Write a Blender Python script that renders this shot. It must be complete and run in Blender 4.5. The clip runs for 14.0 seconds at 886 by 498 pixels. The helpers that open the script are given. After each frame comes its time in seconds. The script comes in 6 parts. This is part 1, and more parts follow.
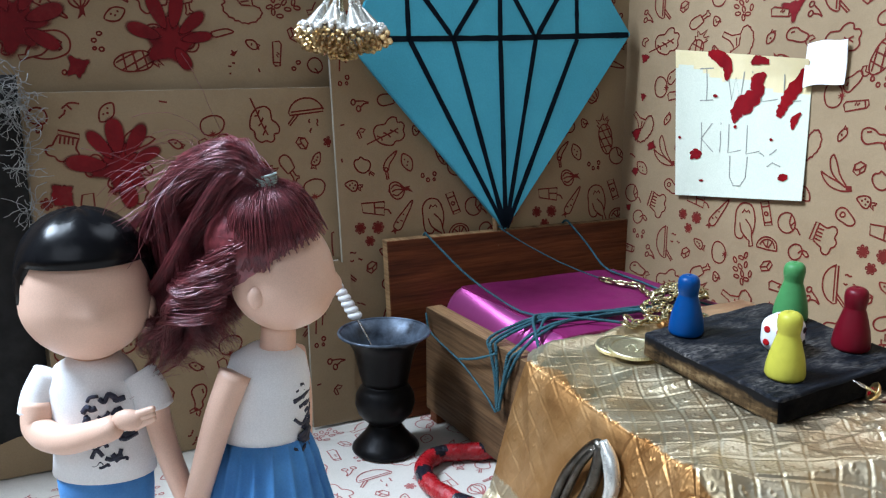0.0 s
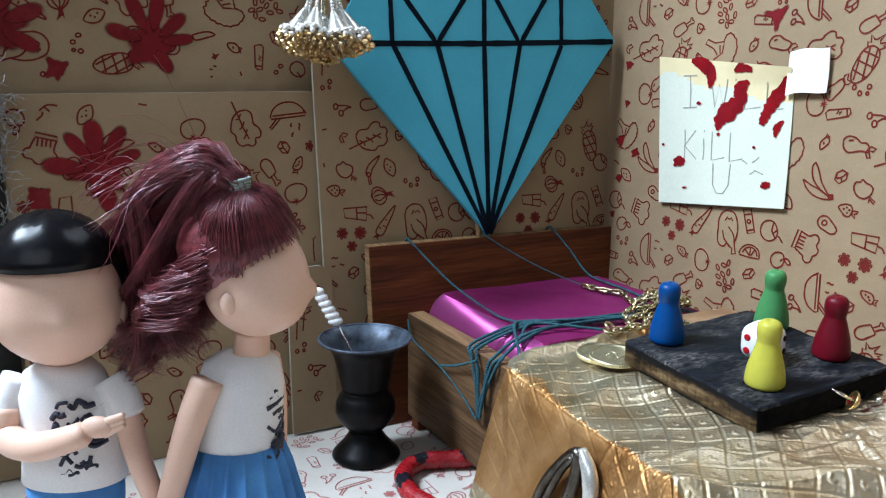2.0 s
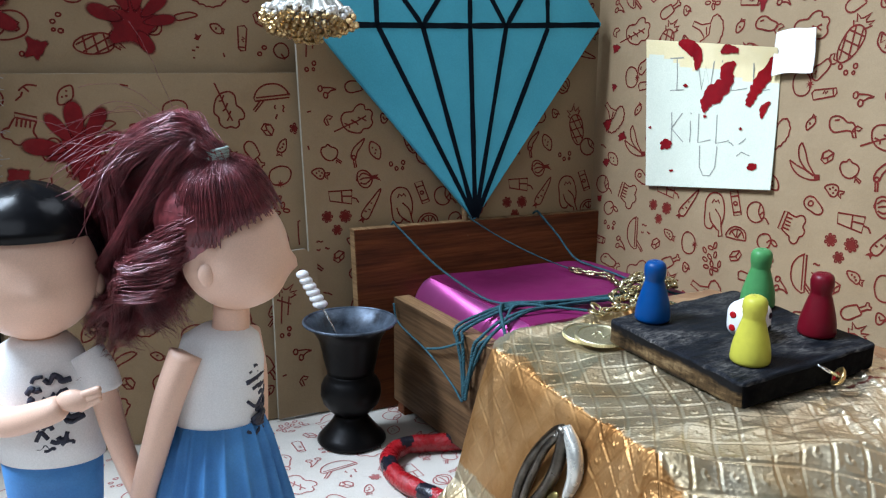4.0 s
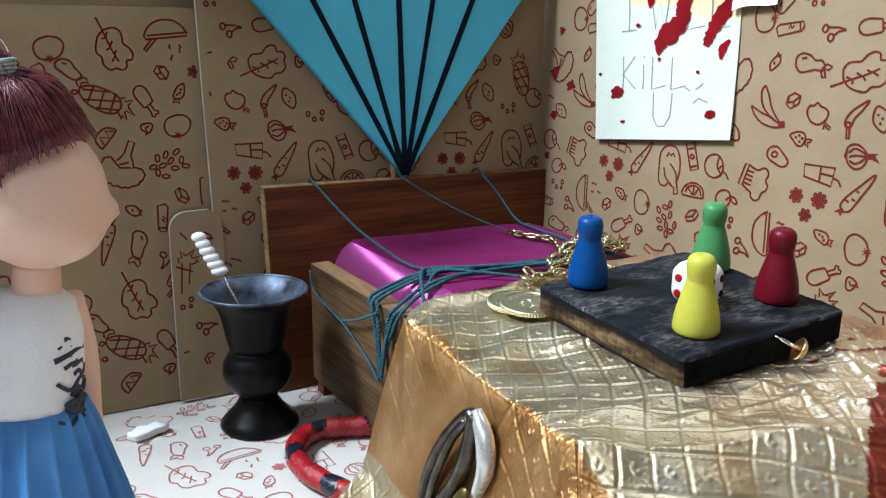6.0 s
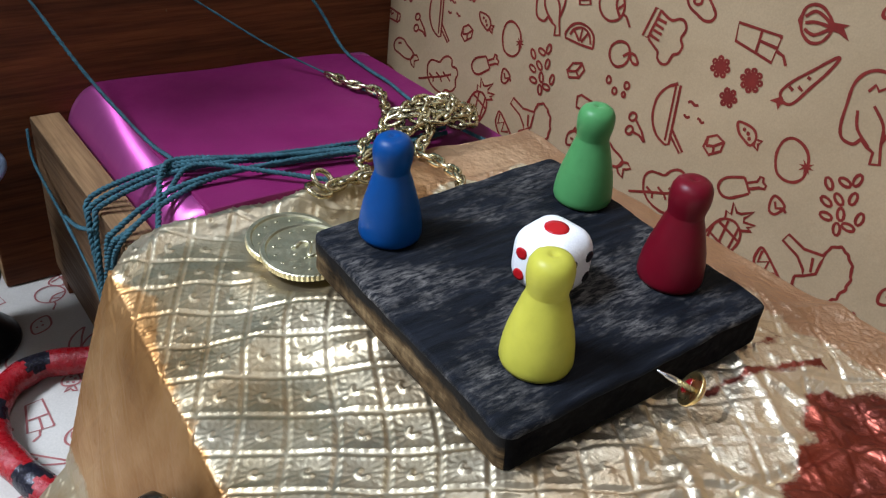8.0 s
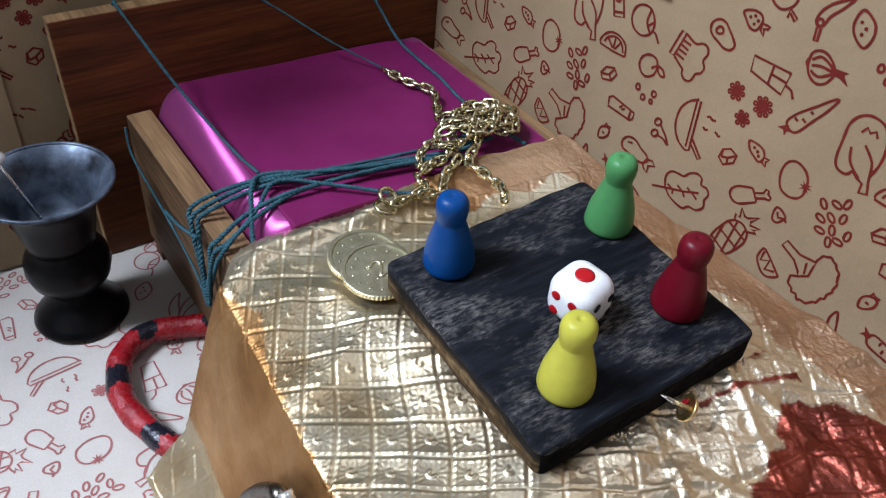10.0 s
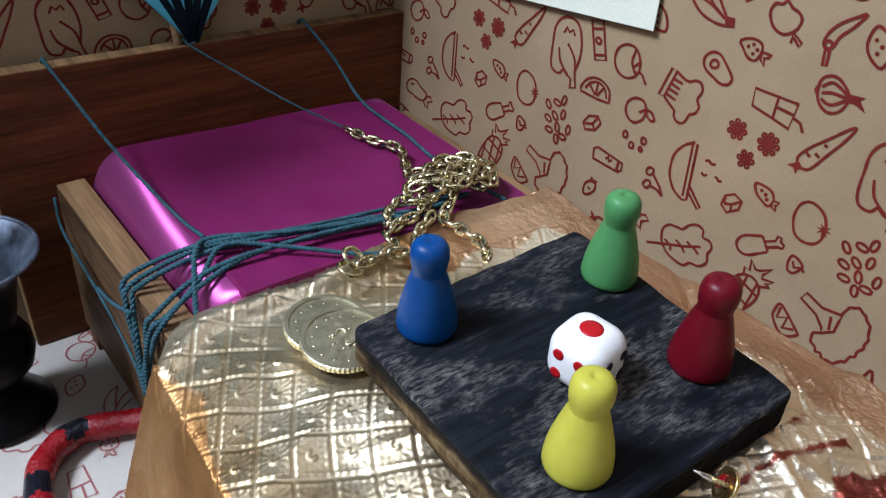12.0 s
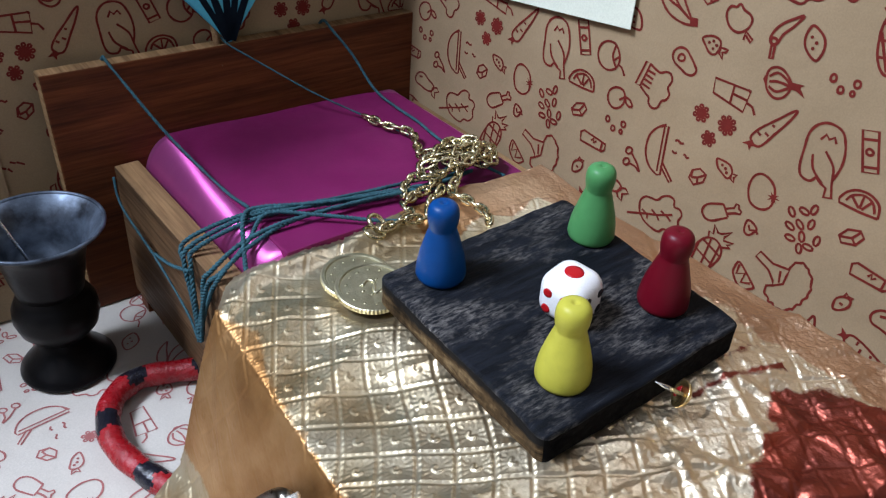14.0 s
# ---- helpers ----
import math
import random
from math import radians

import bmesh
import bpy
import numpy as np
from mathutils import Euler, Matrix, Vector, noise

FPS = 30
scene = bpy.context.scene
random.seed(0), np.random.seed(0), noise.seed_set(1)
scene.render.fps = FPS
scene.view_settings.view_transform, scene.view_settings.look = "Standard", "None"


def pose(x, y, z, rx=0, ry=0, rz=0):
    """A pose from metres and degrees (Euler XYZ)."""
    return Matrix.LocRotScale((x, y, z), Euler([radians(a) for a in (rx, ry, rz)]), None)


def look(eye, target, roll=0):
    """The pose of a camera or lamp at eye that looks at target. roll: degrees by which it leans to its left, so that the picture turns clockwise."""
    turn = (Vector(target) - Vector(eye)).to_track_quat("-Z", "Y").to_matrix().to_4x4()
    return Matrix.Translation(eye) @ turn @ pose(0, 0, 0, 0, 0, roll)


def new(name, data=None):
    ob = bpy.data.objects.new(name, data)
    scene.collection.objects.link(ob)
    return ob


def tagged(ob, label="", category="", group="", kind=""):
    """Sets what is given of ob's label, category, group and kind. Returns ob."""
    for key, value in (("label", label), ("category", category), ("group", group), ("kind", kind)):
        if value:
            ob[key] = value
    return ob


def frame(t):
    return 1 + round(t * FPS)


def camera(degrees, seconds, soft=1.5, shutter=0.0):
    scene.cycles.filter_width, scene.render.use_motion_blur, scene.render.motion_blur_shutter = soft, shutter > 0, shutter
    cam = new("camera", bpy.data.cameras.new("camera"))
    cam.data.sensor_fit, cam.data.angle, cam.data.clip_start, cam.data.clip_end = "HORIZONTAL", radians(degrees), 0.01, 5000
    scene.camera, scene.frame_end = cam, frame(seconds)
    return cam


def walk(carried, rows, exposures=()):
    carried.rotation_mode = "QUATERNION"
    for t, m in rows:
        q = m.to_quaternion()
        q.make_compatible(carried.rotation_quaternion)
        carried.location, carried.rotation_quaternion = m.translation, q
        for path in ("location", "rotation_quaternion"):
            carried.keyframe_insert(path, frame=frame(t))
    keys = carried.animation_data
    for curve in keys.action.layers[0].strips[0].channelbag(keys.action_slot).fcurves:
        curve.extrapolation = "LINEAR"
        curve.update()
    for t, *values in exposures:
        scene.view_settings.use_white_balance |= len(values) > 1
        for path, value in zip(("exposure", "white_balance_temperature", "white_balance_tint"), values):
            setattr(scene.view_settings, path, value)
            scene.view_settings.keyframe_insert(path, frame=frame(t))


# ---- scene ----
# One plan unit is 1.4 mm; the plan and the walk are written in plan units.
U = 0.0014
cam = camera(54.5, 14.0, soft=1.25)
# seconds, eye x y z in plan units, yaw, pitch, lean to the left in degrees
PATH = [
    (0.0, 0.00, 0.00, 133.00, -28.50, -13.00, -0.00),
    (0.5, 1.84, 0.46, 132.07, -28.89, -12.89, 0.11),
    (1.0, 0.97, -0.49, 133.82, -29.00, -12.66, 0.14),
    (1.5, 2.79, 0.84, 131.82, -29.07, -12.74, 0.29),
    (2.0, 3.02, 0.22, 132.70, -29.22, -12.62, 0.50),
    (2.5, 3.66, 0.03, 132.15, -29.50, -12.54, 0.58),
    (3.0, 3.89, -0.02, 131.01, -29.67, -12.76, 0.55),
    (5.3, 13.36, 1.39, 124.50, -30.43, -12.95, 0.01),
    (5.5, 16.35, 3.66, 124.96, -30.47, -13.68, -0.10),
    (6.0, 37.02, 18.05, 115.22, -31.09, -14.38, 0.58),
    (6.5, 67.84, 42.66, 113.07, -32.46, -16.74, 1.41),
    (7.0, 93.46, 60.98, 108.54, -34.34, -20.93, 2.13),
    (7.5, 101.32, 71.30, 116.34, -36.77, -26.21, 3.56),
    (7.7, 103.40, 74.37, 118.78, -37.87, -28.61, 4.19),
    (9.8, 93.83, 70.25, 166.48, -37.10, -40.85, 4.80),
    (10.0, 93.86, 72.23, 162.53, -36.95, -40.79, 4.61),
    (10.5, 101.10, 82.03, 148.27, -38.00, -40.57, 4.78),
    (11.0, 103.68, 84.45, 144.99, -38.59, -38.56, 4.49),
    (11.5, 102.14, 84.59, 142.82, -38.72, -36.25, 4.10),
    (12.0, 101.22, 83.58, 141.55, -39.07, -33.71, 3.85),
    (12.5, 100.26, 81.40, 137.24, -39.09, -32.14, 3.75),
    (13.0, 98.99, 80.88, 132.32, -39.00, -32.01, 3.93),
    (13.5, 97.80, 76.74, 144.37, -39.15, -33.36, 4.01),
    (14.0, 82.42, 63.22, 152.86, -39.16, -34.15, 3.51),
]


def eye_pose(x, y, z, yaw, pitch, lean):
    cy, sy, cp, sp = math.cos(radians(yaw)), math.sin(radians(yaw)), math.cos(radians(pitch)), math.sin(radians(pitch))
    eye = Vector((x, y, z)) * U
    return look(eye, eye + Vector((-sy * cp, cy * cp, sp)), lean)


walk(cam, [(row[0], eye_pose(*row[1:])) for row in PATH],
     exposures=[(0.0, -0.02, 6100, 12), (3.0, -0.06, 6150, 12), (6.0, 0.09, 6250, 12), (6.6, 0.09, 6300, 12), (7.2, -0.12, 6350, 14), (10.0, -0.37, 6300, 19), (14.0, -0.35, 6300, 19)])

# ---- world and lights ----
world = bpy.data.worlds.new("room_air")
scene.world = world
world.use_nodes = True
world.node_tree.nodes["Background"].inputs[0].default_value = (0.75, 0.85, 1.0, 1)
world.node_tree.nodes["Background"].inputs[1].default_value = 0.04


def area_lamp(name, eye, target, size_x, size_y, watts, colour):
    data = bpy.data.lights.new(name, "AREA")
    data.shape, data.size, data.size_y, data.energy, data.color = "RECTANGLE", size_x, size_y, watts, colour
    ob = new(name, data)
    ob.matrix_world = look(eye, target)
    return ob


# unseen key lamp from the upper left; the room has no window for it
area_lamp("key_light", (-0.83, 0.67, 1.62), (0.25, 0.20, 0.06), 0.60, 0.60, 103.0, (0.75, 0.88, 1.0))
# added fill lamp to brighten dolls and foil; no fitting hangs there
area_lamp("left_fill_light", (-0.72, -0.56, 0.95), (0.16, 0.22, 0.08), 0.9, 0.6, 4.2, (0.85, 0.93, 1.0))
area_lamp("far_ceiling_lamp_light", (0.78, 0.22, 1.36), (0.24, 0.18, 0.06), 0.5, 0.5, 4.5, (0.86, 0.93, 1.0))


# ---- materials ----
class Nodes:
    """A small shorthand for building one node material."""

    def __init__(self, name, rough=0.5, metal=0.0):
        self.mat = bpy.data.materials.new(name)
        self.mat.use_nodes = True
        self.tree = self.mat.node_tree
        self.bsdf = self.tree.nodes["Principled BSDF"]
        self.bsdf.inputs["Roughness"].default_value = rough
        self.bsdf.inputs["Metallic"].default_value = metal
        self.coord = self.add("ShaderNodeTexCoord").outputs["Object"]

    def add(self, kind, **values):
        node = self.tree.nodes.new(kind)
        for key, value in values.items():
            if key == "blend_type":
                node.blend_type = value
            elif key == "data_type":
                node.data_type = value
            elif key == "operation":
                node.operation = value
            elif key == "feature":
                node.feature = value
            else:
                node.inputs[key.replace("_", " ")].default_value = value
        return node

    def link(self, a, b):
        self.tree.links.new(a, b)

    def stretched(self, x, y, z, turn=0.0):
        m = self.tree.nodes.new("ShaderNodeMapping")
        m.inputs["Scale"].default_value = (x, y, z)
        m.inputs["Rotation"].default_value = (0, 0, turn)
        self.link(self.coord, m.inputs["Vector"])
        return m.outputs["Vector"]

    def noise(self, scale, detail=5.0, rough=0.6, vector=None):
        n = self.add("ShaderNodeTexNoise", Scale=scale, Detail=detail, Roughness=rough)
        self.link(vector or self.coord, n.inputs["Vector"])
        return n.outputs["Fac"]

    def ramp(self, fac, *stops):
        r = self.tree.nodes.new("ShaderNodeValToRGB")
        while len(r.color_ramp.elements) < len(stops):
            r.color_ramp.elements.new(0.5)
        for e, (at, col) in zip(r.color_ramp.elements, stops):
            e.position, e.color = at, (*col, 1) if len(col) == 3 else col
        self.link(fac, r.inputs["Fac"])
        return r.outputs["Color"]

    def mix(self, a, b, fac, mode="MIX"):
        m = self.tree.nodes.new("ShaderNodeMix")
        m.data_type, m.blend_type = "RGBA", mode
        for value, slot in ((fac, 0), (a, 6), (b, 7)):
            if isinstance(value, (int, float)):
                m.inputs[slot].default_value = value
            elif isinstance(value, tuple):
                m.inputs[slot].default_value = (*value, 1)
            else:
                self.link(value, m.inputs[slot])
        return m.outputs[2]

    def bump(self, height, strength, distance):
        b = self.add("ShaderNodeBump", Strength=strength, Distance=distance)
        self.link(height, b.inputs["Height"])
        self.link(b.outputs["Normal"], self.bsdf.inputs["Normal"])

    def colour(self, socket):
        if isinstance(socket, tuple):
            self.bsdf.inputs["Base Color"].default_value = (*socket, 1)
        else:
            self.link(socket, self.bsdf.inputs["Base Color"])

    def rough(self, socket):
        self.link(socket, self.bsdf.inputs["Roughness"])


def speckled(name, a, b, scale, rough=0.5, metal=0.0, bump=0.15, fine=3000.0, depth=0.0002, stains=None, gloss=0.5, waves=0.0):
    """Two tones mottled at a coarse scale, with fine grain and relief."""
    n = Nodes(name, rough, metal)
    tone = n.ramp(n.noise(scale), (0.3, a), (0.7, b))
    grain = n.ramp(n.noise(fine, 3.0), (0.3, (0.78, 0.78, 0.78)), (0.7, (1.0, 1.0, 1.0)))
    col = n.mix(tone, grain, 0.6, "MULTIPLY")
    if stains:
        mask = n.ramp(n.noise(scale * 0.6, 6.0, 0.7), (0.55, (0, 0, 0)), (0.75, (1, 1, 1)))
        col = n.mix(col, stains, mask)
    n.colour(col)
    n.rough(n.ramp(n.noise(scale * 3), (0.3, (rough * 0.8,) * 3), (0.7, (min(1, rough * 1.2),) * 3)))
    n.bump(n.noise(fine * 0.6, 4.0), bump, depth)
    if waves:
        slow = n.add("ShaderNodeBump", Strength=0.5, Distance=0.0025)
        n.link(n.noise(waves, 4.0, 0.5), slow.inputs["Height"])
        n.link(slow.outputs["Normal"], n.bsdf.inputs["Normal"].links[0].from_node.inputs["Normal"])
    n.bsdf.inputs["Specular IOR Level"].default_value = gloss
    return n.mat


def wood_material(name, dark, light, along, rough=0.55):
    """Long grain along one axis (0, 1 or 2), with pores and rubbed patches."""
    n = Nodes(name, rough)
    s = [170.0, 170.0, 170.0]
    s[along] = 9.0
    grain = n.noise(1.0, 8.0, 0.65, n.stretched(*s))
    s2 = [900.0, 900.0, 900.0]
    s2[along] = 40.0
    pores = n.noise(1.0, 4.0, 0.6, n.stretched(*s2))
    col = n.ramp(grain, (0.3, dark), (0.62, light))
    col = n.mix(col, n.ramp(pores, (0.35, (0.55, 0.5, 0.45)), (0.6, (1, 1, 1))), 0.7, "MULTIPLY")
    col = n.mix(col, (dark[0] * 0.6, dark[1] * 0.55, dark[2] * 0.5), n.ramp(n.noise(40.0, 5.0), (0.55, (0, 0, 0)), (0.8, (0.6, 0.6, 0.6))))
    n.colour(col)
    n.rough(n.ramp(pores, (0.3, (rough * 1.3,) * 3), (0.7, (rough * 0.8,) * 3)))
    n.bump(pores, 0.35, 0.0003)
    n.bsdf.inputs["Specular IOR Level"].default_value = 0.25
    return n.mat


KRAFT = speckled("kraft_paper", (0.27, 0.19, 0.107), (0.33, 0.237, 0.138), 18.0, 0.72, bump=0.12, fine=1800.0, gloss=0.25, waves=40.0)
KRAFT_FLOOR = speckled("pale_printed_paper", (0.53, 0.49, 0.43), (0.60, 0.56, 0.50), 20.0, 0.6, bump=0.1, fine=1800.0, waves=45.0)
CARD_EDGE = speckled("pale_card_edge", (0.21, 0.18, 0.14), (0.33, 0.29, 0.23), 120.0, 0.8)
INK_FLOOR = speckled("faded_red_print", (0.30, 0.085, 0.08), (0.40, 0.14, 0.13), 150.0, 0.65, bump=0.0)
INK = speckled("red_brown_print", (0.112, 0.012, 0.009), (0.165, 0.020, 0.014), 150.0, 0.65, bump=0.0, gloss=0.15)
BLOOD = speckled("dried_red_paint", (0.11, 0.004, 0.006), (0.20, 0.007, 0.010), 90.0, 0.55, bump=0.15, fine=900.0, stains=(0.17, 0.02, 0.018), gloss=0.2)
_n = BLOOD.node_tree.nodes
_at = _n.new("ShaderNodeAttribute")
_at.attribute_name = "cover"
_no = _n.new("ShaderNodeTexNoise")
_no.inputs["Scale"].default_value, _no.inputs["Detail"].default_value = 190.0, 5.0
_ma = _n.new("ShaderNodeMath")
_ma.operation, _ma.use_clamp = "MULTIPLY_ADD", True
_mb = _n.new("ShaderNodeMath")
_mb.operation = "MULTIPLY_ADD"
BLOOD.node_tree.links.new(_no.outputs["Fac"], _mb.inputs[0])
_mb.inputs[1].default_value, _mb.inputs[2].default_value = 1.6, -0.9
BLOOD.node_tree.links.new(_at.outputs["Fac"], _ma.inputs[0])
_ma.inputs[1].default_value = 1.9
BLOOD.node_tree.links.new(_mb.outputs[0], _ma.inputs[2])
BLOOD.node_tree.links.new(_ma.outputs[0], _n["Principled BSDF"].inputs["Alpha"])
BLOOD_WET = speckled("glossy_red_paint", (0.15, 0.003, 0.006), (0.26, 0.006, 0.010), 120.0, 0.18, bump=0.1)
NOTE = speckled("pale_yellow_note_paper", (0.60, 0.63, 0.51), (0.66, 0.68, 0.56), 30.0, 0.6, bump=0.06, fine=1500.0)
NOTE_GLUE = speckled("glue_stained_note_paper", (0.70, 0.58, 0.32), (0.78, 0.66, 0.40), 60.0, 0.4)
TAPE = speckled("white_paper_tape", (0.8, 0.8, 0.8), (0.87, 0.87, 0.86), 60.0, 0.5)
PENCIL = speckled("grey_pencil", (0.18, 0.18, 0.16), (0.32, 0.32, 0.28), 300.0, 0.7)
CYAN = speckled("cyan_painted_foam", (0.065, 0.39, 0.54), (0.085, 0.46, 0.62), 25.0, 0.55, bump=0.25, fine=1500.0, gloss=0.25)
MARKER = speckled("black_marker", (0.002, 0.005, 0.010), (0.004, 0.010, 0.018), 200.0, 0.7, gloss=0.08)
WOOD_X = wood_material("stained_brown_wood", (0.045, 0.011, 0.003), (0.185, 0.052, 0.014), 0)
WOOD_Y = wood_material("raw_pale_wood", (0.11, 0.06, 0.026), (0.30, 0.18, 0.085), 1)
# outer rail face: brown wood with its shade put into the colour
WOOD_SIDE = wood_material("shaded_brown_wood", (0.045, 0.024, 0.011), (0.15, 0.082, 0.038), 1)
CHARRED = Nodes("charred_wood", 0.5)
_g = CHARRED.noise(1.0, 7.0, 0.7, CHARRED.stretched(40.0, 420.0, 200.0))
_c = CHARRED.ramp(_g, (0.42, (0.003, 0.004, 0.006)), (0.6, (0.009, 0.011, 0.016)), (0.78, (0.07, 0.066, 0.06)))
_worn = CHARRED.ramp(CHARRED.noise(1.0, 6.0, 0.68, CHARRED.stretched(24.0, 40.0, 40.0)), (0.485, (0, 0, 0)), (0.64, (1, 1, 1)))
_c = CHARRED.mix(_c, CHARRED.ramp(CHARRED.noise(1.0, 6.0, 0.75, CHARRED.stretched(280.0, 1100.0, 700.0)), (0.44, (0.008, 0.009, 0.012)), (0.72, (0.27, 0.25, 0.23))), _worn)
CHARRED.colour(_c)
CHARRED.rough(CHARRED.ramp(_g, (0.3, (0.5,) * 3), (0.7, (0.7,) * 3)))
CHARRED.bump(_g, 0.9, 0.0007)
CHARRED.bsdf.inputs["Specular IOR Level"].default_value = 0.1
CHARRED = CHARRED.mat
SOOT = speckled("soot_black_edge", (0.002, 0.002, 0.003), (0.008, 0.0075, 0.0075), 150.0, 0.85, bump=0.6, fine=500.0, depth=0.0006, gloss=0.04)
BARK = Nodes("scorched_raw_wood_edge", 0.75)
_c = BARK.ramp(BARK.noise(1.0, 6.0, 0.65, BARK.stretched(60.0, 70.0, 260.0)), (0.38, (0.016, 0.010, 0.005)), (0.53, (0.085, 0.052, 0.024)), (0.70, (0.27, 0.19, 0.10)))
_c = BARK.mix(_c, BARK.ramp(BARK.noise(1.0, 5.0, 0.6, BARK.stretched(400.0, 700.0, 120.0)), (0.35, (0.45, 0.42, 0.38)), (0.6, (1, 1, 1))), 0.75, "MULTIPLY")
# the flame blackened an uneven strip along the top and the foot of this side
_high = BARK.tree.nodes.new("ShaderNodeSeparateXYZ")
BARK.link(BARK.coord, _high.inputs[0])
_edge = BARK.add("ShaderNodeMath", operation="MULTIPLY_ADD")
BARK.link(BARK.noise(90.0, 4.0, 0.6), _edge.inputs[0])
_edge.inputs[1].default_value = 0.006
BARK.link(_high.outputs["Z"], _edge.inputs[2])
_span = BARK.add("ShaderNodeMapRange", From_Min=-0.0078, From_Max=0.0045)
BARK.link(_edge.outputs[0], _span.inputs["Value"])
_char = BARK.ramp(_span.outputs["Result"], (0.10, (1, 1, 1)), (0.24, (0, 0, 0)), (0.54, (0, 0, 0)), (0.66, (1, 1, 1)))
BARK.colour(BARK.mix(_c, (0.006, 0.0055, 0.006), _char))
BARK.bump(BARK.noise(300.0, 5.0), 0.5, 0.0005)
BARK.bsdf.inputs["Specular IOR Level"].default_value = 0.1
BARK = BARK.mat
SATIN = Nodes("magenta_satin", 0.42)
_w = SATIN.noise(1.0, 3.0, 0.5, SATIN.stretched(60.0, 420.0, 60.0))
SATIN.colour(SATIN.mix((0.62, 0.11, 0.40), SATIN.ramp(SATIN.noise(25.0), (0.3, (0.56, 0.08, 0.34)), (0.7, (0.66, 0.14, 0.45))), 0.7))
SATIN.bsdf.inputs["Sheen Weight"].default_value = 0.08
SATIN.bsdf.inputs["Sheen Roughness"].default_value = 0.4
SATIN.bsdf.inputs["Sheen Tint"].default_value = (1.0, 0.5, 0.85, 1)
SATIN.bsdf.inputs["Anisotropic"].default_value = 0.9
_tan = SATIN.tree.nodes.new("ShaderNodeTangent")
_tan.direction_type, _tan.axis = "RADIAL", "Z"
SATIN.link(_tan.outputs["Tangent"], SATIN.bsdf.inputs["Tangent"])
SATIN.bsdf.inputs["Metallic"].default_value = 0.8
SATIN.bump(_w, 0.10, 0.0008)
SATIN = SATIN.mat
PANEL_CLOTH = speckled("dull_magenta_cloth", (0.145, 0.007, 0.066), (0.185, 0.011, 0.085), 30.0, 0.55, bump=0.3, fine=1900.0, stains=(0.21, 0.016, 0.09), gloss=0.25)
YARN = speckled("teal_cotton_yarn", (0.006, 0.040, 0.056), (0.022, 0.105, 0.132), 500.0, 0.85, bump=0.4, fine=2500.0)
GOLD = speckled("worn_gold_plate", (0.36, 0.30, 0.16), (0.76, 0.67, 0.44), 420.0, 0.25, 1.0, bump=0.1, fine=1500.0)
BRASS = speckled("brass_coin_metal", (0.50, 0.47, 0.31), (0.70, 0.66, 0.47), 260.0, 0.42, 1.0, bump=0.3)
PEWTER = speckled("tarnished_pewter", (0.003, 0.003, 0.0035), (0.012, 0.011, 0.011), 70.0, 0.36, 0.5, bump=0.25, fine=900.0, stains=(0.016, 0.013, 0.011), gloss=0.2)
PEWTER_IN = speckled("chalky_blue_grey_pewter", (0.006, 0.009, 0.016), (0.14, 0.18, 0.24), 110.0, 0.45, 0.5, bump=0.3, fine=700.0, stains=(0.04, 0.045, 0.055))
STEEL = speckled("bright_steel", (0.6, 0.6, 0.6), (0.75, 0.75, 0.75), 200.0, 0.25, 1.0)
OLD_METAL = speckled("dark_antique_metal", (0.06, 0.055, 0.045), (0.22, 0.20, 0.17), 150.0, 0.32, 1.0, bump=0.3)
WHITE_PLASTIC = speckled("white_plastic", (0.82, 0.82, 0.83), (0.88, 0.88, 0.88), 80.0, 0.3, bump=0.02)
COTTON = speckled("white_scrap", (0.8, 0.8, 0.8), (0.88, 0.88, 0.9), 100.0, 0.8)
SILVER_CUP = speckled("pale_silvered_plastic", (0.55, 0.55, 0.5), (0.75, 0.74, 0.68), 120.0, 0.25, 0.6)
COBWEB = speckled("grey_cobweb_fibre", (0.16, 0.16, 0.155), (0.42, 0.42, 0.41), 200.0, 0.9)
# flat black that paints the shade inside the opening
DARK = speckled("recess_shade_black", (0.004, 0.004, 0.004), (0.008, 0.007, 0.007), 30.0, 0.9)
TABLE = wood_material("brown_table_wood", (0.10, 0.06, 0.035), (0.18, 0.11, 0.06), 0)
PLASTER = speckled("grey_plaster", (0.10, 0.098, 0.095), (0.13, 0.127, 0.122), 3.0, 0.85, fine=200.0, depth=0.001)


def plastic(name, colour):
    n = Nodes(name, 0.45)
    n.colour(n.mix(colour, tuple(c * 0.82 for c in colour), n.ramp(n.noise(120.0, 4.0), (0.4, (0, 0, 0)), (0.7, (1, 1, 1)))))
    n.bsdf.inputs["Specular IOR Level"].default_value = 0.2
    n.bsdf.inputs["Subsurface Weight"].default_value = 0.04
    n.bsdf.inputs["Subsurface Radius"].default_value = (0.002, 0.002, 0.002)
    n.rough(n.ramp(n.noise(300.0), (0.3, (0.34,) * 3), (0.7, (0.46,) * 3)))
    n.bump(n.noise(900.0, 3.0), 0.04, 0.0002)
    return n.mat


# ---- mesh helpers: all sizes in plan units ----
def mesh_from(verts, faces, materials, smooth=True, index=None):
    me = bpy.data.meshes.new("mesh")
    me.from_pydata([(v[0] * U, v[1] * U, v[2] * U) for v in verts], [], faces)
    for m in materials if isinstance(materials, (list, tuple)) else [materials]:
        me.materials.append(m)
    if index is not None:
        me.polygons.foreach_set("material_index", index)
    me.polygons.foreach_set("use_smooth", [smooth] * len(me.polygons))
    me.update()
    return me


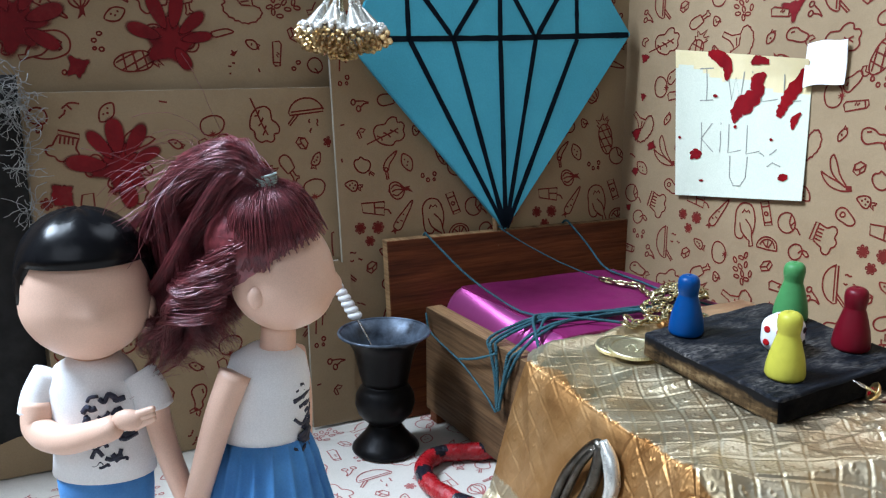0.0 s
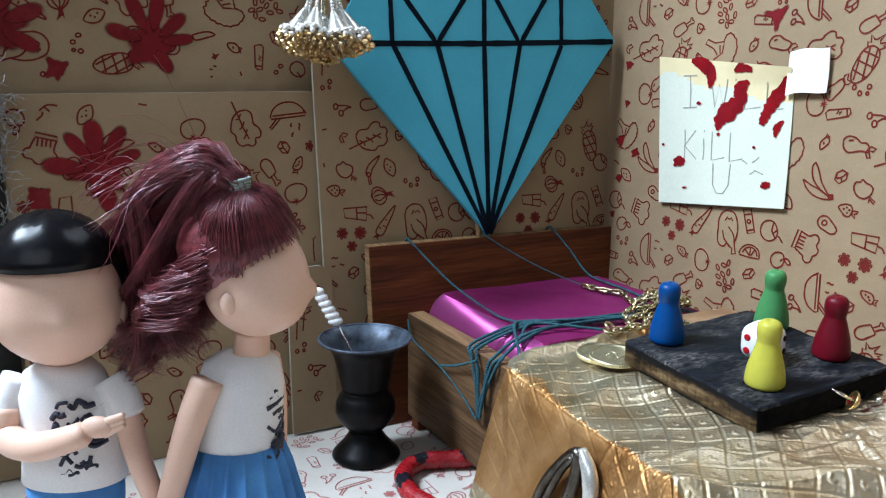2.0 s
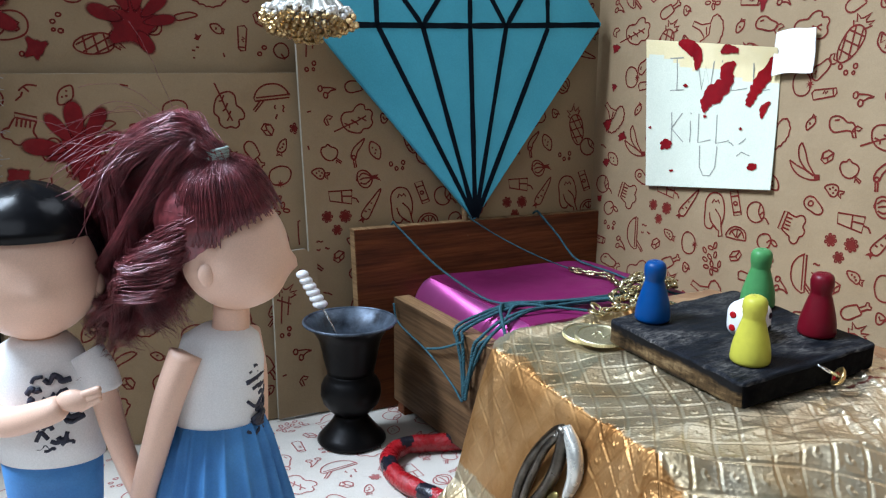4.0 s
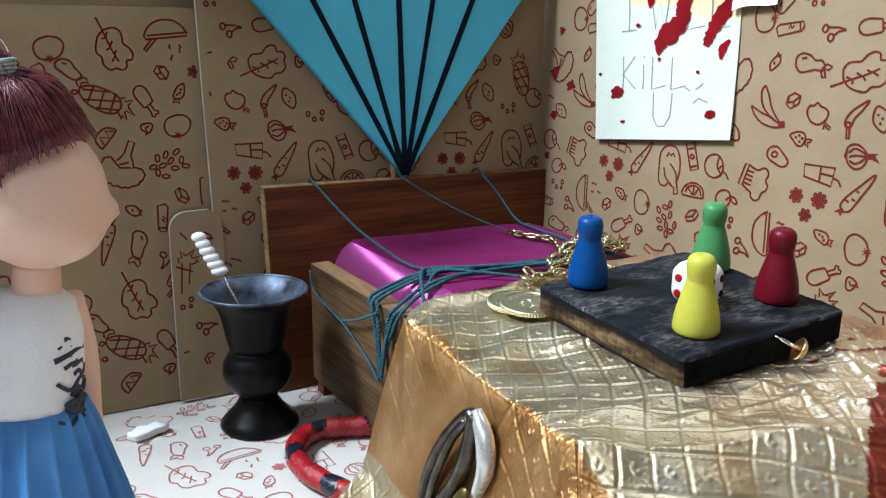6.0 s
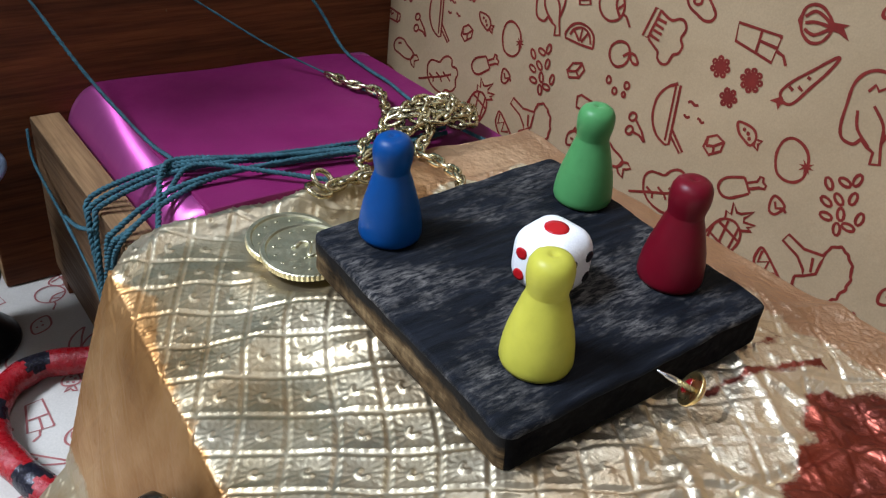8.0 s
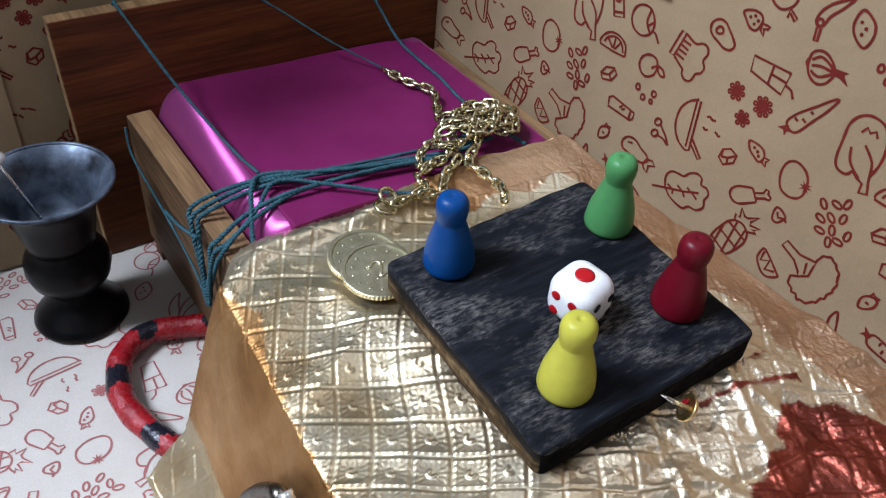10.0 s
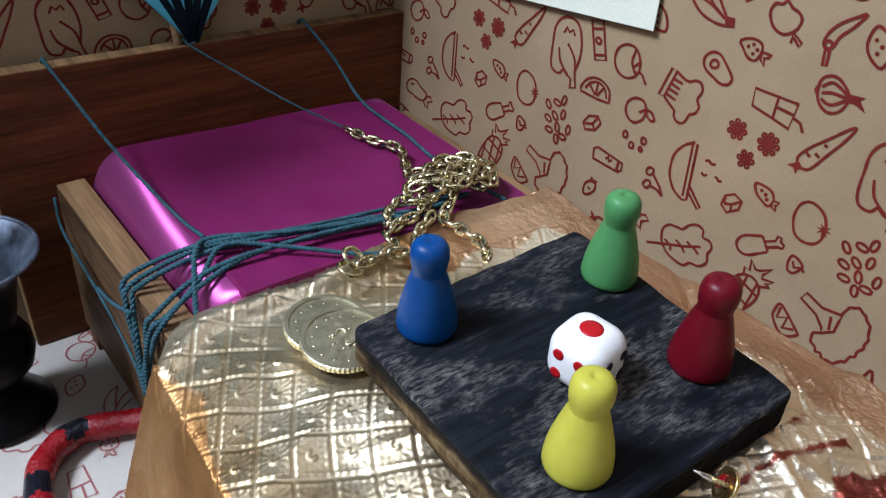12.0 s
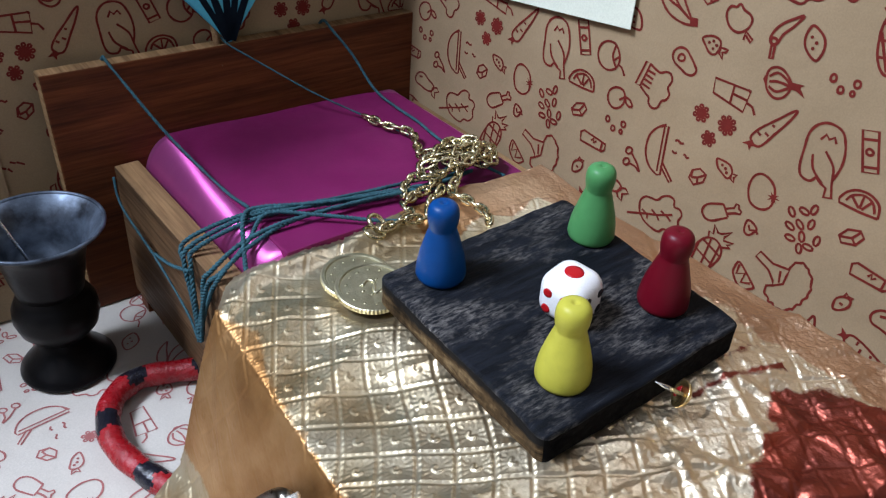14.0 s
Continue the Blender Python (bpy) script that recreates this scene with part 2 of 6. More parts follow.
def part(name, bm, material, parent=None, label="", smooth=True):
    """One mesh object out of a bmesh in plan units, or out of a (verts, faces) pair."""
    if isinstance(bm, tuple):
        me = mesh_from(bm[0], bm[1], material, smooth)
    else:
        bm.verts.ensure_lookup_table()
        bm.verts.index_update()
        me = mesh_from([v.co for v in bm.verts], [[v.index for v in f.verts] for f in bm.faces], material, smooth,
                       [f.material_index for f in bm.faces])
        bm.free()
    ob = new(name, me)
    if parent:
        ob.parent = parent
    return tagged(ob, label)


def thing(name, at, label, category, group="", kind="", turn=None):
    ob = new(name)
    ob.empty_display_size = 0.005
    m = Matrix.Translation(Vector(at) * U)
    ob.matrix_basis = m @ turn if turn else m
    return tagged(ob, label, category, group, kind)


def solid_box(x0, x1, y0, y1, z0, z1, bevel=0.4, wobble=0.0, cuts=0):
    bm = bmesh.new()
    bmesh.ops.create_cube(bm, size=1)
    for v in bm.verts:
        v.co = Vector(((x0 + x1) / 2 + v.co.x * (x1 - x0), (y0 + y1) / 2 + v.co.y * (y1 - y0), (z0 + z1) / 2 + v.co.z * (z1 - z0)))
    if cuts:
        bmesh.ops.subdivide_edges(bm, edges=bm.edges[:], cuts=cuts, use_grid_fill=True)
    if bevel and not cuts:
        bmesh.ops.bevel(bm, geom=bm.edges[:], offset=bevel, segments=2, affect="EDGES", profile=0.6)
    if wobble:
        for v in bm.verts:
            v.co += wobble * noise.noise_vector(v.co * 0.12)
    return bm


def lathe(profile, steps=32, top=True):
    """A turned body: rows of (radius, height)."""
    verts, faces = [], []
    for r, z in profile:
        verts += [(r * math.cos(2 * math.pi * k / steps), r * math.sin(2 * math.pi * k / steps), z) for k in range(steps)]
    for i in range(len(profile) - 1):
        for k in range(steps):
            a, b = i * steps + k, i * steps + (k + 1) % steps
            faces.append((a, b, b + steps, a + steps))
    faces.append(tuple(range(steps))[::-1])
    if top:
        faces.append(tuple(range((len(profile) - 1) * steps, len(profile) * steps)))
    return verts, faces


def curve_points(points, n):
    """A smooth line through the points (Catmull-Rom), n steps a piece."""
    p = [Vector(q) for q in points]
    p = [2 * p[0] - p[1]] + p + [2 * p[-1] - p[-2]]
    out = []
    for i in range(1, len(p) - 2):
        for k in range(n):
            s = k / n
            out.append(0.5 * (2 * p[i] + (p[i + 1] - p[i - 1]) * s + (2 * p[i - 1] - 5 * p[i] + 4 * p[i + 1] - p[i + 2]) * s * s
                              + (3 * p[i] - p[i - 1] - 3 * p[i + 1] + p[i + 2]) * s ** 3))
    out.append(p[-2])
    return out


def tube(points, radius, sides=8, closed=False):
    """A round rod along the points; radius a number or a function of 0..1."""
    pts = [Vector(q) for q in points]
    n, verts, faces, side = len(pts), [], [], None
    for i, q in enumerate(pts):
        d = (pts[(i + 1) % n] - pts[i - 1]) if closed or 0 < i < n - 1 else (pts[1] - pts[0] if i == 0 else pts[-1] - pts[-2])
        d = d.normalized() if d.length > 1e-9 else Vector((0, 0, 1))
        if side is None:
            side = d.orthogonal().normalized()
        side = (side - d * side.dot(d))
        side = side.normalized() if side.length > 1e-6 else d.orthogonal().normalized()
        up = d.cross(side)
        r = radius(i / max(1, n - 1)) if callable(radius) else radius
        verts += [q + r * (side * math.cos(2 * math.pi * k / sides) + up * math.sin(2 * math.pi * k / sides)) for k in range(sides)]
    for i in range(n if closed else n - 1):
        for k in range(sides):
            a, b, j = i * sides + k, i * sides + (k + 1) % sides, ((i + 1) % n) * sides
            faces.append((a, b, j + (k + 1) % sides, j + k))
    if not closed:
        faces.append(tuple(range(sides))[::-1])
        faces.append(tuple(range((n - 1) * sides, n * sides)))
    return verts, faces


def joined(pieces):
    verts, faces = [], []
    for v, f in pieces:
        base = len(verts)
        verts += list(v)
        faces += [tuple(i + base for i in q) for q in f]
    return verts, faces


def moved(piece, m):
    return [m @ Vector(v) for v in piece[0]], piece[1]


def ball(centre, rx, ry=None, rz=None, rings=6, steps=10):
    ry, rz = ry or rx, rz or rx
    verts, faces = [], []
    for i in range(rings + 1):
        a = math.pi * i / rings
        for k in range(steps):
            b = 2 * math.pi * k / steps
            verts.append((centre[0] + rx * math.sin(a) * math.cos(b), centre[1] + ry * math.sin(a) * math.sin(b), centre[2] + rz * math.cos(a)))
    for i in range(rings):
        for k in range(steps):
            a, b = i * steps + k, i * steps + (k + 1) % steps
            faces.append((a, a + steps, b + steps, b))
    return verts, faces


# ---- where the paper walls stand ----
def right_x(y, z):
    return 239.4 - 0.0623 * (y - 182.6) + 0.0844 * (z - 66.2)


def back_y(x, z):
    return 281.0 - 0.04 * (x - 150.0) + 0.1 * (z - 88.0)


def sheet(name, place, u0, u1, v0, v1, thick, normal, material, label, steps=24):
    """A sheet of card: place(u, v) gives its face, thick goes back along -normal."""
    verts, faces = [], []
    back = -thick * Vector(normal)
    for layer in (Vector((0, 0, 0)), back):
        for i in range(steps + 1):
            for j in range(steps + 1):
                verts.append(Vector(place(u0 + (u1 - u0) * i / steps, v0 + (v1 - v0) * j / steps)) + layer)
    w, half = steps + 1, (steps + 1) ** 2
    index = []
    for i in range(steps):
        for j in range(steps):
            a = i * w + j
            faces.append((a, a + w, a + w + 1, a + 1))
            faces.append((half + a, half + a + 1, half + a + w + 1, half + a + w))
            index += [0, 0]
    rim = [i * w for i in range(w)] + [steps * w + j for j in range(1, w)] + [i * w + steps for i in range(steps - 1, -1, -1)] + [j for j in range(steps - 1, 0, -1)]
    for k in range(len(rim)):
        a, b = rim[k], rim[(k + 1) % len(rim)]
        faces.append((a, half + a, half + b, b))
        index.append(1)
    ob = new(name, mesh_from(verts, faces, [material, CARD_EDGE], False, index))
    return tagged(ob, label, "wall" if "wall" in name else "floor", kind="structure")


def bulge(a, b):
    return 0.9 * noise.noise(Vector((a * 0.018, b * 0.018, 3.1)))


def right_face(y, z):
    return (right_x(y, z) + bulge(y, z), y, z)


def back_face(x, z):
    return (x, back_y(x, z) + bulge(x, z), z)


def left_face(x, z):
    return (x, back_y(x, z) + 2.2 + bulge(x, z), z)


def upper_face(x, z):
    return (x, back_y(x, z) + 7.0 + bulge(x, z), z)


def floor_face(x, y):
    return (x, y, 0.35 * noise.noise(Vector((x * 0.02, y * 0.02, 8.0))))


floor = sheet("floor", floor_face, -140, 252, -160, 292, 1.2, (0, 0, 1), KRAFT_FLOOR, "pale paper floor printed with red food doodles")
floor["category"] = "floor"
wall_right = sheet("wall_right", right_face, 291, -160, 0.5, 270, 1.6, (-1, 0, 0), KRAFT, "kraft paper wall printed with red food doodles")
wall_back = sheet("wall_back", back_face, 111.0, 262, 0.5, 270, 1.5, (0, -1, 0), KRAFT, "kraft paper back wall with red doodles and a pale cut edge")
wall_back_low = sheet("wall_back_low", left_face, 13.5, 112.5, 0.5, 120.5, 1.5, (0, -1, 0), KRAFT, "low kraft card panel with red doodles and pale top edge")
wall_back_high = sheet("wall_back_high", upper_face, -140, 113, 0.5, 270, 1.5, (0, -1, 0), KRAFT, "kraft paper wall set back behind the low panel")

# The card flap with a rounded shoulder that stands a little proud of the low panel.
flap_line = [(96.0, 1.0)] + [(97.2 + 5.5 - 5.5 * math.cos(a), 54.5 + 5.5 * math.sin(a)) for a in np.linspace(0, math.pi / 2, 9)] + [(109.5, 60.2), (111.5, 58.6), (113.5, 56.0), (112.5, 1.0)]
flap_bm = bmesh.new()
_front = [flap_bm.verts.new((x, back_y(x, z) - 0.6, z)) for x, z in flap_line]
_rear = [flap_bm.verts.new((x, back_y(x, z) + 0.9, z)) for x, z in flap_line]
flap_bm.faces.new(_front)
flap_bm.faces.new(_rear[::-1])
for k in range(len(_front)):
    f = flap_bm.faces.new((_front[k - 1], _rear[k - 1], _rear[k], _front[k]))
    f.material_index = 1
bmesh.ops.recalc_face_normals(flap_bm, faces=flap_bm.faces[:])
wall_flap = tagged(part("wall_flap", flap_bm, [KRAFT, CARD_EDGE], None, smooth=False), "small rounded kraft card flap on the back wall", "wall", kind="structure")

# The room in which the paper house stands on a table.
table_top = tagged(part("table_top", solid_box(-560, 560, -520, 420, -24, -1.6, 2.0), TABLE), "brown wooden table that carries the paper house", "table", kind="structure")
ROOM = 1.3 / U
room_floor = tagged(part("room_floor", solid_box(-ROOM, ROOM, -ROOM, ROOM, -560, -540, 0), TABLE, smooth=False), "brown floor of the room", "floor", kind="structure")
room_ceiling = tagged(part("room_ceiling", solid_box(-ROOM, ROOM, -ROOM, ROOM, 1250, 1270, 0), PLASTER, smooth=False), "grey room ceiling", "ceiling", kind="structure")
for wname, box in (("wall_room_east", (ROOM - 20, ROOM, -ROOM, ROOM)), ("wall_room_west", (-ROOM, 20 - ROOM, -ROOM, ROOM)),
                   ("wall_room_north", (20 - ROOM, ROOM - 20, ROOM - 20, ROOM)), ("wall_room_south", (20 - ROOM, ROOM - 20, -ROOM, 20 - ROOM))):
    tagged(part(wname, solid_box(*box, -540, 1250, 0), PLASTER, smooth=False), "plain grey plastered room wall", "wall", kind="structure")

# ---- the printed doodles, drawn as thin ink strokes ----
def arc(cx, cy, rx, ry=None, a0=0.0, a1=360.0, n=14):
    ry = rx if ry is None else ry
    return [(cx + rx * math.cos(radians(a0 + (a1 - a0) * k / n)), cy + ry * math.sin(radians(a0 + (a1 - a0) * k / n))) for k in range(n + 1)]


CLUSTERS = ((-3.2, 0.7, 1.5, 7), (3.7, 0.4, 1.7, 8), (0.3, -4.2, 1.3, 6))


def bend(points, closed=False, n=4):
    """A smooth pen line through the points."""
    p = points[-1:] + points + points[:2] if closed else [points[0]] + points + [points[-1]]
    out = []
    for (ax, ay), (bx, by), (cx, cy), (dx, dy) in zip(p[:-3], p[1:-2], p[2:-1], p[3:]):
        for k in range(n):
            t = k / n
            h = (-0.5 * t + t * t - 0.5 * t ** 3, 1 - 2.5 * t * t + 1.5 * t ** 3, 0.5 * t + 2 * t * t - 1.5 * t ** 3, -0.5 * t * t + 0.5 * t ** 3)
            out.append((h[0] * ax + h[1] * bx + h[2] * cx + h[3] * dx, h[0] * ay + h[1] * by + h[2] * cy + h[3] * dy))
    return out + [points[0] if closed else points[-1]]


class blot(list):
    """An outline that is filled in with ink."""


def d_hat():
    return [[(-4, 5.2), (-2.7, 5.1), (-4.2, -0.9), (-5.6, -0.8), (-4, 5.2)], [(-2.9, 3.3), (-0.8, 3)], [(-3.2, 2.2), (-1.1, 1.7)], [(-3.4, 1), (-1.2, 0.6)],
            [(-3.7, -0.2), (-1.4, -0.7)],
            bend([(-2.7, 5), (-1.3, 4.3), (0.4, 3.9), (1.9, 4.6), (3.2, 4.4), (3.9, 3), (3.3, 1.2), (4.1, -0.2), (3.6, -1.7), (2.5, -2.4), (1.8, -4.3), (0.4, -4.8), (-0.8, -4), (-1.1, -2.8), (-2.1, -2.2), (-4, -1)])]


def d_avocado():
    return [bend([(-3.4, 1.6), (-2.1, 2.6), (-0.5, 2.5), (0.9, 1.4), (2.4, 0), (3.2, -1.2), (2.6, -2.4), (1, -2.7), (-0.8, -2), (-2.6, -1.2), (-3.6, 0.1)], True),
            bend([(-0.5, 0.8), (-0.5, 0.1), (-1.2, -0.3), (-1.9, -0.2), (-2.1, 0.4), (-1.7, 1.1), (-1, 1.2)], True)]


def d_straw():
    return [bend([(-3.9, 1.3), (-1.9, 2.3), (0.1, 2.1), (0.8, 0.8), (0.1, -1.2), (-1.4, -1.3), (-2.9, -0)], True),
            [(1, 0.6), (2, 0.6), (2.8, 0.6), (2.4, -0.1), (1.6, -0.3), (2, -1.7), (0.9, -0.7), (1, 0.6)], bend([(-2, 0.8), (-2, 0.7), (-2.2, 0.7), (-2.1, 0.9)], True),
            bend([(-1, 1.4), (-1.1, 1.3), (-1.2, 1.3), (-1.2, 1.5)], True), bend([(-0, 0.7), (-0.1, 0.6), (-0.3, 0.6), (-0.2, 0.8)], True),
            bend([(-0.7, -0.2), (-0.8, -0.4), (-0.9, -0.3), (-0.9, -0.2)], True)]


def d_apple():
    return [bend([(-2.9, -1.5), (-2.7, 0.4), (-1.1, 1.7), (1, 1.7), (2.1, 0.1), (1.7, -2.1), (-0, -3.4), (-1.7, -3.1)], True), bend([(0.6, -1), (1.6, -0.1), (2.6, 0.3)]),
            bend([(2.4, 0.2), (3.7, 0), (4.6, -1.2), (3.7, -1.6), (2.5, -0.8)], True)]


def d_slice():
    return [bend([(-4.1, -1.3), (-3.1, 0.5), (-1.1, 1.8), (1.6, 1.8), (3.8, 0.4), (4.4, -2.2)]), [(4.4, -2.2), (0.7, -2.4), (-3.8, -2.2), (-4.1, -1.3)],
            bend([(-2.7, -1.2), (-1.8, 0.3), (0.3, 1.2), (2.4, 0.5), (3.5, -1.5)]), [(0.2, -1.7), (-1.7, 0)], [(0.4, -1.7), (0.4, 1.1)], [(0.8, -1.8), (2.3, 0.7)]]


def d_cube():
    return [[(-1.5, 1.2), (1, 2), (2.1, 0.8), (1, -1.3), (-1.8, -2.1), (-2.7, -0.8), (-1.5, 1.2)], [(-2.5, -0.9), (-0.1, -0.2), (1, -1.3)], [(-0.1, -0.2), (1.2, 1.9)]]


def d_dots():
    return [bend([(-1.5, 1.2), (-1.5, 0.6), (-1.9, 0.3), (-2.4, 0.4), (-2.6, 1), (-2.4, 1.6), (-1.9, 1.7)], True),
            bend([(0.6, -0.5), (0.6, -1.1), (0.2, -1.4), (-0.3, -1.3), (-0.5, -0.7), (-0.3, -0.2), (0.2, -0.1)], True),
            bend([(3.4, 1.6), (3.4, 1), (2.9, 0.6), (2.4, 0.8), (2.2, 1.4), (2.4, 1.9), (3, 2)], True),
            bend([(2.9, -0.5), (2.9, -1), (2.6, -1.2), (2.3, -1.1), (2.1, -0.7), (2.3, -0.3), (2.6, -0.2)], True)]


def d_tube():
    return [[(-4, 1.3), (-3, 2), (4.3, 1), (4.3, -0.6), (3.5, -1.3), (-3.7, -1), (-4, 1.3)], [(3.2, 0.9), (3.1, -1.1)], [(-0.3, 0.2), (0.4, 1.1), (0.6, 0), (1.4, 0.7)]]


def d_berry_small():
    return [bend([(-0.6, -4.6), (-0.7, -2.4), (0.6, -1.1), (2.2, -1.2), (2.2, -2.9), (0.8, -4.4)], True), [(0.6, -1.1), (1, 0), (1.4, -0.6), (2.5, -0.5), (1.9, -1.4)],
            [(0.3, -2.8), (1.1, -3)]]


def d_cherry():
    return [bend([(-0.9, 2.2), (-1, 1.5), (-1.6, 0.9), (-2.4, 1), (-2.6, 1.7), (-2.2, 2.4), (-1.4, 2.6)], True),
            bend([(-0.9, -0.8), (-1, -1.5), (-1.6, -2.1), (-2.4, -2), (-2.6, -1.3), (-2.2, -0.6), (-1.4, -0.3)], True), [(-0.9, 1.5), (1.4, -0.5), (2.6, -2.3)],
            [(-0.7, -1.3), (1, -1.4), (2.5, -2.3)]]


def d_bowl():
    return [bend([(0.2, 7.8), (-2, 6.2), (-3.5, 3.8), (-3.7, 0.8), (-3, -1.7), (-1.3, -3.8), (1, -4.9)]), [(-1, 6.9), (0.9, 7.6), (2, -4.5), (1, -4.9)], [(-0.1, 7.1), (0.9, -4.1)],
            [(1.7, -1.3), (5.5, -4.8), (4.9, -5.3), (1.6, -2.5), (1.7, -1.3)], bend([(3.5, 5), (4.2, 5.4), (5.1, 5), (5.9, 5.3)]), bend([(3.4, 2.5), (4.1, 2.1), (4.8, 2.5)]),
            bend([(6.5, 2.8), (7.1, 2.7), (7.6, 2.3), (8.2, 2.6)])]


def d_cube_b():
    return [[(-1.6, 0.4), (0.2, 1.5), (2.1, 0.7), (1.9, -1.2), (-0.3, -2.8), (-1.9, -1.7), (-1.6, 0.4)], [(-1.4, -1.3), (0.2, -0.8), (1.9, 0.6)], [(0.2, -0.8), (0.5, -2.2)],
            [(-1.4, -1.3), (-1.5, 0.5)]]


def d_straw_b():
    return [bend([(-2.9, 1.8), (-1.6, 2.1), (0.6, 1.7), (1.6, 0.2), (0.9, -1.4), (-0.7, -0.8), (-2.1, 0.1)], True),
            [(1.6, 0.1), (2.9, 0.2), (2.3, -0.6), (2.6, -1.7), (1.6, -1.2), (1.6, 0.1)], bend([(-1.1, 1.1), (-1.2, 0.9), (-1.3, 1), (-1.3, 1.1)], True),
            bend([(-0.1, 0.6), (-0.2, 0.4), (-0.3, 0.5), (-0.3, 0.7)], True), bend([(0.4, -0.2), (0.3, -0.4), (0.2, -0.3), (0.2, -0.2)], True)]


def d_tomato():
    return [bend([(-3.1, -2.5), (-3.5, -0.4), (-3, 1.8), (-1.5, 2.9), (0.4, 2.6), (2, 1.4), (2.8, -0.5), (2.8, -2.9), (1.7, -4.4), (-0.1, -4.9), (-2, -4.3)], True),
            blot([(2.6, -1.4), (4.2, -1.1), (2.6, -0.7)]), blot([(2.4, -1.3), (3.6, -2.2), (2.9, -0.8)]), blot([(2.3, -1), (2.5, -2.6), (2.9, -1.1)]),
            blot([(2.4, -0.8), (1.4, -2.1), (2.8, -1.3)]), blot([(2.6, -0.7), (1.1, -1), (2.6, -1.4)]), blot([(2.9, -0.8), (1.6, 0.1), (2.4, -1.3)]),
            blot([(2.9, -1.1), (2.7, 0.5), (2.3, -1)]), blot([(2.8, -1.3), (3.8, -0), (2.4, -0.8)])]


def d_ham():
    return [bend([(2.6, -2.7), (1, -3.9), (-0.9, -5.2), (-2.6, -5.3), (-3.8, -4.2), (-3.7, -2.7), (-2.4, -1.4), (0.7, -0.1)]), [(0.7, -0.1), (1.7, -1.3), (2.7, -2.6)],
            [(1.5, -0.9), (3.4, 0.2), (3.6, 1.3), (4.3, 1.3), (4.5, 0.5), (5.3, 0.1), (5.2, -0.6), (4.1, -0.8), (2.2, -1.9)]]


def d_heart():
    return [bend([(-0.8, -0), (0.3, 0), (1.7, -0.9), (1.6, -1.8), (0.5, -3.2), (-0.7, -3), (-1.1, -1.4)], True), [(-0.3, -0.9), (0.3, -2), (1.4, -1.6)], [(1.5, -1.2), (2.4, -2.1)]]


def d_pineapple():
    return [bend([(-6.3, -8.6), (-6.2, -6), (-5.2, -3.2), (-3.8, -0.7), (-2.3, 0.6), (-0.2, 0.8), (1.5, -0.6), (1.7, -2.9), (0.6, -5.6), (-1.3, -8.4), (-3.8, -10.1), (-5.5, -10.1)], True),
            [(-2.4, 0.5), (-2.7, 2.2), (-1.5, 1.9), (-1.8, 4.3), (-0.5, 2.8), (0.4, 2.9), (2.8, 4.4), (1.3, 2.4), (1.4, 1.6), (3.9, 2), (2.3, 0.8), (3.5, 0.6), (1.3, -0.3)],
            [(-6.1, -6.2), (-1.7, -8.3)], [(-5, -3.3), (0.2, -5.4)], [(-3.5, -0.5), (1.5, -2.5)], [(-5.4, -9.4), (-4.4, -1.9)], [(-2.5, -9.1), (-1.6, 0.5)], [(0, -6.3), (0.9, 0.2)]]


def d_slice_b():
    return [bend([(-2, 3), (-0.6, 2.3), (2.9, -0.7), (3.2, -1.4), (1.2, -2.8), (-0.6, -2.4), (-2.5, -0.2), (-2.5, 1.7)], True),
            [(-1.6, 2.5), (-1.7, 0), (0.3, 1.1), (-0, -1.5), (2.2, -0.7)]]


def d_carrot():
    return [bend([(3.4, 6.5), (2.5, 6.2), (-0.2, 3.4), (-3.1, 0.4), (-4.6, -1.9), (-4.3, -3.2), (-3.2, -3.8), (-1.7, -3.2), (0.3, 0.3), (2.2, 3.6)], True),
            [(-3.5, -0.7), (-2.6, -1.2)], [(-1.9, -0.2), (-0.9, -0.7)], [(-0.9, 1.9), (-0.2, 1.7)],
            blot([(-4.1, -2.8), (-6.2, -4.3), (-4.8, -4.3), (-4.1, -5.4), (-3.9, -4.3), (-3, -3.9)])]


def d_lemon():
    return [bend([(-1.7, 1.8), (0.1, 1.2), (1.6, -0.2), (2, -2.4), (1.2, -4.5), (-0.7, -3.7), (-2.1, -2.1), (-2.4, -0.1)], True),
            bend([(-1, -0.3), (-1.1, -0.4), (-1.2, -0.4), (-1.2, -0.3)], True), bend([(0.2, -1.1), (0.2, -1.3), (0, -1.2), (0.1, -1.1)], True),
            bend([(-0.2, -2.4), (-0.2, -2.5), (-0.3, -2.5), (-0.3, -2.3)], True)]


def d_glass():
    return [[(-5.7, 1.5), (3.2, 1.5), (2.8, -3.4), (-5.3, -1.8), (-5.7, 1.5)], [(-0.8, 1.6), (-0.7, -2.6)], [(-0.8, -0.4), (3.2, -0.7)], [(3.1, -1.2), (4.6, -1.6), (5.6, -3.1)],
            [(2.6, 1.7), (3.3, 1.1)]]


def d_onion():
    return [bend([(-4.9, -0.9), (-4.8, 1.3), (-3.1, 2.3), (-1.1, 1.7), (0.8, -0.4), (-0, -3.1), (-2, -4), (-4, -2.9)], True),
            bend([(-4.4, -0.1), (-2.9, 1.2), (-0.8, 0.6), (0.6, -0.4)]), bend([(-4.1, -1.1), (-2.2, -0.5), (0.6, -0.6)]), bend([(-3.9, -2.1), (-1.9, -2.6), (0.6, -0.8)]),
            [(-5.1, -0.2), (-5.3, -1), (-4.8, -1.6)], blot([(0.6, 0.3), (3.5, 0.6), (2.7, -0.1), (4.3, -1.9), (2.1, -1.1), (0.8, -1.1)])]


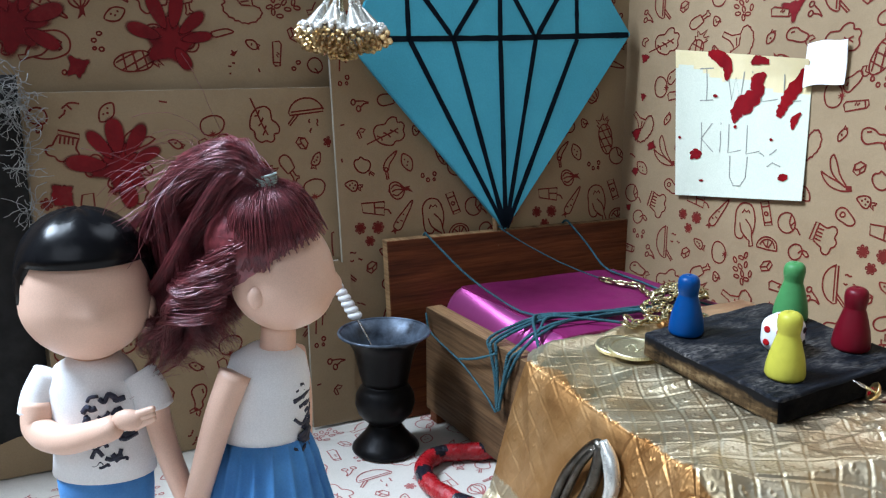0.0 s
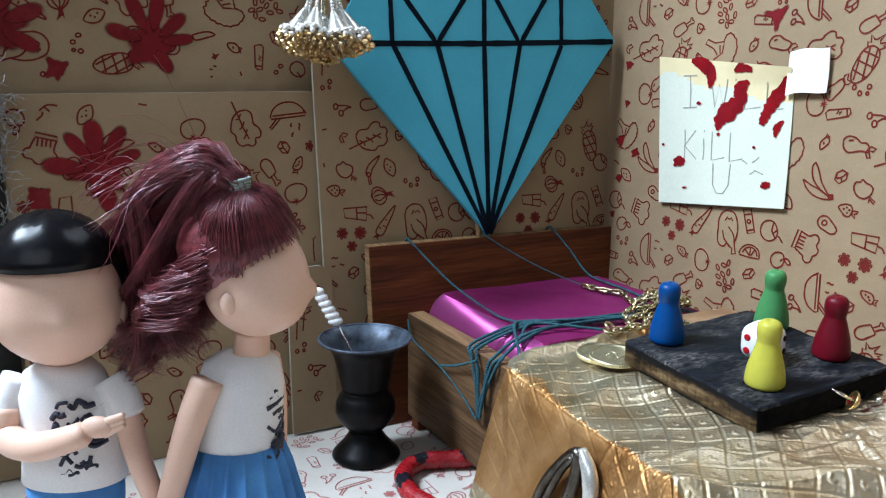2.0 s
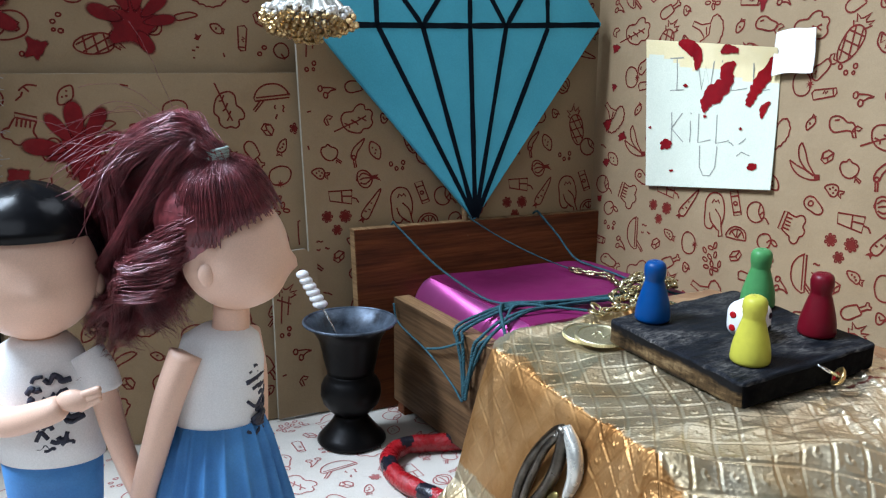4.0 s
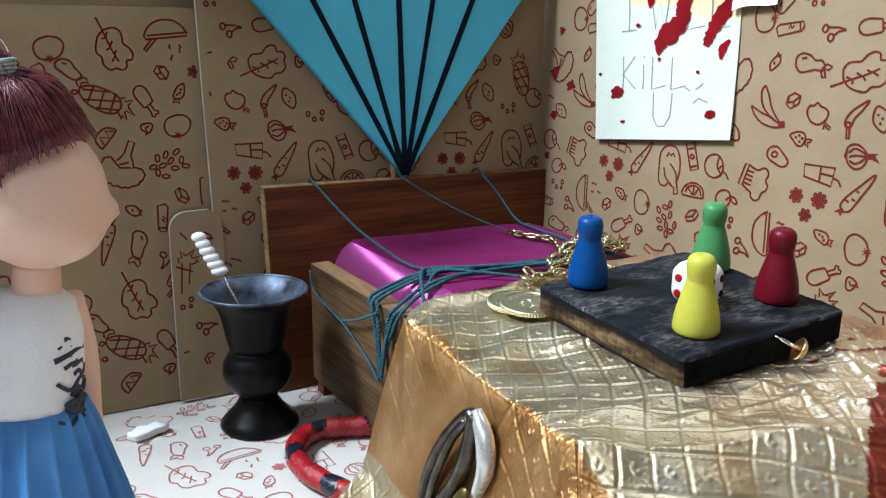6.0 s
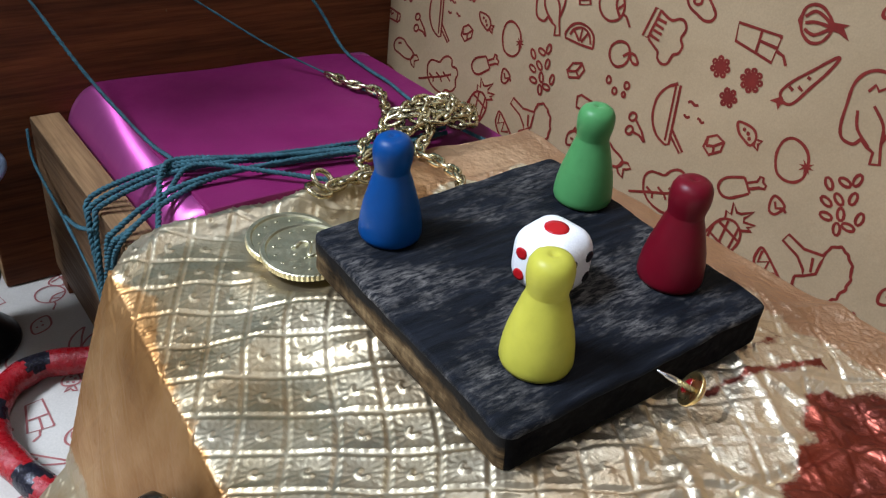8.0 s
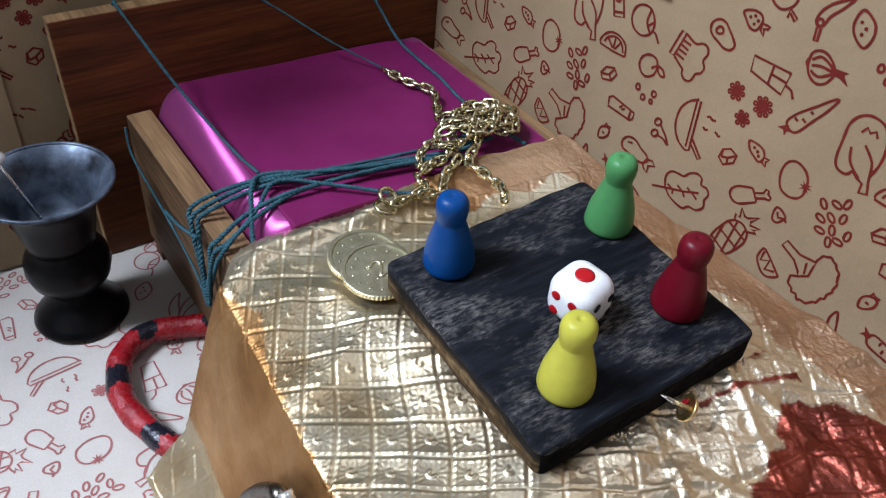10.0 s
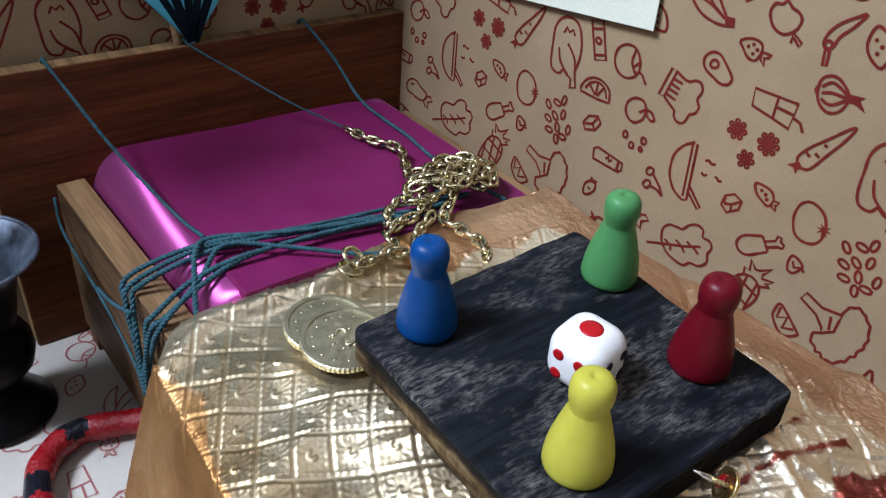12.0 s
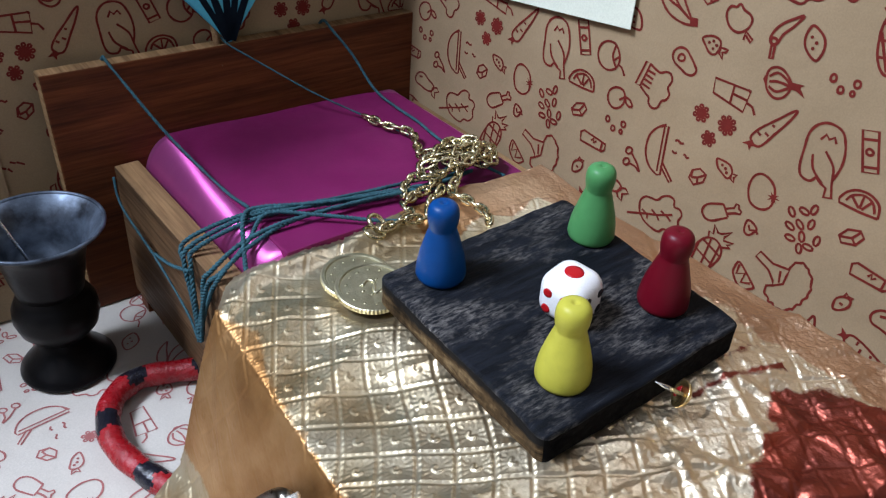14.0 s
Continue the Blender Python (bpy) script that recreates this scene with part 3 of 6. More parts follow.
def d_chili():
    return [bend([(2.2, 3.5), (0.6, 2.6), (-1.5, 1), (-2.9, -0.9), (-3.3, -2.8), (-2.5, -3.8), (-1.5, -3.2), (-0.9, -1.2), (0.8, 1)], True),
            bend([(-1.7, -2.9), (-1.8, -3.4), (-2.4, -3.6), (-2.9, -3.3), (-3, -2.8), (-2.7, -2.4), (-2, -2.4)], True),
            [(-2.6, -4.1), (-2.2, -6.6), (-1.5, -6.5), (-1.8, -4), (-2.6, -4.1)]]


def d_chicken():
    return [bend([(6.1, -4.5), (6.8, -1), (6.4, 2.5), (4.7, 5.8), (1.7, 6.6), (-0.6, 5.5), (-1.8, 3.2), (-1.7, -0.2), (-1.4, -4), (-0.4, -6), (1.7, -6.3), (2.7, -5)]),
            bend([(0.4, -0.7), (1.5, -3.6), (4.3, -5.8)]), bend([(2.7, 0.9), (5.3, -1.6), (6.1, -4.5)]), [(0.9, 2.8), (1.7, 4.2), (2.5, 3.4), (3.5, 4.2), (4.2, 3.1)],
            [(2.7, -5), (4.1, -5.9), (5.4, -6.4), (5.6, -8.4), (7.2, -7.9), (6.4, -5.6), (6.1, -4.5)]]


def d_cutball():
    return [bend([(-3.7, -0.8), (-3.3, 1.7), (-1.3, 3.1), (1.2, 2.8), (2.9, 0.2), (2.5, -2.4), (0.1, -3.7), (-2.4, -2.9)], True), bend([(1.1, 2.8), (0.8, -0.1), (2.5, -2.4)]),
            [(2.8, 0.5), (1.2, -1.1)], [(2.8, -1.4), (4, -1.8), (5.4, -3.5)]]


def d_jar():
    return [[(-3.3, 3.5), (-0.2, 4.2), (2.6, -3.6), (-0.3, -4.4), (-3.3, 3.5)], [(-2.7, 1.8), (0.3, 2.6)],
            bend([(0.3, -0.1), (0.1, -0.6), (-0.5, -0.8), (-1, -0.5), (-1.1, -0), (-0.7, 0.4), (-0.1, 0.3)], True), [(-0.6, -3.4), (2.2, -2.6)]]


def d_bananas():
    return [bend([(-2.6, 7.1), (-3.5, 5.4), (-2.7, 2), (-0.4, -0.7), (3.2, -2.9)]), bend([(-2.6, 7.1), (-1, 4.5), (0.6, 0.9), (3.3, -2.4)]),
            bend([(-6.1, 1.2), (-4.8, -1.1), (-2, -3.3), (1.7, -4.2), (4.8, -3.9)]), bend([(-6.1, 1.2), (-3, -0.3), (-0.1, -1.3), (3.2, -2.9)]),
            blot([(3, -2.4), (5.2, -2.2), (5.6, -4), (3.6, -4.1)])]


def d_apple_b():
    return [bend([(-4, 0.5), (-3.4, 1.7), (-2.2, 1.9), (-1.4, 2.7), (-0.2, 1.8), (1.3, 1.3), (2.2, 0.2), (1.7, -1.7), (-0.2, -3), (-2.3, -2.5), (-3.6, -1)], True),
            [(1.5, -4.1), (1.5, -2.2), (3.5, -3.5), (3.2, -4.2), (1.7, -3)]]


def d_pear():
    return [bend([(-4.9, 0.3), (-4.7, 1.9), (-3, 2.7), (-0.8, 2.2), (0.9, 1), (2.6, 1), (3.7, -0.2), (3.5, -1.7), (1.4, -1.5), (-0.6, -1.9), (-2.9, -2.3), (-4.4, -1.2)], True),
            [(-3.3, 1.3), (-1.7, 1.6)], [(3.4, -0.8), (4.4, 0.1), (6, -0.5), (5.1, -1.4), (3.8, -1.2), (4.5, -3.4), (3.6, -3.4), (2.8, -1.8), (3.4, -0.8)]]


def d_straw_c():
    return [bend([(-2.1, 1), (-0.7, 2.6), (0.5, 2.4), (0.6, 0.8), (-1.6, -1.3), (-2.2, -0.3)], True), [(-0.6, 2.7), (-0.3, 3.8), (0.2, 3), (0.8, 2.9)], [(-1.2, 1.2), (-0.9, 0.4)]]


def d_leaf():
    return [bend([(-5.5, -2.1), (-6, 0.4), (-4.9, 2.1), (-3.1, 2.5), (-1.5, 2.7), (-0.3, 4.2), (1.4, 5.1), (3, 4.7), (3.4, 3.2), (5.1, 3.1), (6, 1.9), (5.5, 0.2), (5.9, -1.6), (4.4, -3.3), (2.3, -3.6), (1, -4.9), (-1.3, -4.8), (-3.5, -4.1), (-4.7, -3.1)], True),
            [(-8.9, -4.2), (-3.9, -2.2), (-0.3, -0.9), (3.6, 1)], [(-3.4, -2), (-4.9, -1.4)], [(-3.1, -1.9), (-2.9, -3.2)], [(-0.8, -1), (-2.3, -0.3)], [(-0.5, -1), (0.4, -2.1)],
            [(1.6, 0), (0.3, 0.6)], [(1.8, 0.2), (3.6, -0.8)]]


def d_eggplant():
    return [bend([(-7.8, 1.4), (-6.5, 3.1), (-4.2, 3.4), (-2.3, 2.3), (-0, 1.4), (0.8, 0.3), (-0.4, -1), (-2.6, -1.3), (-5.1, -0.8), (-7.3, -0.3)], True), [(-6.2, 1.8), (-4.8, 2.2)],
            [(0.5, 0.5), (2.1, 0.9), (3.2, -0), (1.4, -0.9), (1.6, -2.7), (0.3, -2.1), (-0.3, -1.1), (0.5, 0.5)]]


def d_gherkin():
    return [bend([(-0.1, 3.5), (-0.8, 2.6), (-1.1, 0.5), (-0.1, -3.5), (1, -3.7), (1.6, -2.5), (0.8, 0.8)], True)]


def d_broccoli():
    return [[(0.1, 2.2), (-3.8, 1.7), (-7.4, 3), (-8.1, 1.4), (-4.4, -0.2), (-2.6, -2.1), (-2.2, -3.2), (-0.2, -1.7), (-0.1, 0.7), (0.1, 2.2)], [(-1.7, 0.9), (-1.2, -1.9)],
            bend([(-2, -3.1), (-3.3, -3.8), (-3.6, -4.1), (-3.5, -5.6), (-3.3, -6), (-2.2, -6.6), (-1.9, -7.4), (-0.9, -7.2), (-0.2, -8.3), (0.5, -7.9), (1.8, -7.9), (2.2, -7.5), (3.2, -6.4), (3.7, -6.3), (4.2, -4.7), (4.9, -4.3), (5, -3), (5.7, -1.9), (5.6, -1.1), (5.9, 0.3), (5.6, 0.8), (5.3, 2.3), (5.2, 2.9), (4.3, 3.6), (3.8, 4.4), (3.2, 4.6), (2.3, 5.2), (1.8, 4.9), (0.7, 4.4), (0.5, 3.9), (-0, 2.7), (0.1, 2.3)])]


def d_seeds():
    """A loose handful of beans, each one tilted a little differently."""
    out = []
    for k, (x, y) in enumerate(((-3.5, 2.4), (-1, 3.7), (0.9, 4.9), (-2.8, -0.8), (-0.9, 0.5), (1.4, 1.6), (-1.9, -3.3), (0.4, -1.9), (0.7, -4.7), (2.4, -3.5), (3.7, -1.3))):
        c, w = math.cos(0.7 + 0.9 * math.sin(2.3 * k)), math.sin(0.7 + 0.9 * math.sin(2.3 * k))
        out.append([(x + 0.62 * a * c - b * w, y + 0.62 * a * w + b * c) for a, b in arc(0, 0, 1.0, 1.15, n=10)])
    return out


def d_berries():
    """Three inked clusters with a rim of hollow beads."""
    out = []
    for x, y, r, n in CLUSTERS:
        out.append(blot(arc(x, y, 0.85 * r, n=9)[:-1]))
        out += [arc(x + 1.05 * r * math.cos(6.283 * k / n), y + 1.05 * r * math.sin(6.283 * k / n), 0.42, n=7) for k in range(n)]
    return out


MOTIFS = []


def motif(draw, p, q, turn=0.0, size=1.0):
    """One printed doodle of the repeating sheet, at p across and q up."""
    MOTIFS.append((draw(), p, q, radians(turn), size))


motif(d_hat, -181, 73), motif(d_avocado, -175, 81.5), motif(d_straw, -168.5, 86.5), motif(d_apple, -190.6, 67.7), motif(d_slice, -202.5, 68)
motif(d_cube, -201.1, 60), motif(d_dots, -190, 60), motif(d_tube, -195.2, 53.4), motif(d_berry_small, -198.8, 48), motif(d_cherry, -182, 54)
motif(d_bowl, -175.7, 58), motif(d_cube_b, -164.2, 57.8), motif(d_straw_b, -157.8, 61.4), motif(d_tomato, -148, 61.5), motif(d_ham, -156.5, 54)
motif(d_heart, -148.3, 53), motif(d_pineapple, -154.4, 44), motif(d_broccoli, -136.5, 44.5), motif(d_slice_b, -145.9, 39.6), motif(d_seeds, -137, 57)
motif(d_carrot, -150, 73.5), motif(d_lemon, -147.8, 95.5), motif(d_glass, -161, 79), motif(d_onion, -150.5, 85), motif(d_chili, -154, 95)
motif(d_chicken, -215.3, 73.7), motif(d_cutball, -195.5, 76.3), motif(d_jar, -204, 78), motif(d_bananas, -180, 93.5), motif(d_apple_b, -164.5, 94.3)
motif(d_pear, -169.5, 107), motif(d_straw_c, -180, 106), motif(d_leaf, -171, 44.4), motif(d_eggplant, -184, 45), motif(d_gherkin, -127.7, 35.8)
motif(d_berries, -164.5, 71), motif(d_leaf, -154.3, 105.5), motif(d_tube, -178, 116, 15), motif(d_cherry, -165, 116, 40), motif(d_dots, -172, 123.5)
motif(d_tomato, -186, 120), motif(d_pineapple, -134, 104, 35), motif(d_onion, -141, 118, 120), motif(d_ham, -153, 119, -25), motif(d_broccoli, -193, 104, -20, 0.9)
motif(d_heart, -144, 107), motif(d_cutball, -128, 92, 20), motif(d_eggplant, -163, 34, 60, 0.9), motif(d_lemon, -192, 88, 30), motif(d_carrot, -190, 36, -70)
motif(d_dots, -140, 88), motif(d_cube_b, -173.3, 97.6)


def ribbon(points, width, place, verts, faces):
    """A flat ink stroke along the points on the sheet."""
    n, base = len(points), len(verts)
    loop = n > 3 and (points[0][0] - points[-1][0]) ** 2 + (points[0][1] - points[-1][1]) ** 2 < 1e-6
    for i, (a, b) in enumerate(points):
        pa, pb = points[i - 1] if i else (points[-2] if loop else points[0]), points[i + 1] if i < n - 1 else (points[1] if loop else points[-1])
        dx, dy = pb[0] - pa[0], pb[1] - pa[1]
        d = math.hypot(dx, dy) or 1.0
        w = width * (0.5 + 0.13 * noise.noise(Vector((a * 0.7, b * 0.7, 1.0))))
        verts.append(Vector(place(a - dy / d * w, b + dx / d * w)))
        verts.append(Vector(place(a + dy / d * w, b - dx / d * w)))
    for i in range(n - 1):
        k = base + 2 * i
        faces.append((k, k + 1, k + 3, k + 2))


def print_doodles(parent, place, p0, p1, q0, q1, width=0.56, ink=None):
    """The repeating print inside the stretch p0..p1, q0..q1 of the sheet, laid on by place(p, q)."""
    verts, faces = [], []
    for row in range(-6, 7):
        for col in range(-9, 10):
            for lines, p, q, turn, size in MOTIFS:
                pc, qc = p + col * 74.3 - 15.0 * row, q + row * 92.0
                if not (p0 - 6 < pc < p1 + 6 and q0 - 6 < qc < q1 + 6):
                    continue
                c, s = math.cos(turn) * size, math.sin(turn) * size
                for line in lines:
                    pts = [(pc + x * c - y * s, qc + x * s + y * c) for x, y in line]
                    if all(p0 < x < p1 and q0 < y < q1 for x, y in pts):
                        if isinstance(line, blot):
                            faces.append(tuple(range(len(verts), len(verts) + len(pts))))
                            verts += [Vector(place(x, y)) for x, y in pts]
                        else:
                            ribbon(pts, width, place, verts, faces)
    ob = new("printed_doodles", mesh_from(verts, faces, ink or INK, False))
    ob.parent = parent
    return tagged(ob, "red-brown line drawings of food printed on the paper", kind="stuff")


print_doodles(wall_right, lambda p, q: (right_face(-p, q)[0] - 0.12, -p, q), -275, 20, 1, 200)
print_doodles(wall_back, lambda p, q: (p + 360.4, back_face(p + 360.4, q - 1.0)[1] - 0.12, q - 1.0), -248.5, -121, 2, 200)
print_doodles(wall_back_low, lambda p, q: (q + 42.6, left_face(q + 42.6, -p - 136.8)[1] - 0.12, -p - 136.8), -256.6, -138.4, -28.5, 68)
print_doodles(wall_back_high, lambda p, q: (q + 41.1, upper_face(q + 41.1, -p - 137.4)[1] - 0.12, -p - 137.4), -340.0, -262, -130, 71)
print_doodles(wall_flap, lambda p, q: (p + 256.0, back_y(p + 256.0, q) - 0.72, q), -158.5, -144.5, 4, 54)
print_doodles(floor, lambda p, q: (q + 41.5, 56.8 - p, floor_face(q + 41.5, 56.8 - p)[2] + 0.12), -216, 100, -120, 190, 0.46, INK_FLOOR)


# ---- red paint splashed on the paper ----
def splat_outline(radius, lobes, seed, reach=1.5):
    """A wobbly blob with a few blunt runs."""
    rnd = random.Random(seed)
    tips = [(2 * math.pi * (k + 0.5 * rnd.random()) / lobes, rnd.uniform(0.4, 1.0)) for k in range(lobes)]
    out = []
    for k in range(90):
        a = 2 * math.pi * k / 90
        r = 0.8 + 0.22 * noise.noise(Vector((2 * math.cos(a), 2 * math.sin(a), seed)))
        for tip, size in tips:
            d = abs((a - tip + math.pi) % (2 * math.pi) - math.pi)
            r += (reach - 1.0) * size / (1 + (d / 0.26) ** 4)
        out.append((radius * r * math.cos(a), radius * r * math.sin(a)))
    return out


def splat_piece(place, cu, cv, outline, height):
    verts = [Vector(place(cu, cv, height))] + [Vector(place(cu + 0.62 * x, cv + 0.62 * y, height)) for x, y in outline] + [Vector(place(cu + x, cv + y, height)) for x, y in outline]
    n, faces = len(outline), []
    for k in range(n):
        a, b = 1 + k, 1 + (k + 1) % n
        faces += [(0, a, b), (a, a + n, b + n, b)]
    return verts, faces


def splat(name, place, cu, cv, outline, material, label, parent=None, height=0.14, fingers=()):
    """A flat splash; fingers are blunt dabs of (angle, reach, half width) thrown out of it."""
    pieces = [splat_piece(place, cu, cv, outline, height)]
    for k, (angle, far, half) in enumerate(fingers):
        c, s = math.cos(radians(angle)), math.sin(radians(angle))
        dab = []
        for j in range(40):
            t = 2 * math.pi * j / 40
            u, v = far * 0.42 * math.cos(t), half * math.sin(t) * (1 + 0.25 * math.cos(t)) + 0.25 * noise.noise(Vector((j, k, angle)))
            dab.append((u * c - v * s, u * s + v * c))
        pieces.append(splat_piece(place, cu + 0.60 * far * c, cv + 0.60 * far * s, dab, height * (1.0 + 0.12 * (k + 1))))
    made = []
    for verts, faces in pieces:
        me = mesh_from(verts, faces, material, False)
        half = (len(verts) - 1) // 2
        me.attributes.new("cover", "FLOAT", "POINT").data.foreach_set("value", [1.0] * (half + 1) + [0.0] * half)
        made.append(new("dab" if made else name, me))
        if len(made) > 1:
            made[-1].parent = made[0]
    ob = made[0]
    if parent:
        ob.parent = parent
        return tagged(ob, label)
    return tagged(ob, label, "paint splash", "paint splashes")


def on_low(x, z, h):
    return (x, left_face(x, z)[1] - h, z)


def on_high(x, z, h):
    return (x, upper_face(x, z)[1] - h, z)


def on_right(y, z, h):
    return (right_face(y, z)[0] - h, y, z)


splat("paint_splash", on_high, 60, 136, splat_outline(8.6, 5, 3), BLOOD, "dark red paint splash with blunt dabs on kraft paper", fingers=((160, 15, 2.6), (112, 17, 2.6), (78, 17, 2.6), (40, 15, 2.4), (8, 14, 2.0), (-60, 11, 2.4)))
splat("paint_splash", on_high, 14, 141, splat_outline(9.0, 6, 8), BLOOD, "dark red paint splash on the kraft paper wall", fingers=((20, 16, 2.8), (60, 18, 2.6), (-30, 15, 2.6), (110, 17, 2.6)))
splat("paint_splash", on_high, 31, 128, splat_outline(3.6, 4, 5), BLOOD, "small dried red paint smear on kraft paper")
splat("paint_splash", on_low, 40, 97, splat_outline(8.2, 6, 12), BLOOD, "dark red paint splash with blunt dabs on the low panel", fingers=((172, 17, 3.0), (128, 15, 2.4), (95, 16, 3.2), (58, 16, 2.6), (22, 14, 2.2), (-80, 14, 3.0)))
splat("paint_splash", on_low, 22, 89, splat_outline(4.4, 4, 15), BLOOD, "dried red paint blotch on the low panel")
splat("paint_splash", on_right, 205, 147, splat_outline(3.2, 3, 18, 2.4), BLOOD, "small red paint drip on the kraft wall")
splat("paint_splash", on_right, 262, 96, splat_outline(2.2, 4, 21), BLOOD, "small red paint spot near the corner")
for k in range(5):
    splat("paint_splash", on_right, 271 - 1.5 * (k % 2), 70 + 15 * k, splat_outline(1.6 + 0.5 * (k % 3), 3, 30 + k), BLOOD, "red paint dabs in the paper corner")


# ---- the note on the wall ----
def note_at(s, t, h):
    """s across the note (0..1, towards the room), t up it."""
    y = 245.4 - s * (55.0 - 5.0 * t) + 9.5 * t * (1 - s)
    z = 78.8 + 5.6 * s + t * (54.5 - 8.6 * s)
    lift = 0.5 + 1.2 * (1 - t) ** 3 + 3.0 * max(0.0, t - 0.86) * 7 * max(0.0, s - 0.35)
    return (right_face(y, z)[0] - lift - h, y, z)


def note_grid(n=40):
    verts = [Vector(note_at(i / n, j / n, h)) for h in (0.0, -0.25) for i in range(n + 1) for j in range(n + 1)]
    w, half, faces, index = n + 1, (n + 1) ** 2, [], []
    for i in range(n):
        for j in range(n):
            a = i * w + j
            faces += [(a, a + w, a + w + 1, a + 1), (half + a, half + a + 1, half + a + w + 1, half + a + w)]
            index += [1 if j >= n - 5 - 6 * i / n + 0.9 * math.sin(i * 0.35) else 0] * 2
    return verts, faces, index


_v, _f, _i = note_grid()
sticky_note = tagged(new("sticky_note", mesh_from(_v, _f, [NOTE, NOTE_GLUE], True, _i)), "pale yellow square note with pencil writing and red drops", "note")


def pencil(lines, s0, t0, w, h):
    verts, faces = [], []
    for line in lines:
        pts = [(s0 + w * x, t0 + h * y) for x, y in line]
        if len(pts) == 2:
            pts = [pts[0], ((pts[0][0] + pts[1][0]) / 2 + 0.004, (pts[0][1] + pts[1][1]) / 2), pts[1]]
        ribbon(pts, 0.0085, lambda a, b: note_at(a, b, 0.1), verts, faces)
    return verts, faces


LETTERS = {
    "I": [[(0.5, 0), (0.5, 1)], [(0.1, 1), (0.9, 1.05)], [(0.1, 0), (0.9, 0.05)]],
    "i": [[(0.5, 0), (0.5, 0.75)], [(0.5, 0.97), (0.52, 1.03)]],
    "W": [[(0, 1), (0.25, 0), (0.5, 0.8), (0.78, 0), (1, 1)]],
    "L": [[(0.1, 1), (0.1, 0), (1.0, 0.12)]],
    "K": [[(0.1, 1), (0.1, 0)], [(0.9, 1), (0.1, 0.45), (1.0, 0)]],
    "U": [[(0.05, 1), (0.08, 0.3), (0.3, 0.02), (0.65, 0.02), (0.9, 0.3), (0.95, 1)]],
}


def write(word, s, t, w, h, gap):
    for ch in word:
        ob = part("letter", pencil(LETTERS[ch], s, t, w * (0.45 if ch in "iI" else 1.0), h), PENCIL, sticky_note, "grey pencil letter", False)
        ob.name = "letter_" + ch.upper()
        s += (w * (0.45 if ch in "iI" else 1.0)) + gap


write("I", 0.19, 0.66, 0.30, 0.22, 0.0)
write("WiLL", 0.42, 0.68, 0.125, 0.2, 0.03)
write("KiLL", 0.21, 0.31, 0.11, 0.2, 0.03)
write("U", 0.45, 0.08, 0.15, 0.21, 0.0)
part("pencil_marks", pencil([[(0, 0.4), (0.3, 0)], [(0.6, 0.2), (1.0, 0.9)], [(0.5, -1.2), (0.8, -0.7), (1.3, -1.1)]], 0.68, 0.30, 0.12, 0.06), PENCIL, sticky_note, "", False)


def on_note(cs, ct, h):
    return note_at(cs, ct, h)


def note_drop(s, t, w, h, seed, lean=0.0, lobes=2):
    line = [(x * w + y * h * lean, y * h) for x, y in splat_outline(1.0, lobes, seed, 1.25)]
    splat("red_drop", on_note, s, t, line, BLOOD_WET, "glossy red paint drop", sticky_note, 0.3)


def note_run(line, widths, seed):
    """A run of paint down the note: a smooth centre line with a width at each of its points."""
    rnd, path = random.Random(seed), bend(line, n=7)
    left, right = [], []
    for i, (a, b) in enumerate(path):
        (pa, pb), (qa, qb) = path[max(0, i - 1)], path[min(len(path) - 1, i + 1)]
        k = i / (len(path) - 1) * (len(widths) - 1)
        lo = min(int(k), len(widths) - 2)
        w = (widths[lo] + (widths[lo + 1] - widths[lo]) * (k - lo)) * rnd.uniform(0.8, 1.2)
        d = math.hypot(qa - pa, qb - pb) or 1.0
        left.append((a - (qb - pb) / d * w, b + (qa - pa) / d * w))
        right.append((a + (qb - pb) / d * w, b - (qa - pa) / d * w))
    verts = [Vector(note_at(a, b, 0.3)) for a, b in left + right]
    n = len(left)
    part("red_run", (verts, [(k, k + 1, n + k + 1, n + k) for k in range(n - 1)]), BLOOD_WET, sticky_note, "glossy red run of paint")


note_run([(0.27, 0.99), (0.36, 0.97), (0.42, 0.91), (0.41, 0.81)], [0.015, 0.05, 0.045, 0.008], 41)
note_run([(0.60, 0.94), (0.66, 0.97), (0.73, 0.96)], [0.012, 0.035, 0.02], 42)
note_run([(0.70, 0.88), (0.64, 0.82), (0.64, 0.74), (0.56, 0.66), (0.50, 0.60), (0.48, 0.52)], [0.012, 0.05, 0.045, 0.07, 0.05, 0.006], 43)
note_run([(0.97, 0.93), (0.93, 0.84), (0.87, 0.74), (0.83, 0.66), (0.80, 0.58)], [0.012, 0.04, 0.045, 0.035, 0.02], 44)
note_run([(0.95, 0.62), (0.91, 0.57), (0.90, 0.50)], [0.006, 0.03, 0.006], 45)
note_drop(0.18, 0.29, 0.062, 0.042, 46), note_drop(0.86, 0.16, 0.042, 0.034, 47), note_drop(0.23, 0.11, 0.024, 0.01, 48), note_drop(0.33, 0.70, 0.02, 0.016, 49)
note_drop(0.49, 0.495, 0.016, 0.014, 50), note_drop(0.04, 0.40, 0.014, 0.012, 51), note_drop(0.76, 0.42, 0.016, 0.012, 52)

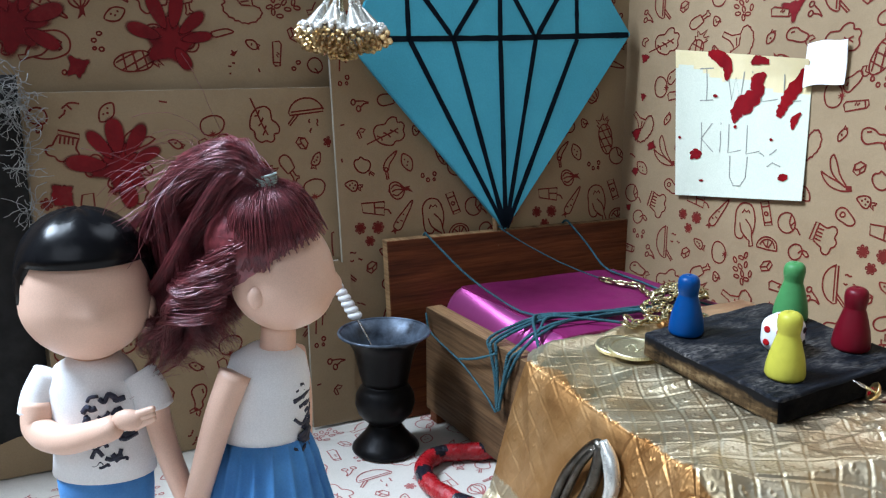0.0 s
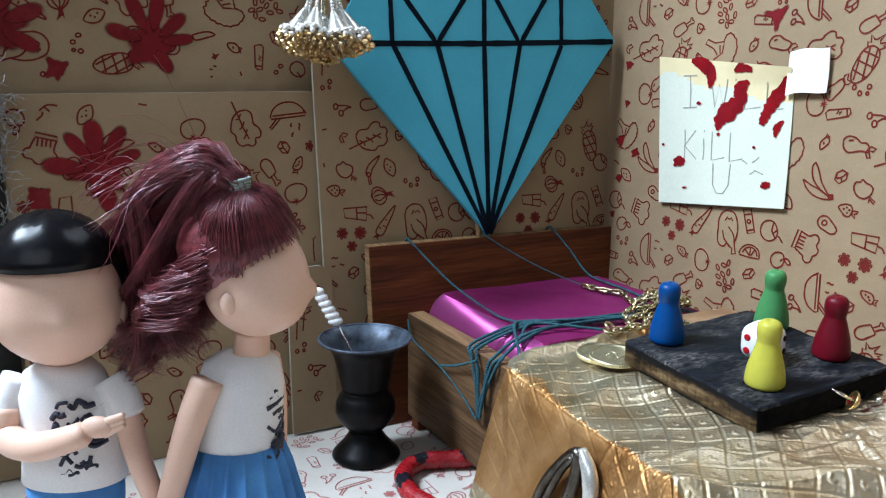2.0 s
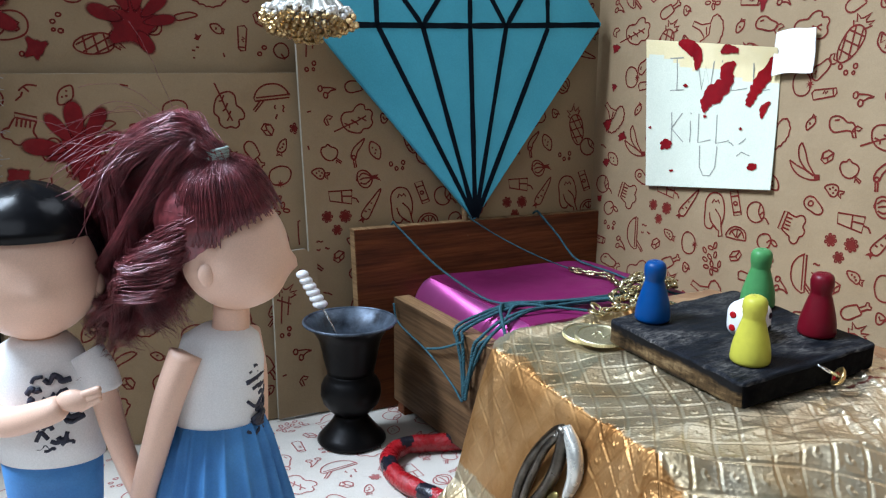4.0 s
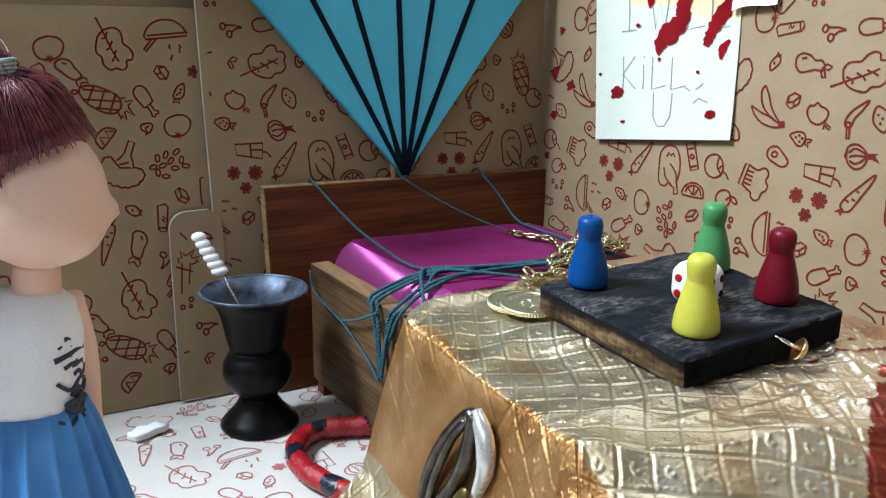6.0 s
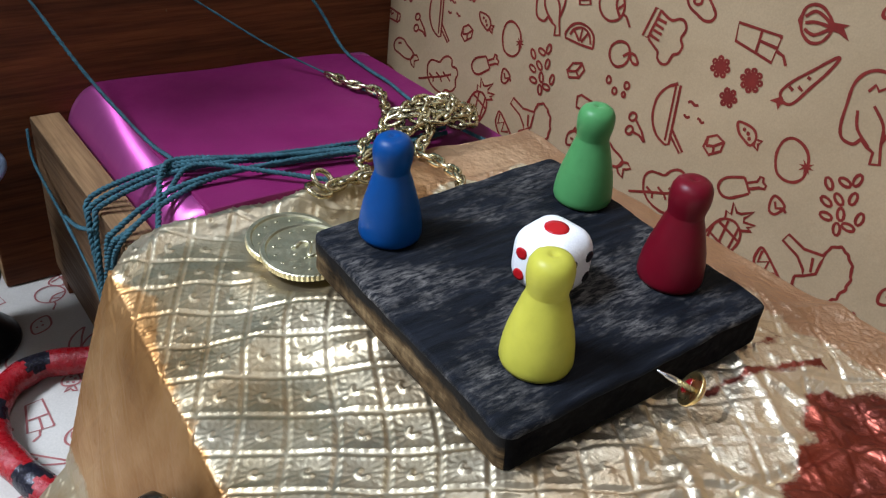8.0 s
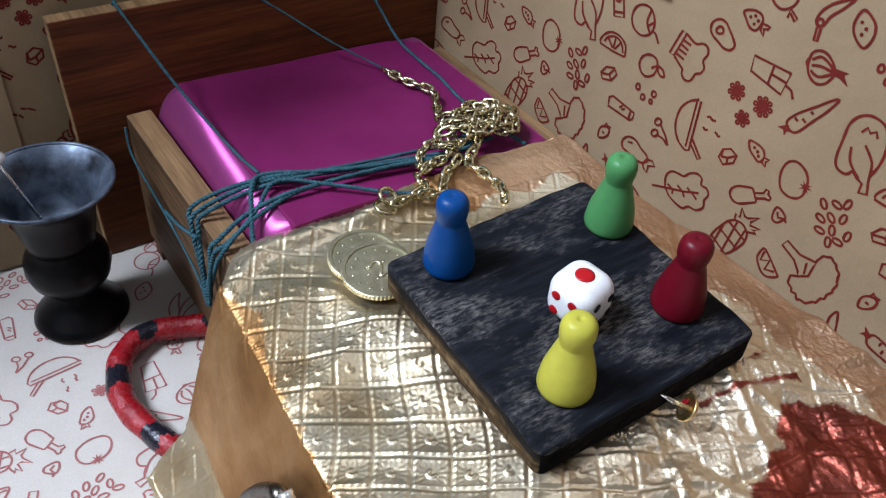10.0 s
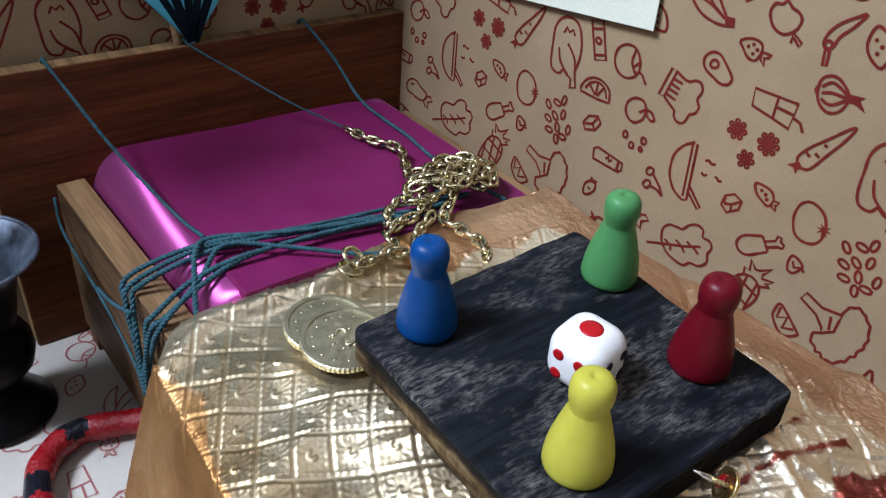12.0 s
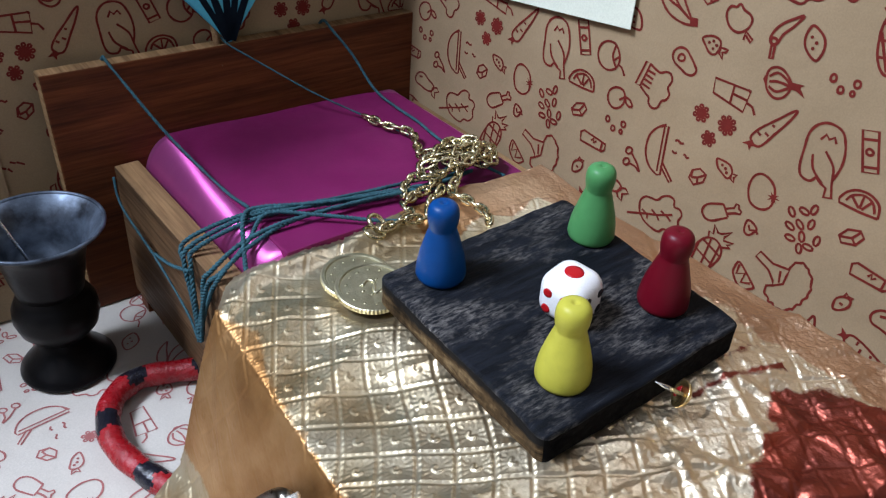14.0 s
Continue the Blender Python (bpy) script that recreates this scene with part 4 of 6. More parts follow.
_t = bmesh.new()
_g = []
for i in range(9):
    _row = []
    for j in range(7):
        a, b = i / 8, j / 6
        y, z = 196.5 - 14.5 * a + 0.8 * b, 121.0 + 2.0 * a + 14.0 * b + 0.5 * math.sin(5 * a)
        fold = 1.0 + 1.3 * max(0.0, 0.45 - b) + 0.9 * max(0.0, a + 0.5 * b - 0.9) + 0.35 * math.sin(4 * a + 3 * b)
        _row.append(_t.verts.new((right_x(y, z) - fold, y, z)))
    _g.append(_row)
for i in range(8):
    for j in range(6):
        _t.faces.new((_g[i][j], _g[i + 1][j], _g[i + 1][j + 1], _g[i][j + 1]))
bmesh.ops.recalc_face_normals(_t, faces=_t.faces[:])
bmesh.ops.solidify(_t, geom=_t.faces[:], thickness=0.3)
tape_tab = tagged(part("tape_tab", _t, TAPE, smooth=False), "white tape tab that holds the note", "tape")


# ---- the gem-shaped kite on the back wall ----
def kite_face(x, z, h=0.0):
    return (x, 271.2 - 0.10 * (x - 174) + 0.14 * (z - 69) - h, z)


gem_kite = thing("gem_kite", (0, 0, 0), "cyan gem-shaped foam kite with black marker facets", "kite")
KITE_LINE = [(174.3, 66.3), (234.6, 139.3), (216.5, 167.0), (135.0, 166.0), (117.0, 136.5)]
_k = bmesh.new()
_a = [_k.verts.new(kite_face(x, z)) for x, z in KITE_LINE]
_b = [_k.verts.new(kite_face(x, z, -2.6)) for x, z in KITE_LINE]
_k.faces.new(_a), _k.faces.new(_b[::-1])
for k in range(5):
    _k.faces.new((_a[k - 1], _b[k - 1], _b[k], _a[k]))
bmesh.ops.recalc_face_normals(_k, faces=_k.faces[:])
bmesh.ops.bevel(_k, geom=_k.edges[:], offset=0.35, segments=2, affect="EDGES")
part("foam_gem", _k, CYAN, gem_kite, smooth=False)


def marker_line(points, width):
    verts, faces = [], []
    pts = []
    for (x0, z0), (x1, z1) in zip(points[:-1], points[1:]):
        pts += [(x0 + (x1 - x0) * k / 10, z0 + (z1 - z0) * k / 10) for k in range(10)]
    ribbon(pts + [points[-1]], width, lambda a, b: kite_face(a, b, 0.14), verts, faces)
    part("marker_line", (verts, faces), MARKER, gem_kite, "black marker line", False)


marker_line([(118.4, 136.8), (176.6, 137.5), (233.4, 139.0)], 2.1)
for x in (140.3, 157.6, 176.6, 191.6, 209.7):
    marker_line([(x, 137.3), (174.3 + (x - 177) * 0.012, 67.2)], 1.9)
marker_line([(140.9, 165.6), (140.3, 137)], 1.9), marker_line([(178.2, 166.0), (176.6, 137.5)], 1.9), marker_line([(210.9, 166), (209.7, 138)], 1.9)
marker_line([(141, 160), (157.6, 137.3), (176.4, 163)], 1.9), marker_line([(177.4, 163), (191.6, 137.5), (210, 164)], 1.9)
part("stick", tube([(171.6, 272.6, 60), (171.6, 273.8, 66), (171.6, 276.2, 80)], 1.1, 8), WOOD_Y, gem_kite, "pale wooden stick")


# ---- the hanging chandelier of gold beads ----
chandelier = thing("chandelier", (106.0, 262, 137.5), "small hanging chandelier of gold filigree bells and beads", "chandelier", turn=Matrix.Diagonal((0.95, 0.95, 0.95, 1)))
FILIGREE = speckled("amber_gold_filigree", (0.50, 0.32, 0.12), (0.82, 0.64, 0.36), 260.0, 0.3, 1.0, bump=0.4, fine=900.0)
PEARL = speckled("bright_silver_bead", (0.80, 0.80, 0.76), (0.92, 0.92, 0.90), 200.0, 0.2, 0.35)
BELL_SHAPE = lathe([(0.7, 9.0), (1.0, 8.2), (1.9, 6.0), (3.2, 2.6), (4.0, 0.4), (4.1, 0.0), (3.4, 0.2)][::-1], 16)


def bell(parent_m, seed):
    """One bell: a pale cone, a crown of silver beads and a scalloped gold fringe under it."""
    rnd = random.Random(seed)
    cone = part("bell_cone", moved(BELL_SHAPE, parent_m), SILVER_CUP, chandelier, "pale silvered bell cone")
    silver, gold = [], []
    for k in range(13):
        a = 2 * math.pi * k / 13
        silver.append(ball((4.3 * math.cos(a), 4.3 * math.sin(a), 0.4 + rnd.uniform(-0.3, 0.3)), 0.85, rings=5, steps=8))
    for k in range(26):
        a, up = rnd.uniform(0, 6.3), rnd.random()
        silver.append(ball((4.7 * math.cos(a), 4.7 * math.sin(a), -1.6 + 2.6 * up), 0.9 * rnd.uniform(0.8, 1.2), rings=5, steps=8))
    for row, (r, z, n, size) in enumerate(((4.4, -1.8, 12, 0.9), (4.9, -3.0, 11, 1.1), (4.3, -4.8, 10, 1.2), (2.6, -5.6, 6, 1.1), (0.0, -6.0, 1, 1.3))):
        for k in range(n):
            a = 2 * math.pi * (k + 0.5 * (row % 2)) / n
            at = (r * math.cos(a) + rnd.uniform(-0.3, 0.3), r * math.sin(a) + rnd.uniform(-0.3, 0.3), z + rnd.uniform(-0.5, 0.5))
            gold.append(ball(at, size * rnd.uniform(0.8, 1.1), size * 0.9, size * rnd.uniform(0.8, 1.2), 4, 6))
            if rnd.random() < 0.5:
                gold.append(ball([c + rnd.uniform(-1.1, 1.1) for c in at], 0.45, rings=4, steps=6))
    tagged(part("bead_ring", moved(joined(silver), parent_m), PEARL, cone, "ring of bright silver beads"), kind="stuff")
    tagged(part("gold_fringe", moved(joined(gold), parent_m), FILIGREE, cone, "amber-gold filigree fringe", False), kind="stuff")


for k in range(7):
    a = 2 * math.pi * k / 7 + 0.35
    c, s = math.cos(a), math.sin(a)
    bell(Matrix.Translation((9.6 * c, 9.6 * s, 1.6 + 0.8 * math.sin(5 * a))) @ Matrix.Rotation(a, 4, "Z") @ Matrix.Rotation(radians(-24), 4, "Y"), 20 + k)
    line = curve_points([(6.0 * c, 6.0 * s, 9.5), (3.6 * c, 3.6 * s, 18), (1.6 * c, 1.6 * s, 30), (0.9 * c, 0.9 * s, 44)], 8)
    tagged(part("beaded_stem", joined([ball(q, 0.72, rings=4, steps=7) for q in line]), PEARL, chandelier, "stem of small silver beads"), kind="stuff")
bell(Matrix.Translation((0, 0, -1.5)), 40)
part("rod", tube([(0, 0, 8), (0, 0, 40), (0, 0, 120)], 0.6, 8), GOLD, chandelier)


# ---- the wooden bed: head board, rails, satin mattress ----
wooden_bed = thing("wooden_bed", (0, 0, 0), "small bed of stained brown wood with a tall headboard", "bed")
_h = solid_box(125.4, 235, 272, 276.2, 0.3, 66.6, 0.5)
for v in _h.verts:
    v.co.z += (-1.6 * (v.co.x - 127) / 108 if v.co.z > 40 else 0) + 0.25 * noise.noise(v.co * 0.15)
    v.co.y += -0.04 * (v.co.x - 180) * 0.5 + 0.1 * (v.co.z - 66)
_h.normal_update()
for f in _h.faces:
    f.material_index = 1 if f.normal.z > 0.5 or f.normal.x < -0.5 else 0
part("headboard", _h, [WOOD_X, WOOD_Y], wooden_bed, "stained brown headboard with pale top edge", False)
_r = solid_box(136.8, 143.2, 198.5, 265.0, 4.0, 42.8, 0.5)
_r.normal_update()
# outer side gets the wood darkened for shade, the rest stays raw
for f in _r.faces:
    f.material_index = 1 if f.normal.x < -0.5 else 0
part("side_rail", _r, [WOOD_Y, WOOD_SIDE], wooden_bed, "rail with pale raw top and side coloured darker for shade", False)
part("side_rail", solid_box(225.0, 230.5, 196, 263.0, 4.0, 40.0, 0.5), WOOD_Y, wooden_bed, "", False)
part("slat_base", solid_box(143.3, 224.9, 200.0, 263.0, 10.0, 16.0, 0.3), WOOD_X, wooden_bed, "", False)
for bx in (136.9, 225.2):
    for by in (199.0, 257.0):
        part("leg", solid_box(bx, bx + 5.2, by, by + 5.0, 0.3, 4.0, 0.3), WOOD_X, wooden_bed, "", False)


def border_mesh():
    """The satin side of the pad: a full bullnose on both long sides, flat at the ends."""
    ring = [(152.0 - 8.3 * math.cos(a), 36.3 + 12.6 * math.sin(a)) for a in np.linspace(radians(82), radians(-90), 22)]
    ring += [(367.0 - x, z) for x, z in ring[::-1]]
    verts, faces, ny, n = [], [], 34, len(ring)
    for j in range(ny + 1):
        tuck = 1.6 * max(0.0, 1 - j / 1.5) ** 2
        for x, z in ring:
            y = 199.4 + (63.4 - 0.08 * (x - 150.0)) * j / ny
            side = 0.35 * noise.noise(Vector((x * 0.08, y * 0.11, z * 0.05))) + 0.12 * noise.noise(Vector((x * 0.3, y * 0.5, z * 0.1)))
            verts.append((x + side, y, z + 0.3 * side - tuck * max(0.0, z - 36) / 12))
    for j in range(ny):
        for k in range(n):
            a, b = j * n + k, j * n + (k + 1) % n
            faces.append((a, b, b + n, a + n))
    faces.append(tuple(range(n))[::-1])
    faces.append(tuple(range(ny * n, (ny + 1) * n)))
    return verts, faces


mattress = thing("mattress", (0, 0, 0), "magenta satin mattress with a flat top in the wooden bed", "mattress")
part("satin_border", border_mesh(), SATIN, mattress, "shiny satin side with a rounded edge")
_t = solid_box(150.3, 216.7, 198.3, 266.9, 45.6, 49.2, 0.45)
bmesh.ops.subdivide_edges(_t, edges=[e for e in _t.edges if e.calc_length() > 20], cuts=24, use_grid_fill=True)
for v in _t.verts:
    v.co.y = 198.3 + (v.co.y - 198.3) * (64.7 - 0.08 * (v.co.x - 150.0)) / 68.6
    v.co.y -= 5.0 * max(0.0, (v.co.x - 208.0) / 8.7) ** 2 * max(0.0, (v.co.y - 240.0) / 20.0)
    v.co += Vector((0.25 * noise.noise(Vector((0, v.co.y * 0.1, 1.0))), 0, 0.28 * noise.noise(v.co * 0.07)))
part("top_panel", _t, PANEL_CLOTH, mattress, "dull magenta cloth top", False)


# ---- teal yarn wound about the bed ----
def yarn_mesh(points, radius=0.7, steps=26):
    """Two plies twisted round each other along the line."""
    line = curve_points(points, steps)
    plies = []
    for ply in (0, math.pi):
        pts = []
        run = 0.0
        sway = random.Random(len(points) + int(10 * points[0][2]))
        wob = [sway.uniform(0, 6.3) for _ in range(3)]
        for i, q in enumerate(line):
            q = q + 0.28 * Vector((math.sin(0.045 * i + wob[0]), math.sin(0.06 * i + wob[1]), 0.5 * math.sin(0.05 * i + wob[2])))
            d = (line[min(i + 1, len(line) - 1)] - line[max(i - 1, 0)]).normalized()
            side = d.cross(Vector((0.13, 0.21, 0.97))).normalized()
            up = d.cross(side)
            run += (line[i] - line[i - 1]).length if i else 0
            a = run / radius * 2.0 + ply
            pts.append(q + (side * math.cos(a) + up * math.sin(a)) * radius * 0.4)
        plies.append(tube(pts, radius * 0.6, 5))
    return joined(plies)


yarn = thing("yarn", (0, 0, 0), "teal cotton yarn wound loosely round the bed", "yarn")

def strand(line, radius):
    part("strand", yarn_mesh(line, radius), YARN, yarn)


# the turns round the corner post, the three lines from the headboard, the slack ends
strand([(134.3, 212.2, 24), (134.4, 213.6, 34), (135.0, 216.4, 41), (136.6, 218.6, 44.0), (144, 217.0, 47.6), (152, 213.0, 50.6), (168, 208.5, 50.4), (190, 204, 50.8), (206, 206, 50.8)], 0.62)
strand([(134.2, 212.6, 25), (134.2, 214.2, 35), (135.0, 217.6, 41), (136.4, 220.2, 44.0), (143, 219.0, 47.2), (151, 214.4, 50.9), (166, 209.6, 51.4), (190, 205.4, 51.6), (204, 207, 51.6)], 0.6)
strand([(134.5, 211.8, 24), (134.6, 212.8, 35), (135.4, 215.0, 42), (137.0, 216.6, 44.2), (145, 214.8, 48.2), (154, 211.6, 50.9), (174, 206.6, 51.3), (193, 201.5, 51.4)], 0.62)
strand([(134.6, 211.4, 25), (134.8, 209.8, 35), (135.4, 208.4, 42), (137.2, 207.2, 44.2), (145, 208.0, 48.2), (155, 207.2, 50.8), (172, 205.4, 50.8), (190, 202, 51.2), (204, 203, 51)], 0.62)
strand([(134.4, 211.0, 24), (134.6, 208.6, 35), (135.6, 206.4, 42), (137.6, 205.2, 44.3), (146, 206.4, 48.4), (157, 206.8, 50.8), (176, 204.0, 51.4), (193, 199.5, 51.4)], 0.62)
strand([(134.9, 210.6, 28), (135.3, 207.4, 37), (136.4, 204.4, 43.7), (146, 207.4, 48.6), (153, 211.0, 51.2), (162, 205.4, 51.2), (172, 198, 50.4), (178, 195, 49.4)], 0.58)
strand([(141.0, 199.0, 40), (141.8, 199.6, 43.9), (144.6, 207, 48.2), (147.5, 213, 50.9), (152, 214.6, 51.4), (165, 208.4, 51.8), (186, 202.5, 51.6)], 0.62)
strand([(142.0, 278.2, 64), (142.0, 275.0, 67.7), (142.3, 271.6, 66.4), (146.2, 250, 56), (149.6, 228, 50.4), (151, 217, 50.6)], 0.5)
strand([(173, 277.6, 63), (173, 274.2, 67.2), (174.2, 271.0, 65.8), (181.7, 265.3, 60.2), (190, 254, 54.5), (198.6, 242.6, 50.4), (202.5, 228, 50.3)], 0.34)
strand([(203.6, 277.0, 63), (203.8, 273.6, 66.7), (204.6, 270.4, 65.3), (208.6, 264.3, 58.6), (210.3, 255.4, 51.2), (209.6, 244, 50.2), (209.1, 233.7, 50.2), (207.6, 221, 50.4), (208.6, 208, 50.4), (210.2, 198, 50.4)], 0.5)
strand([(135.8, 262, 41), (134.8, 256.5, 35.5), (134.6, 236, 31.5), (134.9, 220.6, 25.5), (134.4, 213, 22.5)], 0.42)
strand([(134.9, 238, 31.8), (134.6, 226, 36), (134.8, 214, 41.5)], 0.5)
strand([(134.4, 213, 22.5), (134.4, 211, 30), (135.2, 207, 40)], 0.6)


# ---- the gold chain and the coins ----
def link_mesh(length=4.0, width=1.8, wire=0.46):
    pts = []
    for k in range(16):
        a = 2 * math.pi * k / 16
        pts.append((math.copysign(abs(math.cos(a)) ** 0.75, math.cos(a)) * length / 2, math.sin(a) * width / 2, 0))
    return tube(pts, wire, 6, True)


gold_chain = thing("gold_chain", (0, 0, 0), "tangled chain of gold links lying on the bed", "chain")
LINK = mesh_from(*link_mesh(), GOLD, True)
RING = mesh_from(*link_mesh(4.3, 4.3, 0.5), GOLD, True)


def lay_chain(points, seed, step=2.6):
    rnd = random.Random(seed)
    line = curve_points(points, 24)
    run, want, flip = 0.0, 0.0, 0
    for a, b in zip(line[:-1], line[1:]):
        run += (b - a).length
        if run < want:
            continue
        want += step
        d = (b - a).normalized()
        ob = new("link", LINK)
        ob.parent = gold_chain
        spin = radians(38 if flip % 2 else -42) + rnd.uniform(-0.35, 0.35)
        ob.matrix_basis = Matrix.Translation(a * U) @ d.to_track_quat("X", "Z").to_matrix().to_4x4() @ Matrix.Rotation(spin, 4, "X")
        flip += 1


lay_chain([(198.6, 241.5, 50.6), (200.4, 234.3, 50.8), (203, 227.6, 51), (199.4, 219.5, 51.2), (197, 214, 51.8), (202, 212, 53), (207, 214, 53), (212, 210.5, 53), (211, 204, 53.4), (207.5, 200.3, 53), (203, 203, 54), (199, 208, 54.4)], 1)
lay_chain([(213.8, 208.3, 52.6), (209, 206, 54), (204, 209.5, 54.6), (198, 211, 53.8), (193, 204.5, 53), (188, 206, 52.2), (184.4, 203.8, 52), (182.5, 201, 52), (187, 199.5, 52.4), (192, 201.5, 53)], 2)
lay_chain([(200, 215, 52), (206, 209, 54.2), (201, 203.5, 54.6), (196, 199, 53.4), (192, 195.8, 52.6), (192.4, 190.5, 52.6), (192.3, 184.1, 52.8), (190, 179.6, 53)], 3)
lay_chain([(212.5, 206, 53.4), (206, 202, 54.6), (199, 206, 55.4), (193, 208.5, 54.2), (189, 203, 53.6), (195, 201, 54.8), (202, 206.5, 56), (208, 206, 55.2), (205, 211, 55)], 4)
lay_chain([(197, 209.5, 54.6), (203, 212.5, 54.6), (209, 210, 55), (206, 204.5, 56), (200, 201, 55), (195, 204.5, 55.6), (191, 206.5, 54)], 5)
lay_chain([(183, 199, 52.2), (179.4, 196.9, 52.2), (177.9, 192.8, 52.2), (172.2, 191.6, 52.2), (169, 191.4, 52.2)], 6)
lay_chain([(190, 197.5, 52.6), (185, 194.5, 52.4), (180.6, 190.0, 52.4), (176.5, 190.5, 52.8)], 7)
for at, ry in (((167.6, 191.2, 52.2), 12), ((169.6, 193.2, 52.8), 35)):
    ob = new("ring", RING)
    ob.parent = gold_chain
    ob.matrix_basis = pose(at[0] * U, at[1] * U, at[2] * U, ry, 14, 20)


def make_coin(at, turn, label):
    coin = thing("coin", at, label, "coin", "coins", turn=turn)
    disc, faces = lathe([(6.9, -0.6), (7.4, -0.45), (7.4, 0.45), (7.15, 0.62), (6.55, 0.62), (6.35, 0.3), (0.3, 0.3)], 120)
    disc = [(x * (1 - 0.012 * (k % 2)), y * (1 - 0.012 * (k % 2)), z) if abs(z) < 0.5 and math.hypot(x, y) > 7 else (x, y, z) for k, (x, y, z) in enumerate(disc)]
    part("disc", (disc, faces), BRASS, coin, "", False)
    marks = [ball((2.3 * math.cos(a), 2.3 * math.sin(a), 0.3), 0.5, 0.28, 0.16, 4, 6) for a in np.linspace(0.4, 5.6, 7)]
    for k in range(14):
        a = 2 * math.pi * k / 14
        marks.append(ball((5.2 * math.cos(a), 5.2 * math.sin(a), 0.3), 0.34, 0.26, 0.12, 4, 6))
    marks += [moved(tube(curve_points([(-1.2, 1.6, 0.35), (0.6, 2.0, 0.35), (1.1, 0.6, 0.35), (-1.1, -1.6, 0.35), (1.3, -1.7, 0.35)], 5), 0.35, 6), Matrix.Identity(4))]
    part("relief", joined(marks), BRASS, coin)


make_coin((157.8, 182.6, 49.6), pose(0, 0, 0, 3, -3, 40), "worn brass coin half hidden under another coin")
make_coin((157.5, 176.6, 50.9), pose(0, 0, 0, 3, -3, 15), "worn brass coin leaning against the dark board")


# ---- the box wrapped in embossed gold foil ----
def board_plane(x, y):
    return 57.5 + 0.049 * (x - 179) + 0.051 * (y - 147.8)


FOIL = Nodes("embossed_gold_foil", 0.2, 1.0)


def foil_mask(name, soft):
    """A stain or fold with an edge of its own, from a value laid down with the sheet, broken up a little."""
    at = FOIL.tree.nodes.new("ShaderNodeAttribute")
    at.attribute_name = name
    add = FOIL.add("ShaderNodeMath", operation="ADD")
    FOIL.link(at.outputs["Fac"], add.inputs[0])
    sub = FOIL.add("ShaderNodeMath", operation="MULTIPLY_ADD")
    FOIL.link(FOIL.noise(420.0, 4.0), sub.inputs[0])
    sub.inputs[1].default_value, sub.inputs[2].default_value = 2.4, -1.2
    FOIL.link(sub.outputs[0], add.inputs[1])
    scaled = FOIL.add("ShaderNodeMath", operation="MULTIPLY_ADD")
    FOIL.link(add.outputs[0], scaled.inputs[0])
    scaled.inputs[1].default_value, scaled.inputs[2].default_value = 0.5 / soft, 0.5
    scaled.use_clamp = True
    return scaled.outputs[0]


_gold = FOIL.ramp(FOIL.noise(35.0, 5.0, 0.6), (0.32, (0.50, 0.34, 0.17)), (0.5, (0.58, 0.48, 0.31)), (0.68, (0.66, 0.59, 0.44)))
_copper = FOIL.ramp(FOIL.noise(30.0, 5.0), (0.3, (0.22, 0.095, 0.028)), (0.5, (0.42, 0.225, 0.085)), (0.7, (0.58, 0.36, 0.17)))
_red = FOIL.ramp(FOIL.noise(70.0, 5.0, 0.65), (0.35, (0.19, 0.014, 0.009)), (0.7, (0.40, 0.055, 0.030)))
_plain, _stain = foil_mask("plain", 0.5), foil_mask("stain", 0.35)
# gold lightened to the right and front: bright reflection put into base colour
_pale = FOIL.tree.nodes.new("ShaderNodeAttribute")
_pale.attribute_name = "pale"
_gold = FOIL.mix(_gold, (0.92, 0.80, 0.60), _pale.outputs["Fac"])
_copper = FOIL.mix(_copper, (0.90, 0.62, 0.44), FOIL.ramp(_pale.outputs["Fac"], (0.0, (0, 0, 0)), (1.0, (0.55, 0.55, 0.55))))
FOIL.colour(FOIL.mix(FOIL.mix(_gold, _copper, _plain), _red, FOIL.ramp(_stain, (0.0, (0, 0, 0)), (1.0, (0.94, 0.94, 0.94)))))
FOIL.rough(FOIL.mix(FOIL.mix(FOIL.ramp(FOIL.noise(60.0, 4.0), (0.3, (0.36,) * 3), (0.7, (0.50,) * 3)), (0.54, 0.54, 0.54), _plain), (0.40, 0.40, 0.40), FOIL.ramp(_pale.outputs["Fac"], (0.0, (0, 0, 0)), (1.0, (0.8, 0.8, 0.8)))))
_cells = FOIL.add("ShaderNodeTexVoronoi", feature="DISTANCE_TO_EDGE", Scale=30.0)
_warp = FOIL.mix(FOIL.coord, FOIL.add("ShaderNodeTexNoise", Scale=90.0, Detail=3.0).outputs["Color"], 0.006)
FOIL.link(_warp, _cells.inputs["Vector"])
_front = FOIL.tree.nodes.new("ShaderNodeAttribute")
_front.attribute_name = "crumple"
_b1 = FOIL.add("ShaderNodeBump", Distance=0.012)
FOIL.link(_front.outputs["Fac"], _b1.inputs["Strength"])
FOIL.link(_cells.outputs["Distance"], _b1.inputs["Height"])
_b2 = FOIL.add("ShaderNodeBump", Distance=0.0016)
FOIL.link(FOIL.ramp(_plain, (0.0, (0.12, 0.12, 0.12)), (1.0, (0.07, 0.07, 0.07))), _b2.inputs["Strength"])
FOIL.link(FOIL.noise(150.0, 4.0, 0.6), _b2.inputs["Height"])
FOIL.link(_b1.outputs["Normal"], _b2.inputs["Normal"])
FOIL.link(_b2.outputs["Normal"], FOIL.bsdf.inputs["Normal"])
FOIL = FOIL.mat

